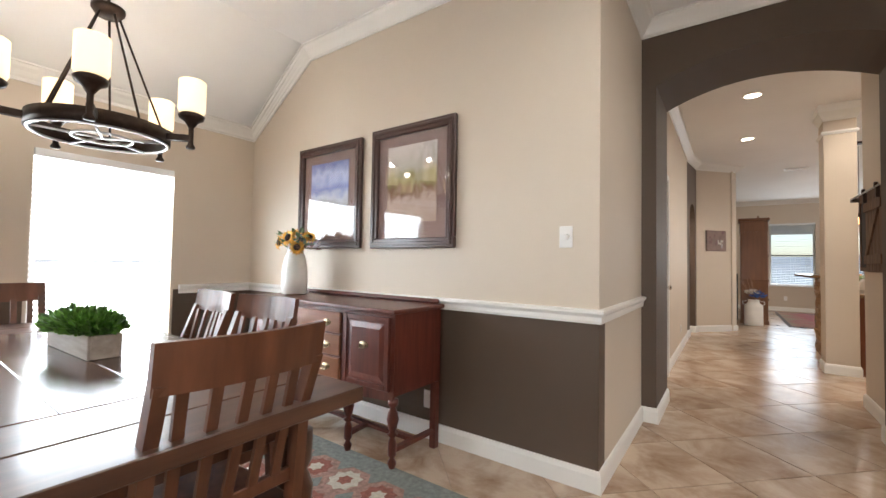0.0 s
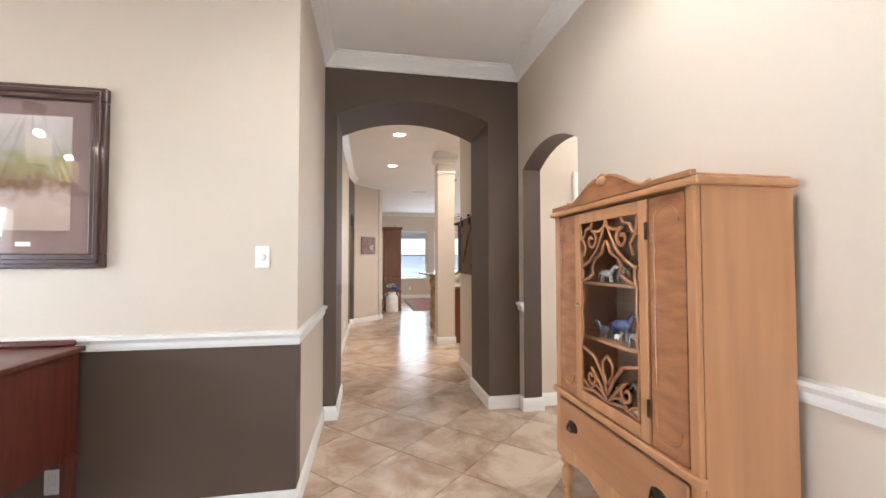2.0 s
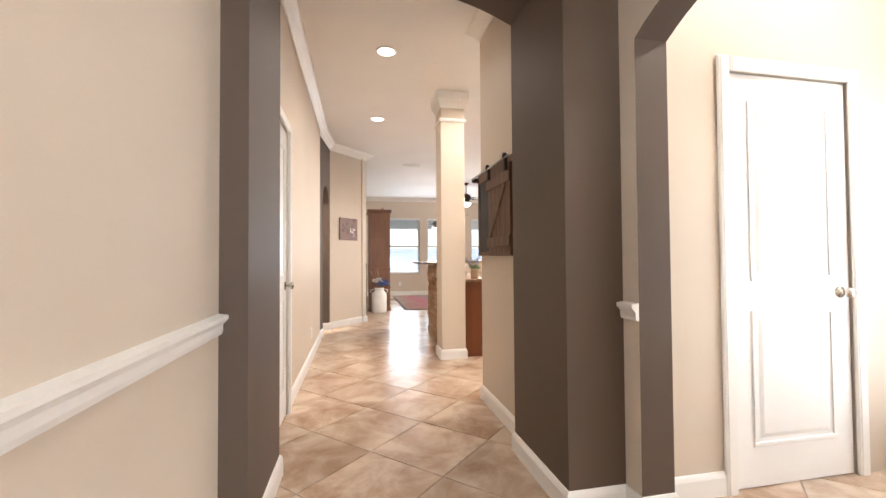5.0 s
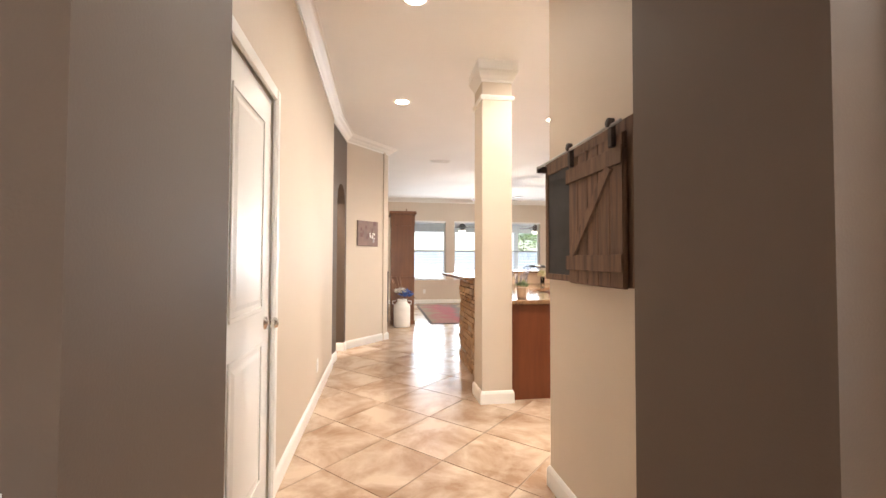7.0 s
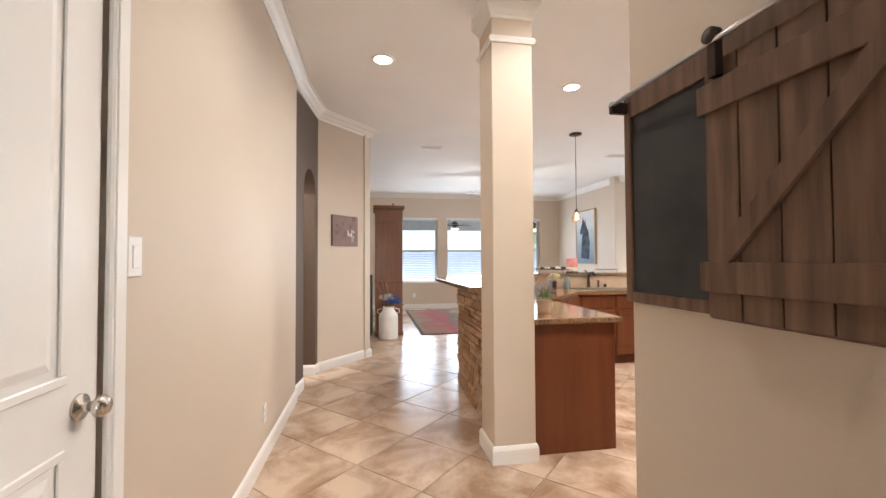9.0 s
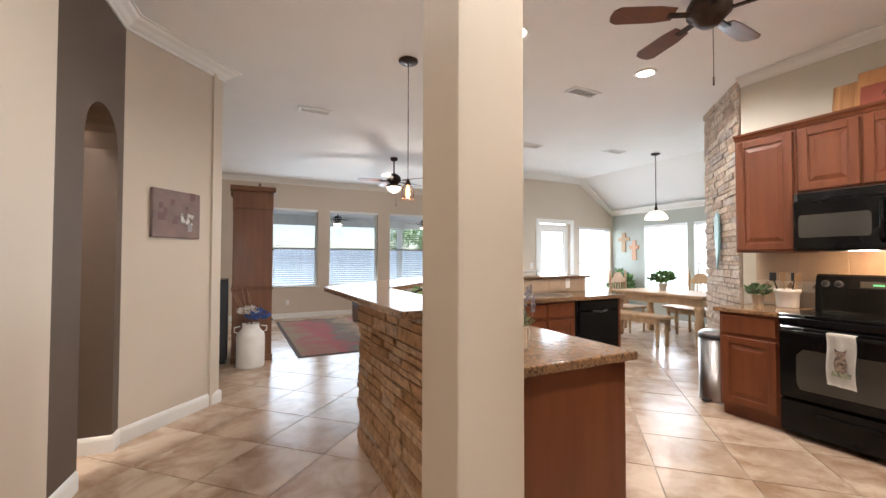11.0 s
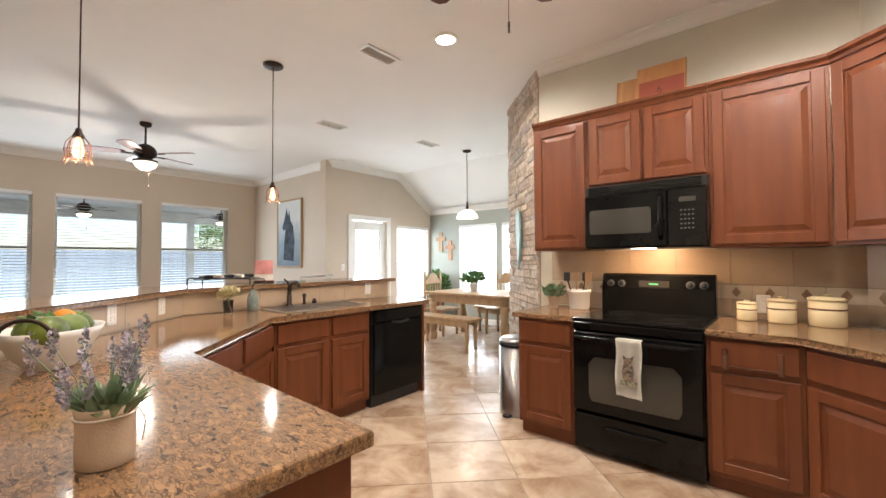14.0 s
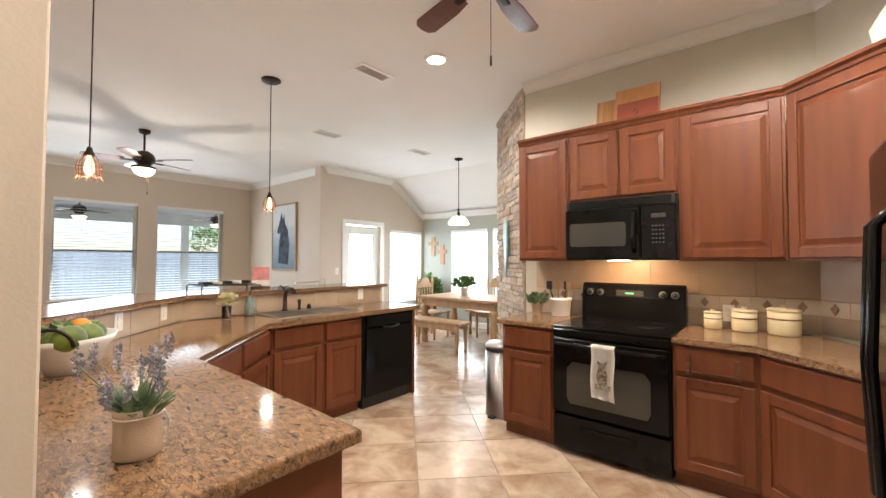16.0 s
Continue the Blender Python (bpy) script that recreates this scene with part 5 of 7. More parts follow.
# planter on the table
pl = thing("planter", "pale wooden box planter of bright green fern on the dining table", "planter", (-1.80, 0.655, 0.761), 2)
bm = bmesh.new()
for q in ((-0.25, 0.25, -0.055, -0.045), (-0.25, 0.25, 0.045, 0.055), (-0.25, -0.238, -0.045, 0.045), (0.238, 0.25, -0.045, 0.045)):
    box(*q, 0.0, 0.09, 0.002, bm)
box(-0.238, 0.238, -0.045, 0.045, 0.003, 0.05, 0, bm)
part("box", bm, mat("greywash_wood", (0.42, 0.36, 0.31), 0.7, scale=5, stretch=(1, 8, 8), dark=(0.3, 0.25, 0.21)), pl)
part("fern", leaf_cluster(1100, (0, 0, 0.105), (0.27, 0.10, 0.045), 0.045, 11, 0.4, narrow=0.25), mat("bright_fern_green", (0.14, 0.3, 0.05), 0.5, vary=0.4, scale=25), pl)


# chairs: back towards +y, seat towards -y
def dining_chair():
    c = thing("dining_chair", "brown wooden dining chair with a curved slatted back", "chair", (0, 0, 0), 0, "dining chairs")
    part("seat", box(-0.21, 0.21, -0.42, 0.0, 0.435, 0.47, 0.012, seg=2), CHAIRW, c)
    for sx in (-1, 1):
        bm = bar((sx * 0.195, 0.02, 0.0), (sx * 0.195, -0.02, 0.46), 0.034, 0.042, twist=(0, 1, 0))
        bar((sx * 0.195, -0.02, 0.46), (sx * 0.186, 0.02, 0.75), 0.032, 0.04, bm, twist=(0, 1, 0))
        bar((sx * 0.186, 0.02, 0.75), (sx * 0.188, 0.075, 0.9), 0.03, 0.036, bm, twist=(0, 1, 0))
        part("back_post", bm, CHAIRW, c)
        part("leg", bar((sx * 0.18, -0.39, 0.0), (sx * 0.185, -0.39, 0.434), 0.038, 0.038), CHAIRW, c)
        part("side_rail", box(sx * 0.19 - 0.011, sx * 0.19 + 0.011, -0.37, -0.02, 0.375, 0.432), CHAIRW, c)
    part("front_rail", box(-0.17, 0.17, -0.40, -0.38, 0.375, 0.432), CHAIRW, c)
    t = bmesh.new()
    n = 10
    prev = None
    for i in range(n + 1):
        x = -0.205 + 0.41 * i / n
        y = 0.07 + 0.035 * (1 - (2 * i / n - 1) ** 2)
        zt = 0.985
        cur = [t.verts.new((x, y - 0.011, 0.875)), t.verts.new((x, y + 0.011, 0.875)), t.verts.new((x, y + 0.026, zt)), t.verts.new((x, y + 0.006, zt))]
        if prev:
            for j in range(4):
                t.faces.new((prev[j], cur[j], cur[(j + 1) % 4], prev[(j + 1) % 4])).smooth = False
        else:
            t.faces.new(cur[::-1])
        prev = cur
    t.faces.new(prev)
    part("top_rail", t, CHAIRW, c)
    part("lower_rail", box(-0.185, 0.185, -0.028, -0.006, 0.53, 0.565, 0.003), CHAIRW, c)
    for i in range(5):
        x = -0.13 + i * 0.065
        part("slat", bar((x, -0.015, 0.55), (x * 1.06, 0.085 - 0.012 * abs(i - 2), 0.885), 0.026, 0.012, twist=(0, 1, 0)), CHAIRW, c)
    return c


ch = dining_chair()
ch.matrix_world = pose(-0.60, 0.66, 0, 0, 0, -90)
for x, y, rz in ((-1.31, 1.10, 4), (-1.76, 1.08, -4), (-2.98, 0.56, 90)):
    copy_thing(ch, pose(x, y, 0, 0, 0, rz))

# rug
def rug(name, x0, x1, y0, y1, label, m, rz=0):
    g = thing(name, label, "rug", ((x0 + x1) / 2, (y0 + y1) / 2, 0.001), rz)
    a, b = (x1 - x0) / 2, (y1 - y0) / 2
    part("field", box(-a, a, -b, b, 0, 0.008, 0.003), m, g)
    return g, a, b


GREYG = mat("grey_green_wool", (0.19, 0.2, 0.18), 0.95, vary=0.15, scale=40, bump=0.4, bump_scale=250)
g, a, b = rug("area_rug", -3.15, -0.5, -0.55, 1.86, "grey-green wool rug with rust and cream medallions under the dining table", GREYG)
RUST = mat("rust_wool", (0.26, 0.09, 0.06), 0.95, vary=0.15, scale=60, bump=0.4, bump_scale=250)
CREAMW = mat("cream_wool", (0.5, 0.45, 0.36), 0.95, vary=0.1, scale=60, bump=0.4, bump_scale=250)
ROSE = mat("dusty_rose_wool", (0.33, 0.19, 0.15), 0.95, vary=0.2, scale=45, bump=0.4, bump_scale=250)
part("inner_field", box(-a + 0.14, a - 0.14, -b + 0.14, b - 0.14, 0.0075, 0.009), ROSE, g, "dusty rose inner field")


def petals(cx, cy, r, n, depth):
    """A scalloped round outline of n petals."""
    return [(cx + r * (1 - depth * (k % 2)) * math.cos(k * math.pi / n), cy + r * (1 - depth * (k % 2)) * math.sin(k * math.pi / n)) for k in range(2 * n)]


_px, _py = (2 * a - 0.28) / 10, (2 * b - 0.28) / 9
for i in range(10):
    for j in range(9):
        x, y = -a + 0.14 + (i + 0.5) * _px, -b + 0.14 + (j + 0.5) * _py
        part("medallion", prism(petals(x, y, 0.095, 9, 0.2), 0.0088, 0.0102), CREAMW if (i + j) % 2 else RUST, g)
        part("medallion_centre", prism(petals(x, y, 0.045, 6, 0.3), 0.0102, 0.0114), RUST if (i + j) % 2 else CREAMW, g)
        part("lattice_diamond", prism([(x + _px / 2 - 0.05, y + _py / 2), (x + _px / 2, y + _py / 2 - 0.07), (x + _px / 2 + 0.05, y + _py / 2), (x + _px / 2, y + _py / 2 + 0.07)], 0.0088, 0.0102), GREYG, g)

# chandelier
chd = thing("chandelier", "bronze wheel chandelier with five lit frosted glass shades", "chandelier", (-2.35, 0.83, 0), 0)
ZR = 1.83
ring = bmesh.new()
lathe([(0.30, ZR - 0.035), (0.305, ZR - 0.035), (0.305, ZR + 0.035), (0.30, ZR + 0.035), (0.285, ZR + 0.035), (0.285, ZR - 0.035), (0.30, ZR - 0.035)], 40, ring, caps=False)
part("ring", ring, IRON, chd)
bm = bmesh.new()
for rr in (0.29, 0.13):
    tube([(rr * math.cos(i * math.pi / 16), rr * math.sin(i * math.pi / 16), ZR - 0.04) for i in range(33)], 0.007, 6, bm)
for i in range(5):
    an = i * math.pi / 2.5 - radians(21)
    tube([(0, 0, ZR - 0.04), (0.29 * math.cos(an), 0.29 * math.sin(an), ZR - 0.04)], 0.006, 6, bm)
part("wheel", bm, STEEL, chd, "bright metal spoked wheel")
for i in range(5):
    an = i * math.pi / 2.5 - radians(21)
    cx, cy = 0.42 * math.cos(an), 0.42 * math.sin(an)
    part("arm", bar((0.3 * math.cos(an), 0.3 * math.sin(an), ZR), (cx, cy, ZR), 0.03, 0.035), IRON, chd)
    cup = part("cup", lathe([(0.02, ZR - 0.06), (0.024, ZR - 0.05), (0.013, ZR - 0.03), (0.013, ZR + 0.06), (0.035, ZR + 0.095), (0.06, ZR + 0.11), (0.067, ZR + 0.13), (0.055, ZR + 0.14)], 18, at=(cx, cy, 0)), IRON, chd, smooth=True)
    part("shade", lathe([(0.0, ZR + 0.141), (0.058, ZR + 0.142), (0.068, ZR + 0.16), (0.068, ZR + 0.325), (0.061, ZR + 0.33), (0.061, ZR + 0.16)], 20, at=(cx, cy, 0)), SHADE, cup, "glowing amber-edged glass shade", True)
    bulb_lamp(-2.35 + cx, 0.83 + cy, ZR + 0.36, 4, 0.03)
part("hub", lathe([(0.0, 2.46), (0.055, 2.46), (0.075, 2.49), (0.075, 2.51), (0, 2.52)], 20), IRON, chd, smooth=True)
for i in range(5):
    an = i * math.pi / 2.5 + radians(15)
    part("rod", tube([(0.05 * math.cos(an), 0.05 * math.sin(an), 2.47), (0.29 * math.cos(an), 0.29 * math.sin(an), ZR + 0.03)], 0.006, 6), IRON, chd)
part("stem", tube([(0, 0, 2.51), (0, 0, 2.97)], 0.008, 8), IRON, chd)
part("canopy", lathe([(0.07, 2.999), (0.065, 2.98), (0.02, 2.96), (0, 2.96)], 20), IRON, chd, smooth=True)

# ---- hutch ----
hu = thing("china_cabinet", "honey maple china cabinet with a fretwork glass door, on turned legs", "cabinet", (1.173, 2.008, 0), -90)
W_, DP = 0.91, 0.335
part("side_panel", box(0.0, 0.02, 0.012, DP, 0.32, 1.50), OAK, hu)
part("side_panel", box(W_ - 0.02, W_, 0.012, DP, 0.32, 1.50), OAK, hu)
part("back_panel", box(0.02, W_ - 0.02, DP - 0.012, DP, 0.32, 1.50), OAK, hu)
part("floor_panel", box(0.02, W_ - 0.02, 0.012, DP - 0.012, 0.635, 0.655), OAK, hu)
part("bottom_panel", box(0.02, W_ - 0.02, 0.012, DP - 0.012, 0.32, 0.335), OAK, hu)
part("cornice", box(-0.025, W_ + 0.025, -0.025, DP, 1.50, 1.525, 0.008, seg=2), OAK, hu)
part("top_board", box(0.0, W_, 0.0, DP, 1.526, 1.538, 0.004), OAK, hu)
_half = [(0.0, 1.526), (0.0, 1.546), (0.17, 1.546), (0.2, 1.538), (0.225, 1.54), (0.26, 1.553), (0.31, 1.578), (0.36, 1.6), (0.405, 1.612), (0.425, 1.608), (0.44, 1.617)]
pts = _half + [(0.455, 1.622)] + [(W_ - x, z) for x, z in reversed(_half)]
part("crest", prism(pts, -0.0, 0.022, bevel=0.003, m=UP), BURL, hu, "scrolled burl crest board")
part("crest_carving", tube([(x, -0.024, z + 0.003) for x, z in pts[2:-2]], 0.006, 6), OAK, hu)
part("crest_shell", lathe([(0.03, 0), (0.024, 0.008), (0.01, 0.012), (0, 0.012)], 10, m=Matrix.Translation((0.455, -0.022, 1.6)) @ Matrix.Rotation(radians(90), 4, "X") @ Matrix.Diagonal((1.2, 0.7, 1, 1))), OAK, hu, "small carved shell on the crest")
for x0 in (0.0, 0.87):
    part("corner_post", box(x0, x0 + 0.04, -0.008, 0.012, 0.32, 1.50, 0.004), OAK, hu)
for x0 in (0.045, 0.705):
    fp = part("front_panel", box(x0, x0 + 0.16, -0.004, 0.012, 0.66, 1.49), BURL, hu, "book-matched burl veneer panel")
    bm = bmesh.new()
    cx = x0 + 0.08
    loop = []
    for k in range(25):
        an = math.pi * k / 12
        loop.append((cx + 0.055 * math.cos(an), -0.006, (1.40 if math.sin(an) >= 0 else 0.75) + 0.055 * math.sin(an)))
    tube(loop, 0.004, 6, bm)
    part("inlay_moulding", bm, BURL, fp)
dr = part("glass_door", bmesh.new(), OAK, hu)
bm = bmesh.new()
for q in ((0.21, 0.255, 0.66, 1.49), (0.655, 0.70, 0.66, 1.49), (0.255, 0.655, 0.66, 0.71), (0.255, 0.655, 1.445, 1.49)):
    box(q[0], q[1], -0.012, 0.01, q[2], q[3], 0.003, bm)
bm.to_mesh(dr.data)
bm.free()
part("pane", box(0.255, 0.655, 0.002, 0.005, 0.71, 1.445), GLASS, dr, "clear glass door pane").visible_shadow = False


def scroll(pts, r=0.0068):
    part("fret_scroll", tube([(x, -0.008, z) for x, z in pts], r, 6), BURL, dr, "carved scroll over the glass")


def spiral(cx, cz, r0, turns, a0, sgn):
    return [(cx + sgn * r0 * (1 - 0.8 * k / 18) * math.cos(a0 + turns * 2 * math.pi * k / 18), cz + r0 * (1 - 0.8 * k / 18) * math.sin(a0 + turns * 2 * math.pi * k / 18)) for k in range(19)]


XC = 0.455
for sg in (-1, 1):
    scroll([(XC, 1.445), (XC + sg * 0.02, 1.40), (XC + sg * 0.06, 1.33), (XC + sg * 0.12, 1.28), (XC + sg * 0.19, 1.25)])
    scroll([(XC, 1.42), (XC + sg * 0.05, 1.40), (XC + sg * 0.10, 1.405)] + spiral(XC + sg * 0.105, 1.365, 0.042, 1.2, math.pi / 2, sg))
    scroll([(XC + sg * 0.2, 1.44), (XC + sg * 0.185, 1.38), (XC + sg * 0.15, 1.34), (XC + sg * 0.17, 1.30)])
    scroll([(XC + sg * 0.185, 1.26), (XC + sg * 0.175, 1.22), (XC + sg * 0.19, 1.18), (XC + sg * 0.185, 1.1), (XC + sg * 0.195, 1.05), (XC + sg * 0.18, 1.0), (XC + sg * 0.195, 0.95), (XC + sg * 0.19, 0.72)])
    scroll([(XC, 0.75), (XC + sg * 0.04, 0.82), (XC + sg * 0.1, 0.88), (XC + sg * 0.19, 0.90)])
    scroll([(XC, 0.72), (XC + sg * 0.06, 0.78), (XC + sg * 0.11, 0.82)] + spiral(XC + sg * 0.12, 0.785, 0.04, 1.2, math.pi / 2, sg))
    scroll([(XC, 0.90), (XC + sg * 0.035, 0.87), (XC + sg * 0.03, 0.83), (XC, 0.79)])
    scroll([(XC, 0.72), (XC + sg * 0.1, 0.735), (XC + sg * 0.19, 0.72)])
    scroll([(XC + sg * 0.005, 1.36), (XC + sg * 0.03, 1.31), (XC + sg * 0.085, 1.285), (XC + sg * 0.1, 1.25), (XC + sg * 0.09, 1.22)])
    scroll([(XC + sg * 0.19, 1.19), (XC + sg * 0.13, 1.205), (XC + sg * 0.1, 1.225)])
    scroll([(XC + sg * 0.1, 1.445), (XC + sg * 0.11, 1.42), (XC + sg * 0.15, 1.415), (XC + sg * 0.165, 1.385), (XC + sg * 0.195, 1.375)])
    scroll([(XC + sg * 0.02, 0.74), (XC + sg * 0.09, 0.765), (XC + sg * 0.13, 0.73), (XC + sg * 0.16, 0.75), (XC + sg * 0.195, 0.76)])
for hz in (0.78, 1.38):
    part("hinge", box(0.692, 0.706, -0.016, -0.01, hz - 0.03, hz + 0.03, 0.002), IRON, dr)
part("door_knob", lathe([(0.012, 0), (0.006, 0.006), (0.01, 0.014), (0, 0.02)], 12, m=Matrix.Translation((0.232, -0.012, 1.08)) @ Matrix.Rotation(radians(90), 4, "X")), BRASS, dr)
for z in (0.92, 1.17):
    part("shelf", box(0.02, W_ - 0.02, 0.06, DP - 0.013, z, z + 0.015, 0.002), OAK, hu)
part("waist_moulding", box(-0.012, W_ + 0.012, -0.02, 0.01, 0.625, 0.655, 0.006, seg=2), OAK, hu)
dw = part("drawer", box(0.045, W_ - 0.045, -0.012, 0.01, 0.40, 0.61, 0.005), DRAWERW, hu, "reddish maple drawer front")
for px in (0.17, 0.74):
    bm = lathe([(0.03, 0), (0.027, 0.004), (0.01, 0.007), (0, 0.012)], 10, m=Matrix.Translation((px, -0.012, 0.51)) @ Matrix.Rotation(radians(90), 4, "X") @ Matrix.Diagonal((1.5, 0.9, 1, 1)))
    tube([(px - 0.03, -0.018, 0.515), (px - 0.02, -0.032, 0.495), (px + 0.02, -0.032, 0.495), (px + 0.03, -0.018, 0.515)], 0.004, 6, bm)
    part("drawer_pull", bm, IRON, dw, "dark bronze bail pull")
part("apron", prism([(0.0, 0.40), (W_, 0.40), (W_, 0.33), (0.8, 0.32), (0.65, 0.35), (0.55, 0.315), (0.455, 0.295), (0.36, 0.315), (0.26, 0.35), (0.11, 0.32), (0.0, 0.33)], -0.010, 0.008, m=UP), OAK, hu)
for lx in (0.035, W_ - 0.035):
    part("leg", lathe([(a, z * 0.82) for a, z in reversed(_turn)], 16, at=(lx, 0.03, 0)), OAK, hu, smooth=True)
    part("back_leg", box(lx - 0.02, lx + 0.02, DP - 0.045, DP - 0.005, 0, 0.32, 0.003), OAK, hu)
    part("stretcher", bar((lx, 0.03, 0.085), (lx, DP - 0.02, 0.085), 0.03, 0.022), OAK, hu)
part("stretcher", bar((0.035, 0.16, 0.085), (W_ - 0.035, 0.16, 0.085), 0.03, 0.022), OAK, hu)


# figurines in the cabinet
def figurine(x, y, z, s, m, rz, label):
    f = bmesh.new()
    lathe([(0, -0.035), (0.014, -0.032), (0.02, -0.01), (0.019, 0.015), (0.012, 0.032), (0, 0.036)], 10, f, m=Matrix.Translation((0, 0, 0.05)) @ Matrix.Rotation(radians(90), 4, "Y"))
    for lx in (-0.024, 0.022):
        for ly in (-0.01, 0.01):
            tube([(lx, ly, 0.045), (lx * 1.1, ly, 0.0)], 0.006, 6, f, taper=0.8)
    tube([(0.026, 0, 0.055), (0.04, 0, 0.08), (0.048, 0, 0.088)], 0.011, 7, f, taper=0.7)
    lathe([(0, -0.014), (0.009, -0.008), (0.011, 0.004), (0, 0.014)], 8, f, m=Matrix.Translation((0.056, 0, 0.084)) @ Matrix.Rotation(radians(110), 4, "Y"))
    tube([(-0.034, 0, 0.055), (-0.046, 0, 0.045), (-0.05, 0, 0.02)], 0.005, 6, f, taper=0.5)
    bmesh.ops.scale(f, vec=(s, s, s), verts=f.verts)
    ob = solid("figurine", f, m, label, "figurine", smooth=True, group="figurines in the china cabinet")
    ob.matrix_world = pose(1.173, 2.008, 0, 0, 0, -90) @ pose(x, y, z, 0, 0, rz)


BLUEC = mat("blue_glazed_ceramic", (0.07, 0.1, 0.26), 0.12, vary=0.5, scale=30)
SILV = mat("silvered_ceramic", (0.55, 0.57, 0.6), 0.2, metal=0.7, vary=0.2, scale=40)
TANC = mat("tan_ceramic", (0.4, 0.26, 0.14), 0.35, vary=0.4, scale=25)
DKC = mat("dark_glazed_ceramic", (0.05, 0.03, 0.03), 0.25, vary=0.5, scale=25)
for x, y, z, s_, mm, rz, lb in ((0.36, 0.14, 1.185, 1.2, SILV, 10, "silvered ceramic animal figurine on a shelf"), (0.5, 0.16, 1.185, 1.5, BLUEC, 170, "blue glazed animal figurine on a shelf"), (0.6, 0.13, 1.185, 1.2, SILV, 200, "silvered ceramic animal figurine on a shelf"),
                            (0.32, 0.15, 0.935, 1.5, BLUEC, 20, "blue glazed animal figurine on a shelf"), (0.44, 0.17, 0.935, 1.3, DKC, 160, "dark glazed animal figurine on a shelf"), (0.55, 0.15, 0.935, 1.4, TANC, 185, "tan ceramic animal figurine on a shelf"), (0.6, 0.1, 0.935, 1.0, WHITEC, 30, "white ceramic animal figurine on a shelf"), (0.38, 0.09, 0.935, 0.6, WHITEC, 0, "small white ceramic animal figurine"),
                            (0.32, 0.15, 0.656, 1.4, DKC, 20, "dark glazed animal figurine on the cabinet floor"), (0.46, 0.16, 0.656, 1.5, TANC, 180, "tan ceramic animal figurine on the cabinet floor"), (0.58, 0.14, 0.656, 1.6, BLUEC, 10, "blue glazed animal figurine on the cabinet floor"), (0.53, 0.08, 0.656, 1.0, WHITEC, 20, "white ceramic animal figurine on the cabinet floor")):
    figurine(x, y, z, s_ * 0.85, mm, rz, lb)
for x, y, z, s_, mm, rz, lb in ((0.29, 0.1, 1.185, 0.8, WHITEC, 30, "small white ceramic animal figurine on a shelf"), (0.43, 0.1, 1.185, 0.9, TANC, 160, "small tan ceramic animal figurine on a shelf"), (0.5, 0.09, 0.935, 0.9, SILV, 15, "small silvered animal figurine on a shelf"), (0.27, 0.1, 0.935, 0.8, SILV, 200, "small silvered animal figurine on a shelf"), (0.39, 0.1, 0.656, 0.9, SILV, 170, "small silvered animal figurine on the cabinet floor"), (0.62, 0.1, 0.656, 0.8, WHITEC, 200, "small white ceramic animal figurine on the cabinet floor")):
    figurine(x, y, z, s_, mm, rz, lb)


# ---- windows ----
def window(name, at, rz, w, z0, z1, label, pitch=0.042, tilt=0.25, depth=0.15):
    wn = thing(name, label, "window", (at[0], at[1], 0), rz, kind="structure")
    fr_ = part("window_frame", bmesh.new(), TRIM, wn)
    bm = bmesh.new()
    k = 0.045
    zm = (z0 + z1) / 2 - 0.02
    for q in ((0, k, z0, z1), (w - k, w, z0, z1), (k, w - k, z0, z0 + k), (k, w - k, z1 - k, z1)):
        box(q[0] + 0.0005, q[1] - 0.0005, depth - 0.06, depth - 0.002, q[2] + 0.0005, q[3] - 0.0005, 0.003, bm)
    bm.to_mesh(fr_.data)
    bm.free()
    part("meeting_rail", box(k, w - k, depth - 0.055, depth - 0.02, zm - 0.02, zm + 0.02, 0.003), mat("grey_sash", (0.3, 0.3, 0.3), 0.5) if "grey_sash" not in bpy.data.materials else bpy.data.materials["grey_sash"], wn)
    for a, b in ((z0 + k, zm - 0.02), (zm + 0.02, z1 - k)):
        part("pane", box(k, w - k, depth - 0.04, depth - 0.036, a, b), PANE, wn).visible_shadow = False
    part("window_sill", box(-0.04, w + 0.04, -0.035, 0.0 + depth - 0.062, z0 - 0.022, z0 + 0.0, 0.005), TRIM, wn)
    part("headrail", box(0.004, w - 0.004, -0.012, 0.05, z1 - 0.055, z1 - 0.001, 0.004), BLIND, wn, "white blind headrail")
    bm = bmesh.new()
    h = 0.022
    hexa(bm, [(0.008, -h, -tilt * h), (w - 0.008, -h, -tilt * h), (w - 0.008, h, tilt * h), (0.008, h, tilt * h), (0.008, -h, -tilt * h + 0.0022), (w - 0.008, -h, -tilt * h + 0.0022), (w - 0.008, h, tilt * h + 0.0022), (0.008, h, tilt * h + 0.0022)])
    me = mesh_of("slat", bm, BLIND)
    z = z1 - 0.075
    while z > z0 + 0.035:
        sl = new("slat", me)
        sl.parent, sl.location = wn, (0, 0.028, z)
        z -= pitch
    part("bottom_rail", box(0.008, w - 0.008, 0.008, 0.05, z0 + 0.004, z0 + 0.024, 0.003), BLIND, wn)
    for cx in (0.15 * w, 0.85 * w):
        part("cord", tube([(cx, 0.027, z0 + 0.02), (cx, 0.027, z1 - 0.05)], 0.0012, 4), BLIND, wn)
    return wn


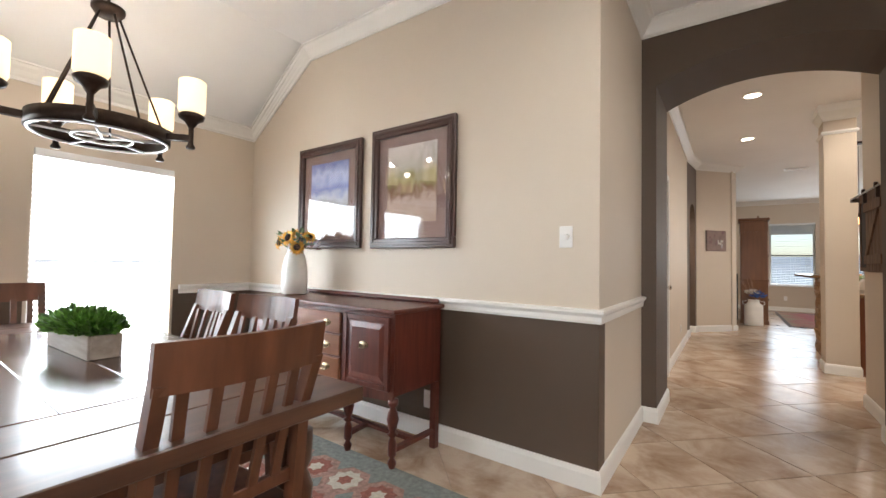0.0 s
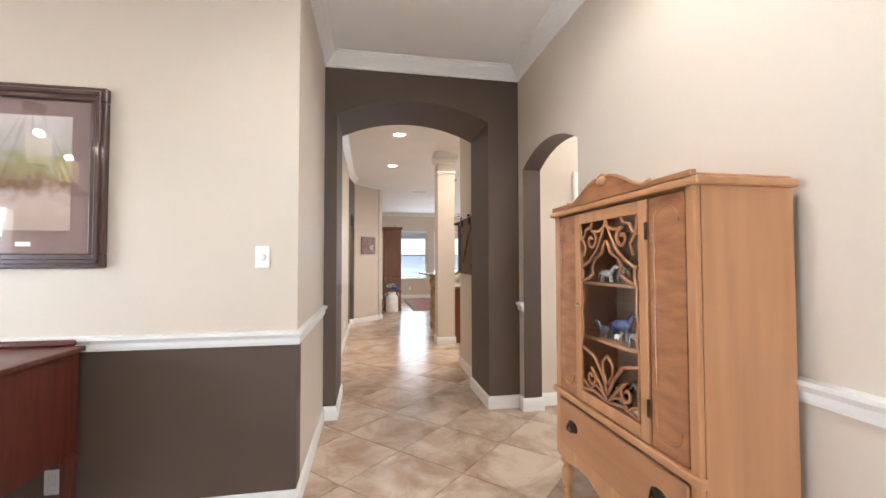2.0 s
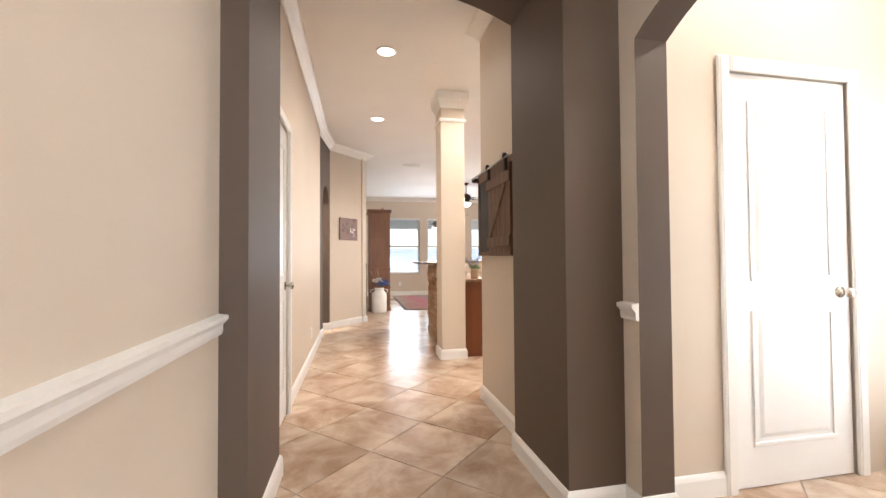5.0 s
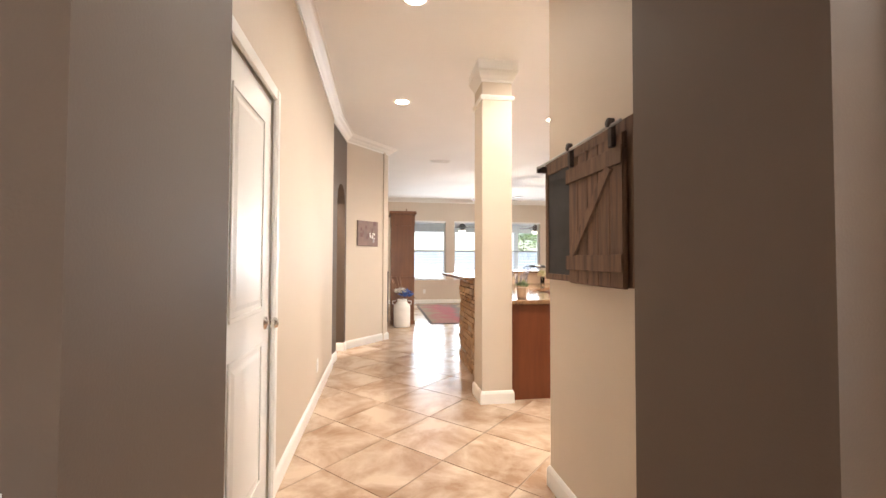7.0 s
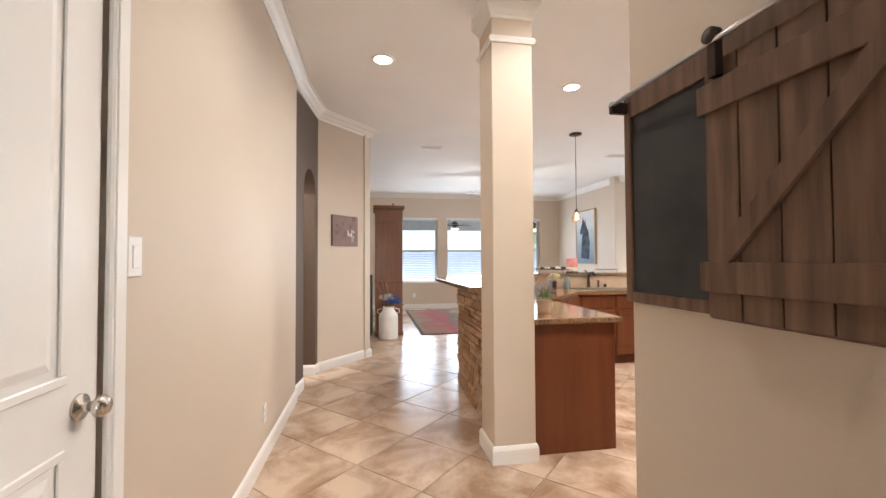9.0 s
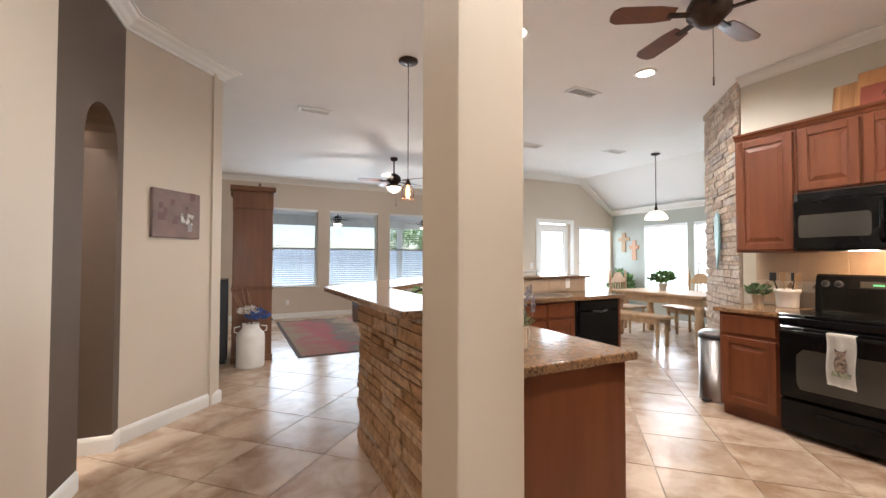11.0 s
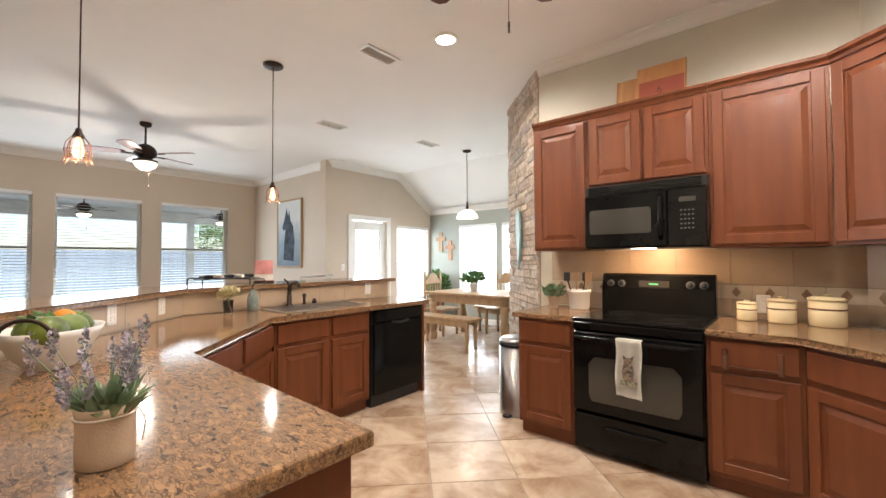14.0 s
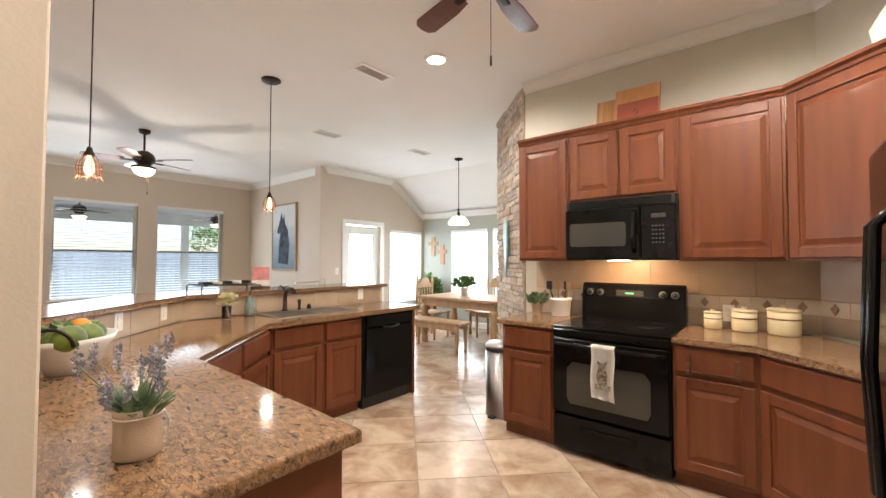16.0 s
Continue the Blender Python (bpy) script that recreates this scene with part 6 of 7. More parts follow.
for i, (a, b) in enumerate(WIN):
    window("window_%d" % (i + 1), (a, YB), 0, b - a, 0.68, 2.37, "white sash window with open horizontal blinds towards the patio", 0.046, 0.2)
for i, y0 in enumerate((-0.49, 0.745)):
    window("window_%d" % (i + 4), (XW, y0), 90, 0.855, 0.36, 1.89, "white dining room window with closed glowing horizontal blinds", 0.04, 0.35, 0.13)
window("window_6", (XN + 1.525, YN), 0, 0.93, 0.45, 1.97, "bright nook window with white horizontal blinds", 0.042, 0.3)
window("window_7", (XE, 10.766), -90, 0.905, 0.45, 1.98, "bright nook window with white horizontal blinds", 0.042, 0.3)
window("window_8", (XE, 9.731), -90, 0.905, 0.45, 1.98, "bright nook window with white horizontal blinds", 0.042, 0.3)
# Self-glowing white boards stand in for the daylight outside the windows.
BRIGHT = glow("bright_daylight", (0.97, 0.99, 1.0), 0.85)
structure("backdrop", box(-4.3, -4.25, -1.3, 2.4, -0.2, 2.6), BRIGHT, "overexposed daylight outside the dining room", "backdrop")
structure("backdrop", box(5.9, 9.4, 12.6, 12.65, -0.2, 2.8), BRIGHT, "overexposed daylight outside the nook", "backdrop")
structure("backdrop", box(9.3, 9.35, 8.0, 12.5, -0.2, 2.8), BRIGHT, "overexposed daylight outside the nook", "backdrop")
# Unseen window and glowing board, added to go with the foyer fill lamp.
window("window_9", (XR - 0.3, -3.0), 180, 1.2, 0.3, 2.2, "added, unseen entrance window with white horizontal blinds", 0.05, 0.1, 0.13)
structure("backdrop", box(-0.6, 2.2, -3.9, -3.85, -0.2, 2.8), BRIGHT, "glowing board outside the added entrance window", "backdrop")

# Window added in the lobby's unseen east wall, with a glowing board behind.
window("window_10", (3.4, 3.3), -90, 0.9, 0.3, 2.1, "added, unseen lobby window with white horizontal blinds", 0.05, 0.1, 0.13)
structure("backdrop", box(4.2, 4.25, 1.6, 3.9, -0.2, 2.6), BRIGHT, "glowing board outside the added lobby window", "backdrop")

# garden door
gd = thing("door_3", "white garden door with a full glass pane and blinds", "door", (XN + 0.38, YN, 0), 0, kind="structure")
gd.scale.z = 0.97
bm = bmesh.new()
for q in ((0.03, 0.16, 0.02, 2.06), (0.74, 0.87, 0.02, 2.06), (0.16, 0.74, 0.02, 0.25), (0.16, 0.74, 1.9, 2.06)):
    box(q[0], q[1], 0.06, 0.1, q[2], q[3], 0.004, bm)
part("leaf", bm, DOORP, gd)
part("pane", box(0.16, 0.74, 0.075, 0.08, 0.25, 1.9), PANE, gd).visible_shadow = False
bm = bmesh.new()
for q in ((-0.06, 0.028, 0, 2.17), (0.872, 0.96, 0, 2.17), (0.028, 0.872, 2.08, 2.17)):
    box(q[0], q[1], -0.018, 0.0 - 0.001, q[2], q[3], 0.004, bm)
part("casing", bm, TRIM, gd)
part("knob", lathe([(0.0, 0.06), (0.024, 0.05), (0.024, 0.035), (0.01, 0.025), (0.028, 0.0)], 16, m=Matrix.Translation((0.095, 0.06, 0.93)) @ Matrix.Rotation(radians(90), 4, "X")), NICKEL, gd)
bm = bmesh.new()
for i in range(38):
    box(0.17, 0.73, 0.045, 0.057, 0.27 + i * 0.042, 0.2725 + i * 0.042, 0, bm)
tagged(part("blind_slats", bm, BLIND, gd), kind="stuff")

# ---- patio and garden ----
structure("ground", box(-40, 40, 14.8, 120, -0.3, -0.12), mat("lawn", (0.10, 0.16, 0.05), 0.9, vary=0.3, scale=3), "lawn behind the house", "ground")
structure("pavement", box(-2, 9, 14.62, 24.6, -0.12, -0.03), mat("patio_concrete", (0.5, 0.5, 0.5), 0.85, vary=0.08), "concrete patio", "pavement")
structure("patio_roof", box(-2, 9, 14.62, 18.6, 2.62, 2.75), mat("patio_ceiling_paint", (0.82, 0.81, 0.78), 0.7, vary=0.03), "painted patio roof", "roof")
for x in (0.9, 5.6):
    structure("patio_post", box(x, x + 0.16, 18.3, 18.46, -0.03, 2.62, 0.006), TRIM, "white patio post", "post")
structure("patio_beam", box(-2, 9, 18.28, 18.48, 2.32, 2.62), mat("patio_beam_paint", (0.82, 0.80, 0.76), 0.7), "painted patio beam", "beam")
fc = thing("fence", "weathered grey-blue board fence across the garden", "fence", (-8, 26, -0.12), 0)
FENCE = mat("grey_fence_wood", (0.33, 0.38, 0.46), 0.85, scale=4, stretch=(8, 8, 0.7), dark=(0.25, 0.3, 0.37), rand=0.12)
fm = mesh_of("slat", box(0, 0.17, 0, 0.02, 0, 1.85), FENCE)
for i in range(130):
    o = new("slat", fm)
    o.parent, o.location = fc, (i * 0.18, 0, 0)
for z in (0.4, 1.5):
    part("rail", box(0, 23.4, 0.021, 0.06, z, z + 0.09), FENCE, fc)


def tree(at, h, seed, r):
    t = thing("tree", "leafy garden tree with a forked trunk", "tree", at, 0, "garden trees")
    rnd = random.Random(seed)
    bm = tube([(0, 0, 0), (0.05, 0.02, h * 0.15), (-0.02, 0, h * 0.24)], 0.11, 8, None, taper=0.6)
    cr = bmesh.new()
    for i in range(7):
        a = i * 0.9 + rnd.random()
        e = (math.cos(a) * r * 0.7, math.sin(a) * r * 0.7, h * rnd.uniform(0.35, 0.9))
        tube([(0.0, 0, h * 0.22), (e[0] * 0.4, e[1] * 0.4, h * 0.3), e], 0.045, 6, bm, taper=0.3)
        leaf_cluster(420, e, (r * 0.5, r * 0.5, h * 0.2), 0.26, seed * 10 + i, 0.1, cr, 0.4)
    part("trunk", bm, mat("bark", (0.36, 0.31, 0.26), 0.9, vary=0.2, scale=12) if "bark" not in bpy.data.materials else bpy.data.materials["bark"], t)
    part("crown", cr, mat("tree_leaf", (0.28, 0.4, 0.16), 0.6, vary=0.4, scale=2) if "tree_leaf" not in bpy.data.materials else bpy.data.materials["tree_leaf"], t)


tree((0.2, 46.0, -0.12), 5.0, 2, 2.2)
tree((19.5, 50.0, -0.12), 5.5, 5, 2.6)


# ---- ceiling fittings ----
def downlight(x, y):
    d = thing("downlight", "lit recessed ceiling downlight with a white trim ring, of a partly added set", "light", (x, y, H), 0, "recessed downlights")
    part("trim_ring", lathe([(0.075, -0.012), (0.1, -0.004), (0.1, -0.0005), (0.075, -0.0005), (0.075, -0.012)], 28, caps=False), TRIM, d)
    part("lens", lathe([(0.074, -0.002), (0.072, -0.006), (0, -0.006)], 24), CAN, d, "glowing lens")


def vent(x, y, rz, w=0.36, dp=0.16):
    v = thing("ceiling_vent", "white louvred ceiling air vent", "vent", (x, y, H), rz, "ceiling vents")
    # Dark sheet puts the duct's shade between the slats into colour.
    part("backing", box(-w / 2 + 0.02, w / 2 - 0.02, -dp / 2 + 0.02, dp / 2 - 0.02, -0.003, -0.001), DARKB, v)
    bm = bmesh.new()
    for q in ((-w / 2, w / 2, -dp / 2, -dp / 2 + 0.025), (-w / 2, w / 2, dp / 2 - 0.025, dp / 2), (-w / 2, -w / 2 + 0.025, -dp / 2 + 0.025, dp / 2 - 0.025), (w / 2 - 0.025, w / 2, -dp / 2 + 0.025, dp / 2 - 0.025)):
        box(*q, -0.012, -0.001, 0.002, bm)
    part("frame", bm, TRIM, v)
    for i in range(5):
        y0 = -dp / 2 + 0.035 + i * (dp - 0.07) / 4
        part("slat", bar((-w / 2 + 0.025, y0, -0.008), (w / 2 - 0.025, y0, -0.008), 0.007, 0.002, twist=(0, 1, 1)), TRIM, v)


# The last five are the added, unseen cans.
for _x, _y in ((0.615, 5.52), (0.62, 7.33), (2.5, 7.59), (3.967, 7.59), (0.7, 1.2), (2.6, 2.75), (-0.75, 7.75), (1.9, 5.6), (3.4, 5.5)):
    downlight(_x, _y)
for _x, _y, _r in ((1.42, 9.97, 0), (3.789, 8.171, 0), (4.57, 9.98, 0), (5.98, 9.63, 0)):
    vent(_x, _y, _r)


def fan(at, zb, r, a0, blade_mats, label, light, top=3.0):
    f = thing("ceiling_fan", label, "ceiling fan", (*at, 0), 0)
    part("canopy", lathe([(0.065, top - 0.001), (0.06, top - 0.04), (0.02, top - 0.06), (0, top - 0.06)], 20), IRON, f, smooth=True)
    part("downrod", tube([(0, 0, zb + 0.1), (0, 0, top - 0.05)], 0.012, 10), IRON, f)
    part("motor", lathe([(0.0, zb + 0.13), (0.05, zb + 0.125), (0.1, zb + 0.09), (0.12, zb + 0.05), (0.12, zb + 0.0), (0.08, zb - 0.04), (0.05, zb - 0.07), (0, zb - 0.075)], 28), IRON, f, smooth=True)
    for i in range(5):
        an = radians(a0 + 72 * i)
        M = Matrix.Rotation(an, 4, "Z") @ Matrix.Translation((0, 0, zb)) @ Matrix.Rotation(radians(10), 4, "X")
        part("blade_iron", box(0.1, 0.24, -0.02, 0.02, -0.006, 0.006, 0.003, m=M), IRON, f)
        poly = [(0.2, -0.05), (0.3, -0.065), (r - 0.05, -0.07), (r - 0.01, -0.045), (r, 0), (r - 0.01, 0.045), (r - 0.05, 0.07), (0.3, 0.065), (0.2, 0.05)]
        part("blade", prism(poly, 0.007, 0.014, bevel=0.002, m=M), blade_mats[i], f)
    if light:
        part("light_bowl", lathe([(0, zb - 0.19), (0.05, zb - 0.185), (0.1, zb - 0.155), (0.125, zb - 0.11), (0.125, zb - 0.1), (0.05, zb - 0.08)], 24), SHADEW, f, "lit frosted glass bowl", True)
        part("light_ring", lathe([(0.13, zb - 0.1), (0.13, zb - 0.075), (0.06, zb - 0.07)], 24, caps=False), IRON, f)
    part("pull_chain", tube([(0.04, 0, zb - 0.05), (0.04, 0, zb - 0.375)], 0.002, 5), IRON, f)
    part("pull_knob", tube([(0.04, 0, zb - 0.375), (0.04, 0, zb - 0.425)], 0.006, 6), IRON, f)


SHADEW = glow("lit_white_bowl", (1.0, 0.85, 0.66), 1.6)
BLADE = mat("brown_fan_blade", (0.16, 0.05, 0.025), 0.3, scale=4, stretch=(1, 9, 9), dark=(0.1, 0.03, 0.015), coat=0.3)
fan((3.15, 6.56), 2.76, 0.58, 5, [BLADE] * 5, "bronze kitchen ceiling fan with brown wooden blades", False)
fan((3.003, 11.65), 2.60, 0.62, 20, [BLADE] * 5, "bronze living room ceiling fan with a lit glass bowl", True)
bulb_lamp(3.003, 11.65, 2.36, 45, 0.06)
for _x in (3.15, 5.8):
    fan((_x, 16.6), 2.36, 0.55, 12, [BLADE] * 5, "bronze patio ceiling fan with brown wooden blades", True, 2.62)


def cage_pendant(x, y, zb):
    p = thing("pendant_lamp", "bronze cage pendant lamp with a glowing filament bulb", "pendant lamp", (x, y, 0), 0, "bar pendants")
    part("canopy", lathe([(0.085, H - 0.001), (0.085, H - 0.012), (0.075, H - 0.02), (0, H - 0.022)], 24), IRON, p)
    part("cord", tube([(0, 0, zb + 0.08), (0, 0, H - 0.02)], 0.004, 6), IRON, p)
    part("socket", lathe([(0.0, zb + 0.15), (0.014, zb + 0.145), (0.02, zb + 0.12), (0.03, zb + 0.1), (0.034, zb + 0.085), (0.0, zb + 0.085)], 16), IRON, p, smooth=True)
    bm = bmesh.new()
    for i in range(8):
        a = i * math.pi / 4
        tube([(q * math.cos(a), q * math.sin(a), zb + z) for q, z in ((0.032, 0.09), (0.06, 0.05), (0.07, 0.0), (0.062, -0.05), (0.078, -0.085))], 0.0028, 5, bm)
    for q, z in ((0.07, 0.0), (0.062, -0.05)):
        tube([(q * math.cos(i * math.pi / 12), q * math.sin(i * math.pi / 12), zb + z) for i in range(25)], 0.0026, 5, bm)
    part("cage", bm, COPPER, p)
    part("bulb", lathe([(0, zb - 0.05), (0.02, zb - 0.043), (0.03, zb - 0.015), (0.026, zb + 0.025), (0.013, zb + 0.07), (0.012, zb + 0.085)], 16), BULB, p, "glowing amber bulb", True)
    for o in p.children:
        if not o.name.startswith(("canopy", "cord")):
            o.data.transform(Matrix.Translation((0, 0, zb - 0.085)) @ Matrix.Scale(0.8, 4) @ Matrix.Translation((0, 0, 0.085 - zb)))
    bulb_lamp(x, y, zb - 0.1, 5, 0.03)


cage_pendant(1.935, 8.375, 1.865)
cage_pendant(3.298, 9.013, 1.86)
p = thing("pendant_lamp", "bronze pendant lamp with a lit white glass bowl over the table", "pendant lamp", (6.685, 9.42, 0), 0)
part("canopy", lathe([(0.07, H - 0.001), (0.065, H - 0.02), (0.02, H - 0.035), (0, H - 0.035)], 20), IRON, p, smooth=True)
part("cord", tube([(0, 0, 2.16), (0, 0, H - 0.03)], 0.006, 6), IRON, p)
part("finial", lathe([(0, 2.2), (0.02, 2.17), (0.01, 2.14), (0.028, 2.11), (0.02, 2.08), (0.05, 2.06), (0, 2.06)], 16), IRON, p, smooth=True)
part("shade", lathe([(0.045, 2.062), (0.1, 2.04), (0.15, 1.99), (0.17, 1.93), (0.165, 1.93), (0.14, 1.985), (0.09, 2.03), (0.04, 2.055)], 28, caps=False), SHADEW, p, "glowing white glass shade", True)
bulb_lamp(6.685, 9.42, 1.9, 10, 0.05)

# ---- living room ----
ar = thing("armoire", "tall reddish-brown wooden armoire with a moulded cornice", "armoire", (0.585, 10.72, 0), 0)
ARM = mat("armoire_wood", (0.21, 0.083, 0.03), 0.45, scale=3, stretch=(5, 5, 0.6), dark=(0.14, 0.05, 0.017), coat=0.05)
part("body", box(0.0, 0.45, 0.0, 0.62, 0.08, 1.9, 0.004), ARM, ar)
part("plinth", box(-0.012, 0.462, -0.012, 0.63, 0.0, 0.079, 0.004), ARM, ar)
part("waist_moulding", box(-0.014, 0.464, -0.014, 0.632, 0.89, 0.92, 0.006), ARM, ar)
part("frieze", box(-0.006, 0.456, -0.006, 0.626, 1.901, 2.12, 0.004), ARM, ar)
part("cornice", box(-0.035, 0.485, -0.035, 0.65, 2.121, 2.185, 0.012, seg=2), ARM, ar)
part("finial", lathe([(0.02, 2.186), (0.012, 2.21), (0.018, 2.225), (0, 2.25)], 10, at=(0.3, 0.1, 0)), ARM, ar)
for z in (0.5, 1.4):
    part("door_knob", lathe([(0.012, 0), (0.014, 0.02), (0, 0.026)], 10, m=Matrix.Translation((0.45, 0.1, z)) @ Matrix.Rotation(radians(90), 4, "Y")), IRON, ar)
tv = thing("media_cabinet", "black media cabinet beside the armoire", "cabinet", (0.0, 10.75, 0), 0)
part("body", box(0.0, 0.54, 0.0, 0.5, 0.05, 1.02, 0.006), BLACKP, tv)
part("plinth", box(0.02, 0.52, 0.02, 0.48, 0.0, 0.049), BLACKP, tv)
mc = thing("milk_can", "white painted milk can holding dried stems and blue flowers", "milk can", (0.79, 10.5, 0), 0)
part("can_body", lathe([(0.15, 0), (0.155, 0.02), (0.155, 0.36), (0.148, 0.39), (0.1, 0.45), (0.09, 0.48), (0.1, 0.51), (0.085, 0.51), (0.08, 0.46)], 28), WHITEC, mc, smooth=True)
for sx in (-1, 1):
    part("handle", tube([(sx * 0.13, 0, 0.4), (sx * 0.175, 0, 0.42), (sx * 0.175, 0, 0.47), (sx * 0.11, 0, 0.48)], 0.008, 6), WHITEC, mc)
part("blue_flowers", leaf_cluster(120, (0.07, -0.03, 0.6), (0.12, 0.09, 0.06), 0.05, 31, 0.3), mat("blue_petal", (0.06, 0.14, 0.45), 0.7, vary=0.3, scale=20), mc)
part("white_flowers", leaf_cluster(90, (-0.03, -0.02, 0.66), (0.11, 0.08, 0.05), 0.04, 32, 0.3, narrow=0.5), CLOTH, mc)
bm = bmesh.new()
for i in range(10):
    a = i * 0.7
    tube([(0.02 * math.cos(a), 0.02 * math.sin(a), 0.45), (-0.06 + 0.06 * math.cos(a), 0.05 * math.sin(a), 0.7), (-0.12 + 0.1 * math.cos(a), 0.09 * math.sin(a), 0.88 + 0.03 * (i % 3))], 0.004, 5, bm)
part("dried_stems", bm, mat("dry_stem", (0.3, 0.17, 0.1), 0.8), mc)
RUGM = painting("red_kilim_wool", [(0.0, (0.22, 0.16, 0.1)), (0.2, (0.28, 0.06, 0.06)), (0.35, (0.12, 0.1, 0.08)), (0.5, (0.32, 0.22, 0.15)), (0.62, (0.3, 0.05, 0.07)), (0.8, (0.1, 0.07, 0.06)), (1.0, (0.3, 0.2, 0.14))], 9)
_nt = RUGM.node_tree
_sp = [n for n in _nt.nodes if n.type == "SEPXYZ"][0]
_ad = [n for n in _nt.nodes if n.type == "MATH" and n.operation == "ADD"][0]
_nt.links.new(_sp.outputs["X"], _ad.inputs[0])
_nt.nodes["Principled BSDF"].inputs["Roughness"].default_value = 0.95
g, a, b = rug("area_rug", 1.38, 4.1, 10.7, 13.9, "red and brown patterned kilim rug in the living room", RUGM)
part("border", sweep_profile([(-a, -b), (-a, b), (a, b), (a, -b)][::-1], [(0, 0), (0.03, 0), (0.03, 0.0095), (-0.02, 0.0095), (-0.02, 0.008)], closed=True), DARKB, g)
ot = thing("ottoman", "dark brown wooden storage ottoman with a cushion top", "ottoman", (2.75, 12.9, 0.012), 0)
part("body", box(0, 0.75, 0, 0.5, 0.03, 0.34, 0.01), mat("dark_brown_leather", (0.08, 0.035, 0.022), 0.5, vary=0.2, scale=30), ot)
part("cushion", box(-0.01, 0.76, -0.01, 0.51, 0.341, 0.40, 0.02, seg=3), mat("slate_cushion", (0.12, 0.12, 0.14), 0.9, vary=0.1), ot)
for q in ((0.03, 0.03), (0.72, 0.03), (0.03, 0.47), (0.72, 0.47)):
    part("foot", lathe([(0.02, 0), (0.025, 0.03)], 8, at=(*q, 0)), WALNUT, ot)
hp = thing("horse_picture", "framed blue-grey canvas of a standing horse silhouette", "picture", (XN, 13.42, 1.14), -90)
bm = bmesh.new()
for q in ((0, 0.9, 0, 0.03), (0, 0.9, 1.29, 1.32), (0, 0.03, 0.03, 1.29), (0.87, 0.9, 0.03, 1.29)):
    box(q[0], q[1], -0.04, -0.001, q[2], q[3], 0.003, bm)
part("frame", bm, PINE, hp)
part("canvas", box(0.03, 0.87, -0.028, -0.004, 0.03, 1.29), painting("blue_grey_wash", [(0.0, (0.16, 0.22, 0.28)), (0.3, (0.25, 0.32, 0.38)), (0.55, (0.4, 0.46, 0.5)), (0.75, (0.6, 0.62, 0.62)), (1.0, (0.66, 0.67, 0.66))], 5), hp)
part("painted_horse", prism([(0.25, 0.15), (0.62, 0.12), (0.66, 0.5), (0.6, 0.8), (0.5, 0.92), (0.46, 1.12), (0.42, 1.0), (0.36, 1.16), (0.3, 1.0), (0.2, 0.78), (0.24, 0.72), (0.32, 0.76), (0.28, 0.5)], 0.029, 0.031, m=UP), mat("slate_blue_paint", (0.05, 0.07, 0.1), 0.8, vary=0.4, scale=9), hp)

# ---- breakfast nook ----
nt_ = thing("nook_table", "pale pine farmhouse table with thick turned legs", "table", (6.42, 8.55, 0), 0)
part("top", box(0, 1.0, 0, 1.55, 0.715, 0.76, 0.01), PINE, nt_)
bm = bmesh.new()
for q in ((0.08, 0.92, 0.08, 0.105), (0.08, 0.92, 1.445, 1.47), (0.08, 0.105, 0.105, 1.445), (0.895, 0.92, 0.105, 1.445)):
    box(*q, 0.6, 0.714, 0.003, bm)
part("apron", bm, PINE, nt_)
for lx in (0.1, 0.9):
    for ly in (0.1, 1.45):
        part("leg", lathe([(0.05, 0), (0.06, 0.03), (0.062, 0.1), (0.045, 0.12), (0.06, 0.16), (0.065, 0.35), (0.05, 0.44), (0.062, 0.47), (0.05, 0.5), (0.065, 0.54), (0.065, 0.6)], 16, at=(lx, ly, 0)), PINE, nt_, smooth=True)


def bench(at, rz):
    b = thing("bench", "pale pine bench beside the farmhouse table", "bench", at, rz, "nook benches")
    part("seat", box(0, 0.32, 0, 1.1, 0.41, 0.45, 0.008), PINE, b)
    bm = bmesh.new()
    for q in ((0.03, 0.05, 0.06, 1.04), (0.27, 0.29, 0.06, 1.04)):
        box(*q, 0.33, 0.409, 0.002, bm)
    part("apron", bm, PINE, b)
    for lx in (0.055, 0.265):
        for ly in (0.09, 1.01):
            part("leg", lathe([(0.022, 0), (0.03, 0.03), (0.022, 0.07), (0.034, 0.22), (0.024, 0.3), (0.032, 0.32), (0.032, 0.41)], 12, at=(lx, ly, 0)), PINE, b, smooth=True)


bench((6.02, 8.9, 0), 0)
bench((7.5, 8.8, 0), 0)


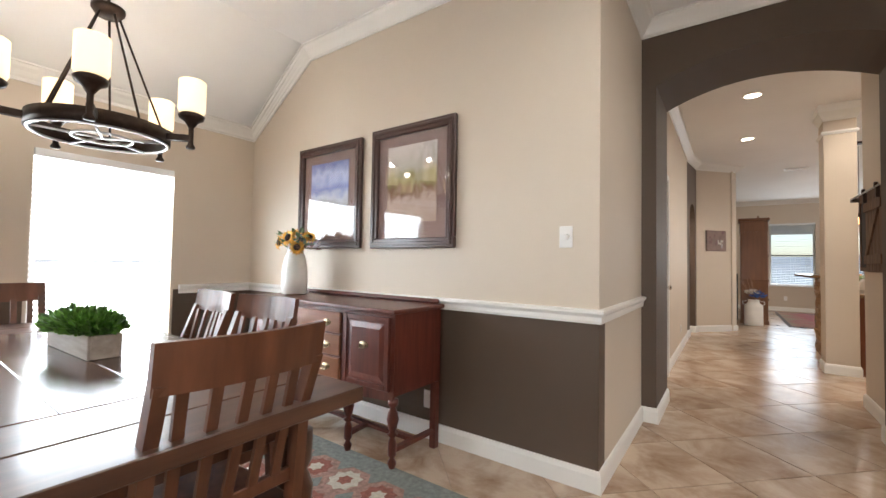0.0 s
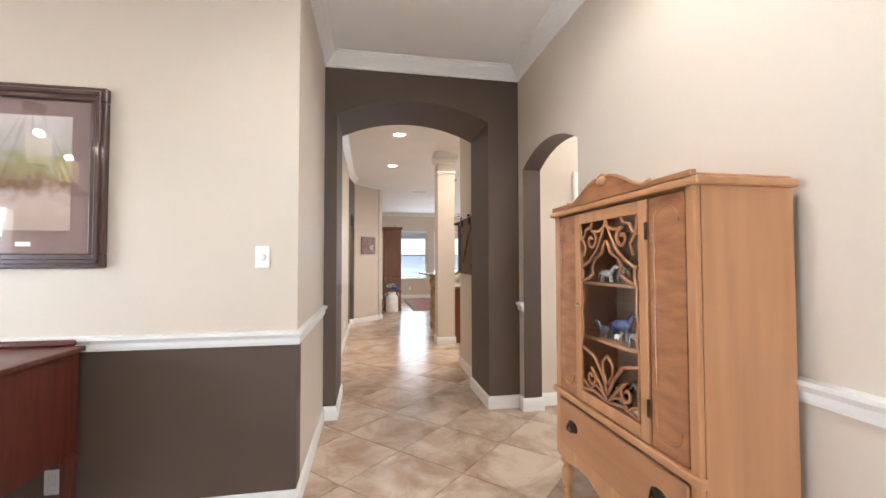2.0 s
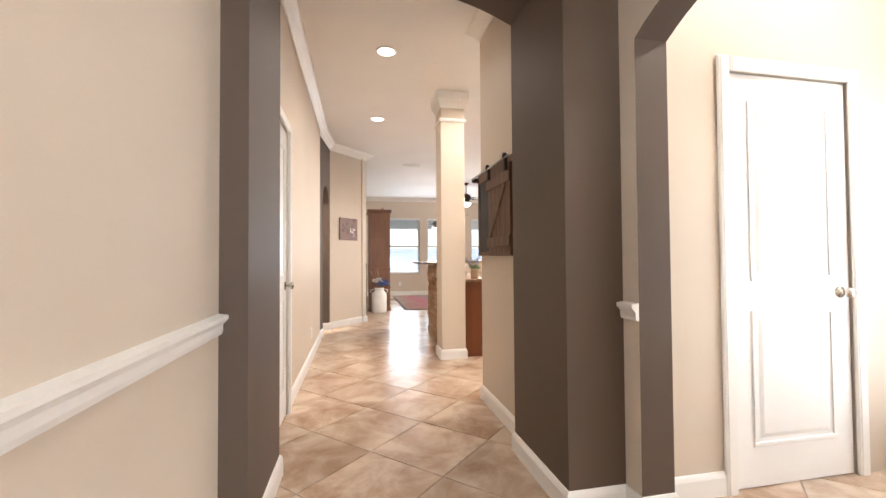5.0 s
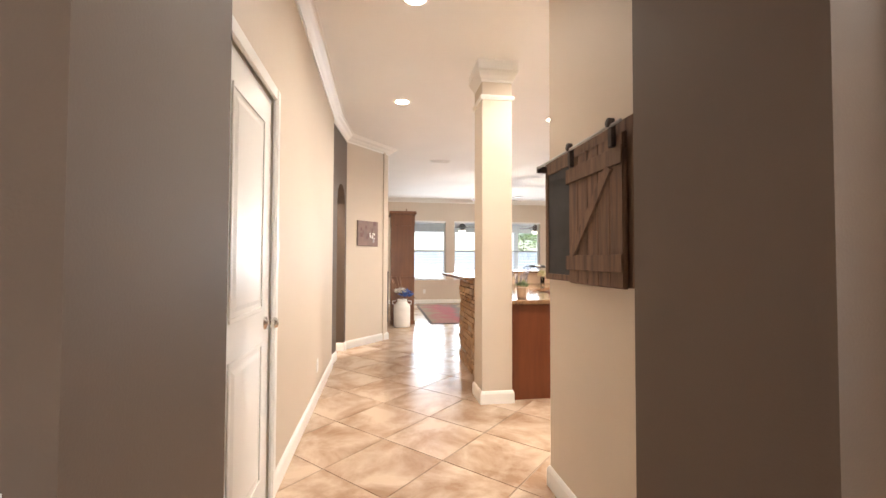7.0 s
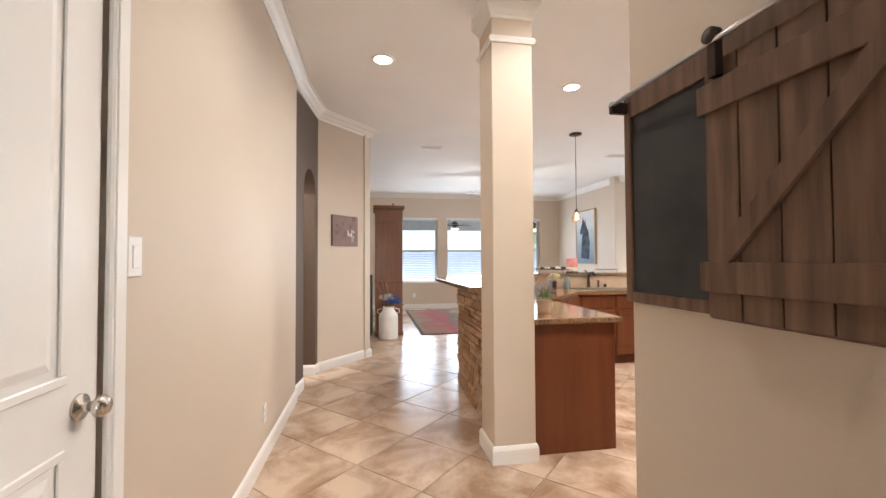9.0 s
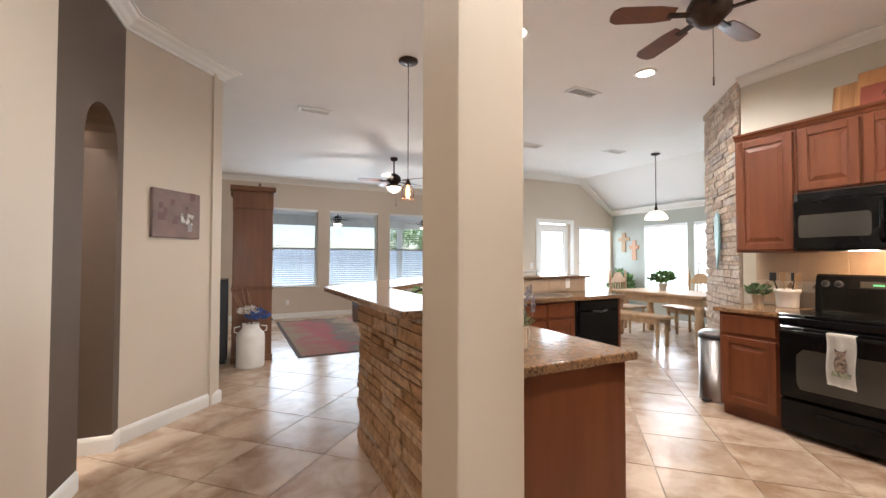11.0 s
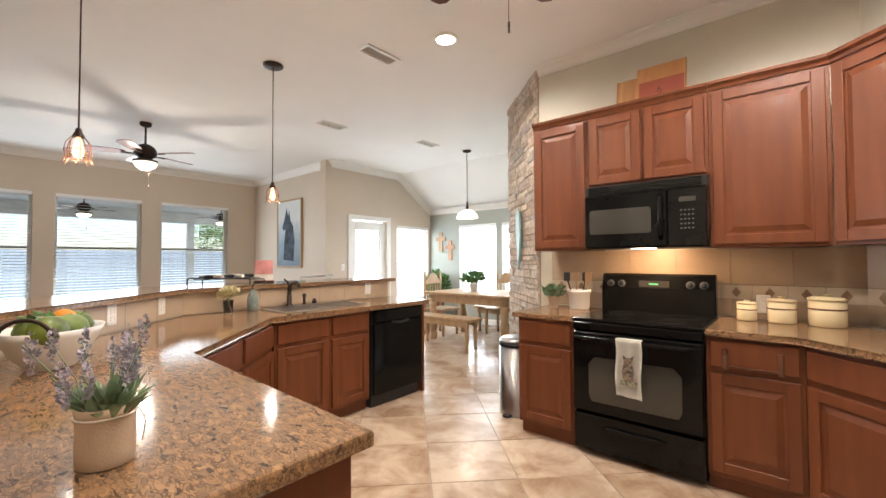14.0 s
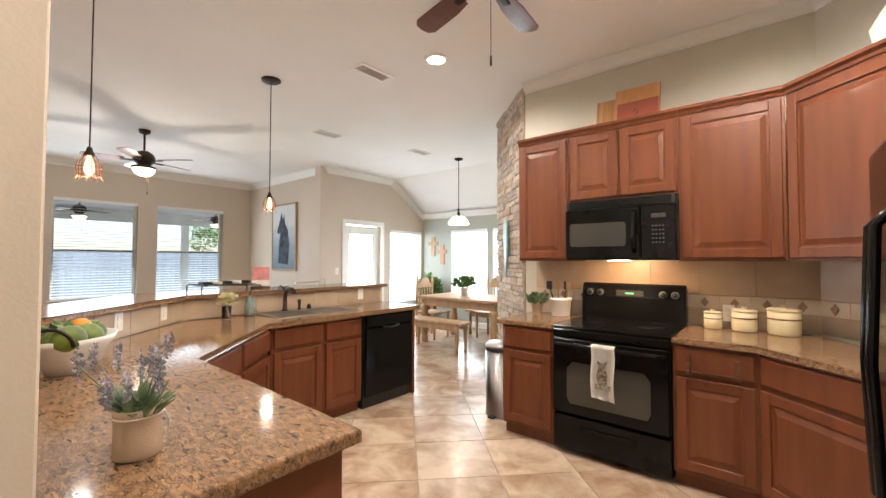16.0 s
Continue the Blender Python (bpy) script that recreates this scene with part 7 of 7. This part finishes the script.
def spindle_chair(at, rz, label):
    c = thing("spindle_chair", label, "chair", at, rz, "nook chairs")
    part("seat", box(-0.22, 0.22, -0.44, 0.0, 0.42, 0.455, 0.012), PINE, c)
    for sx in (-1, 1):
        part("back_post", lathe([(0.018, 0), (0.024, 0.05), (0.024, 0.42), (0.022, 0.9), (0.026, 1.0), (0.012, 1.03), (0.02, 1.06), (0, 1.09)], 10, at=(sx * 0.2, 0.0, 0)), PINE, c, smooth=True)
        part("leg", lathe([(0.018, 0), (0.026, 0.2), (0.02, 0.3), (0.026, 0.42)], 10, at=(sx * 0.18, -0.39, 0)), PINE, c, smooth=True)
    part("crest_rail", prism([(-0.18, 0.86), (0.18, 0.86), (0.18, 0.92), (0.13, 0.94), (0.1, 1.0), (0.05, 1.04), (-0.05, 1.04), (-0.1, 1.0), (-0.13, 0.94), (-0.18, 0.92)], -0.012, 0.012, bevel=0.003, m=UP), PINE, c)
    part("lower_rail", box(-0.18, 0.18, -0.012, 0.012, 0.56, 0.6, 0.003), PINE, c)
    for i in range(5):
        part("spindle", tube([(-0.13 + i * 0.065, 0, 0.59), (-0.13 + i * 0.065, 0, 0.87)], 0.011, 6), PINE, c)


spindle_chair((6.9, 10.35, 0), 0, "pale pine chair with a spindle back and round crest")
spindle_chair((7.75, 9.35, 0), -90, "pine spindle-back chair behind the farmhouse table")
spindle_chair((6.95, 8.2, 0), 180, "pine spindle-back chair at the table end")


def potted(at, pot_m, r, h, leaves, spread, size, seed, lm, label, category="plant"):
    pt = thing("potted_plant", label, category, at, 0)
    part("pot", lathe([(r * 0.75, 0), (r * 0.8, 0.005), (r, h), (r * 1.05, h), (r * 1.05, h + 0.01), (r * 0.9, h + 0.01), (r * 0.85, h * 0.9)], 20), pot_m, pt, smooth=True)
    part("foliage", leaf_cluster(leaves, (0, 0, h + spread[2] * 0.8), spread, size, seed, 0.5), lm, pt)
    return pt


potted((6.95, 9.5, 0.761), WHITEC, 0.07, 0.12, 260, (0.17, 0.17, 0.1), 0.07, 41, LEAF, "leafy green plant in a white pot on the nook table")
potted((7.88, 11.1, 0.0), mat("terracotta", (0.4, 0.17, 0.09), 0.8, vary=0.1), 0.16, 0.5, 260, (0.22, 0.2, 0.28), 0.12, 42, LEAF, "leafy floor plant in a tall terracotta pot")


def cross(at, rz, w, h, label, m):
    c = solid("wall_cross", prism([(-0.05, 0), (0.05, 0), (0.045, h * 0.58), (w / 2, h * 0.56), (w / 2, h * 0.76), (0.045, h * 0.74), (0.05, h), (-0.05, h), (-0.045, h * 0.74), (-w / 2, h * 0.76), (-w / 2, h * 0.56), (-0.045, h * 0.58)], 0.002, 0.025, bevel=0.004, m=UP), m, label, "wall cross", at, rz)


cross((XE, 11.257, 1.44), -90, 0.28, 0.42, "wooden wall cross on the sage wall", PINE)
cross((XE, 11.0, 1.26), -90, 0.24, 0.42, "smaller carved wooden wall cross", OAK)
st = solid("wall_ornament", prism([(-0.07, 0.12), (0.0, -0.28), (0.05, -0.1), (0.08, 0.1), (0.06, 0.3), (0.0, 0.34), (-0.06, 0.28)], 0.05, 0.07, bevel=0.006, m=UP), mat("pale_teal_enamel", (0.3, 0.5, 0.52), 0.4, vary=0.15), "pale teal leaf-shaped ornament hung on the stone wall", "ornament", (5.27, 7.64, 1.45), -135)

# ---- kitchen small things ----
def canister(x, y, r, h):
    c = thing("canister", "cream enamel canister with a lid and a brown band", "canister", (x, y, ZC + 0.001), 0, "canisters")
    part("jar", lathe([(r * 0.96, 0), (r, 0.006), (r, h * 0.8)], 28), CREAM, c, smooth=True)
    part("band", lathe([(r + 0.001, h * 0.52), (r + 0.003, h * 0.53), (r + 0.003, h * 0.56), (r + 0.001, h * 0.57)], 28), mat("brown_band", (0.2, 0.08, 0.04), 0.5) if "brown_band" not in bpy.data.materials else bpy.data.materials["brown_band"], c)
    part("lid", lathe([(r * 1.05, h * 0.8), (r * 1.05, h * 0.87), (r * 0.9, h * 0.9), (0.02, h * 0.92), (0.012, h * 0.95), (0.02, h), (0, h * 1.01)], 28), CREAM, c, smooth=True)


canister(4.76, 5.79, 0.052, 0.125)
canister(4.76, 5.62, 0.069, 0.155)
canister(4.75, 5.42, 0.083, 0.18)
plate((XK - 0.012, 5.71, 0.98), -90, "wall_outlet", "white outlet on the tiled splashback", "outlet")
potted((4.65, 7.035, ZC + 0.001), PAPERW, 0.045, 0.085, 130, (0.08, 0.08, 0.045), 0.045, 51, LEAF2, "small green herb in a pale clay pot")
cr_ = thing("utensil_crock", "white ceramic crock of black kitchen utensils", "crock", (4.70, 6.845, ZC + 0.001), 0)
part("crock", lathe([(0.07, 0), (0.075, 0.008), (0.082, 0.12), (0.09, 0.125), (0.09, 0.15), (0.078, 0.15), (0.07, 0.02)], 24), WHITEC, cr_, smooth=True)
for i, (dx, dy) in enumerate(((-0.03, 0.06), (0.0, 0.02), (0.02, -0.03), (-0.02, -0.06))):
    bm = tube([(dx * 0.4, dy * 0.4, 0.03), (dx * 1.2, dy * 1.3, 0.22)], 0.006, 6)
    box(dx * 1.2 - 0.004, dx * 1.2 + 0.004, dy * 1.4 - 0.025, dy * 1.4 + 0.025, 0.215, 0.285, 0.003, bm)
    part("utensil", bm, BLACKP if i % 2 == 0 else PINE, cr_)
so = thing("soap_bottle", "grey-green ribbed glass soap bottle with a pump", "soap bottle", (3.03, 8.79, ZC + 0.001), 0)
part("bottle", lathe([(0.035, 0), (0.04, 0.01), (0.04, 0.09), (0.034, 0.12), (0.016, 0.15), (0.016, 0.165)], 20), mat("sage_glass_bottle", (0.22, 0.26, 0.24), 0.15, vary=0.2, scale=40), so, smooth=True)
part("pump_head", tube([(0, 0, 0.165), (0, 0, 0.2), (0, -0.03, 0.205)], 0.006, 6), IRON, so)
wf = thing("flower_glass", "cream flowers in a small clear glass on the worktop", "vase", (2.82, 8.72, ZC + 0.001), 0)
part("glass", lathe([(0.028, 0), (0.03, 0.004), (0.035, 0.1), (0.032, 0.1), (0.027, 0.008), (0, 0.007)], 18), GLASS, wf)
part("blossoms", leaf_cluster(150, (0, 0, 0.145), (0.06, 0.06, 0.035), 0.035, 61, 0.3, narrow=0.6), mat("cream_petal", (0.75, 0.68, 0.42), 0.7, vary=0.1), wf)
part("stems", tube([(0, 0, 0.02), (0, 0, 0.12)], 0.008, 6), LEAF, wf)

bo = thing("fruit_bowl", "long white ceramic bowl filled with mangoes and oranges", "bowl", (1.78, 7.69, ZC + 0.001), 62)
bm = bmesh.new()
lathe([(0.07, 0), (0.075, 0.006), (0.11, 0.05), (0.145, 0.12), (0.155, 0.145), (0.148, 0.145), (0.105, 0.055), (0.06, 0.012), (0, 0.012)], 32, bm)
bmesh.ops.scale(bm, vec=(1.25, 0.95, 1), verts=bm.verts)
part("bowl", bm, WHITEC, bo, smooth=True)
for i, (fx, fy, fz, fr_, mm) in enumerate(((-0.1, 0.0, 0.13, 0.05, 0), (0.0, 0.05, 0.13, 0.05, 0), (0.08, -0.02, 0.14, 0.05, 0), (-0.03, -0.06, 0.14, 0.048, 0), (0.13, 0.03, 0.13, 0.036, 1), (0.03, -0.02, 0.17, 0.035, 1), (-0.13, -0.04, 0.15, 0.045, 0))):
    bm = lathe([(0, -1), (0.5, -0.87), (0.87, -0.5), (1, 0), (0.87, 0.5), (0.5, 0.87), (0, 1)], 14)
    bmesh.ops.transform(bm, matrix=Matrix.Translation((fx, fy, fz)) @ Matrix.Rotation(i, 4, "Z") @ Matrix.Diagonal((fr_ * (1.5 if mm == 0 else 1.15), fr_ * 1.15, fr_ * 1.15, 1)), verts=bm.verts)
    part("mango" if mm == 0 else "orange", bm, mat("green_mango_skin", (0.16, 0.22, 0.03), 0.4, vary=0.4, scale=9) if mm == 0 and i == 0 else (bpy.data.materials["green_mango_skin"] if mm == 0 else (mat("orange_peel", (0.75, 0.28, 0.02), 0.45, vary=0.1) if i == 4 else bpy.data.materials["orange_peel"])), bo, smooth=True)
part("leaf_sprig", leaf_cluster(12, (-0.02, 0, 0.175), (0.12, 0.08, 0.02), 0.045, 71, 0.1), LEAF, bo)
part("handle", tube([(-0.185, 0.075 * math.cos(k * math.pi / 10), 0.125 + 0.07 * math.sin(k * math.pi / 10)) for k in range(11)], 0.007, 6), IRON, bo, "dark twisted metal handle")

lv = thing("lavender_pot", "artificial lavender in a pale burlap-wrapped pot on the granite", "plant", (1.745, 6.61, ZC + 0.001), 0)
part("pot", lathe([(0.064, 0), (0.068, 0.004), (0.07, 0.05), (0.0685, 0.09), (0.071, 0.13), (0.075, 0.15), (0.067, 0.147), (0.06, 0.1)], 28), PAPERW, lv, smooth=True)
bm = tube([(0.074 * math.cos(i * math.pi / 10), 0.074 * math.sin(i * math.pi / 10), 0.125) for i in range(21)], 0.003, 5)
tube([(0.07, -0.03, 0.125), (0.085, -0.035, 0.09), (0.078, -0.03, 0.04)], 0.0022, 5, bm)
tube([(0.07, -0.03, 0.125), (0.088, -0.02, 0.1), (0.085, -0.02, 0.05)], 0.0022, 5, bm)
part("twine", bm, CLOTH, lv, "cream twine tied round the pot")
rnd = random.Random(77)
bm = bmesh.new()
for i in range(85):
    a, q, l = rnd.uniform(0, 6.28), rnd.uniform(0.0, 0.055), rnd.uniform(0.07, 0.125)
    lean = rnd.uniform(0.2, 1.0)
    d = Vector((math.cos(a) * lean, math.sin(a) * lean, 1)).normalized()
    s_ = d.cross(Vector((0, 0, 1))).normalized() * 0.0145
    p0 = Vector((q * math.cos(a), q * math.sin(a), 0.12))
    p1, p2 = p0 + d * l * 0.55, p0 + d * l - Vector((0, 0, 0.02 * lean))
    bm.faces.new([bm.verts.new(p0), bm.verts.new(p1 + s_), bm.verts.new(p2), bm.verts.new(p1 - s_)])
part("leaves", bm, mat("bright_sage_leaf", (0.24, 0.34, 0.19), 0.5, vary=0.35, scale=20), lv)
for i in range(13):
    a = i * 2.4
    lean = 0.3 + 0.8 * ((i * 7) % 5) / 5
    d = Vector((math.cos(a) * lean, math.sin(a) * lean, 1)).normalized()
    h_ = 0.15 + 0.03 * ((i * 3) % 4)
    p0 = Vector((0.02 * math.cos(a), 0.02 * math.sin(a), 0.13))
    sp = part("stem", tube([p0, p0 + d * h_ * 0.6, p0 + d * h_], 0.0018, 4), LEAF2, lv)
    part("blossom", leaf_cluster(60, p0 + d * (h_ - 0.03), (0.008, 0.008, 0.055), 0.012, 200 + i, 0.6, narrow=0.5), LAVEN, sp)

for _o in lv.children_recursive:
    _o.data.transform(Matrix.Diagonal((0.68, 0.68, 0.76, 1)) if _o.name.startswith(("pot", "twine")) else Matrix.Scale(0.74, 4))

dt = thing("drying_rack", "black wire dish rack with striped towels on the bar top", "dish rack", (2.75, 9.02, ZB + 0.001), 12)
bm = bmesh.new()
for y in (0, 0.2):
    tube([(0, y, 0.0), (0, y, 0.05), (0.02, y, 0.06), (0.55, y, 0.035), (0.56, y, 0.0)], 0.006, 6, bm)
for i in range(6):
    tube([(0.05 + i * 0.09, 0, 0.05), (0.05 + i * 0.09, 0.2, 0.05)], 0.004, 5, bm)
part("wire_frame", bm, BLACKP, dt)
for i in range(5):
    part("towel_roll", tube([(0.08 + i * 0.09, 0.01, 0.07), (0.1 + i * 0.09, 0.19, 0.07)], 0.014, 8), CLOTH if i % 2 else BLACKP, dt)
pk = thing("decor_sign", "small pink and white painted sign leaning on a stand", "sign", (3.32, 9.2, ZB + 0.001), -30)
part("board", box(-0.075, 0.075, -0.01, 0.01, 0.015, 0.2, 0.003), mat("pink_paint", (0.6, 0.25, 0.24), 0.7, vary=0.15, scale=15), pk)
part("stripes", box(-0.075, 0.075, -0.0125, -0.0105, 0.02, 0.075), CLOTH, pk)
part("stand", box(-0.085, 0.085, -0.03, 0.03, 0, 0.0145, 0.003), DARKB, pk)
hr = thing("counter_rail", "thin metal paper towel rail on the bar top", "rail", (3.62, 9.1, ZB + 0.001), 0)
part("rail", tube([(0, 0, 0.04), (0.36, 0, 0.045)], 0.008, 8), STEEL, hr)
part("post", tube([(0.33, 0, 0), (0.33, 0, 0.08)], 0.006, 8), STEEL, hr)
part("foot", lathe([(0.05, 0), (0.05, 0.006), (0, 0.008)], 16, at=(0.0, 0, 0)), STEEL, hr)
part("post", tube([(0.0, 0, 0), (0.0, 0, 0.05)], 0.006, 8), STEEL, hr)

# boards on top of the wall cabinets
wb = thing("wooden_boards", "two painted wooden cutting boards leaning above the wall cabinets", "cutting board", (4.78, 6.565, 2.36), -90)
part("striped_board", box(0.0, 0.17, -0.02, 0.0, 0.0, 0.275, 0.004, m=Matrix.Rotation(radians(-10), 4, "X")), mat("striped_maple", (0.55, 0.30, 0.12), 0.5, scale=3, stretch=(14, 1, 0.4), dark=(0.25, 0.1, 0.03)), wb)
part("tall_board", box(0.15, 0.47, -0.045, -0.025, 0.0, 0.32, 0.004, m=Matrix.Rotation(radians(-10), 4, "X")), mat("honey_board", (0.5, 0.25, 0.1), 0.5, scale=3, stretch=(6, 6, 0.7), dark=(0.42, 0.19, 0.07)), wb)
part("red_panel", box(0.17, 0.46, -0.052, -0.046, 0.0, 0.20, 0.002, m=Matrix.Rotation(radians(-10), 4, "X")), mat("brick_red_paint", (0.30, 0.07, 0.04), 0.6, vary=0.1), wb)
part("hook", tube([(0.3, -0.07, 0.1), (0.315, -0.085, 0.12), (0.33, -0.07, 0.1), (0.315, -0.075, 0.08)], 0.004, 5), IRON, wb)
tr = thing("carved_tray", "white distressed carved tray standing on the corner cabinet", "tray", (4.24, 5.06, 2.362), -135)
part("tray", prism([(0.0, 0.0), (0.5, 0.0), (0.52, 0.08), (0.45, 0.16), (0.38, 0.15), (0.25, 0.2), (0.12, 0.15), (0.05, 0.16), (-0.02, 0.08)], -0.02, 0.03, bevel=0.008, m=UP), mat("chalky_white_paint", (0.52, 0.48, 0.43), 0.8, vary=0.15, scale=12), tr)

# ---- floor tiles ----
def floor_tiles():
    s, g, th = 0.508, 0.004, 0.012
    h = (s - g) / 2
    bm = bmesh.new()
    b = 0.002
    hexa(bm, [(-h, -h, -th), (h, -h, -th), (h, h, -th), (-h, h, -th), (-h + b, -h + b, 0), (h - b, -h + b, 0), (h - b, h - b, 0), (-h + b, h - b, 0)])
    me = mesh_of("tile", bm, TILE)
    fl = bpy.data.objects["floor"]
    near, rest = [], []
    ox, oy, c = 3.665, 7.527, math.sqrt(0.5)
    for i in range(-40, 40):
        for j in range(-40, 40):
            u, v = (i + 0.5) * s, (j + 0.5) * s
            x, y = ox + c * (u - v), oy + c * (u + v)
            if -3.6 < x < 8.6 and -3.1 < y < 14.7 and not (x < -0.9 and 3 < y < 7) and not (x > 5.9 and (y < 7.6 or y > 12)) and not (x > 3.7 and y < 4.3) and not (x < -0.5 and y > 9.7):
                (near if (-0.6 < x < 5.2 and 0.8 < y < 10.3) else rest).append((x, y))
    near.sort(key=lambda p: (p[1] > 8.6, p[1]))
    rest += near[298:]
    near = near[:298]
    rot = radians(45)
    for x, y in near:
        t = new("tile", me)
        t.parent = fl
        t.matrix_basis = Matrix.Translation((x, y, 0)) @ Matrix.Rotation(rot + random.choice((0, 1, 2, 3)) * math.pi / 2, 4, "Z")
    bm = bmesh.new()
    for x, y in rest:
        q = c * 2 * h
        pts = [(x, y - q, 0), (x + q, y, 0), (x, y + q, 0), (x - q, y, 0)]
        hexa(bm, [(px, py, -th) for px, py, _ in pts] + pts)
    ob = part("tile_field", bm, TILE, fl)
    tagged(ob, kind="stuff")


floor_tiles()
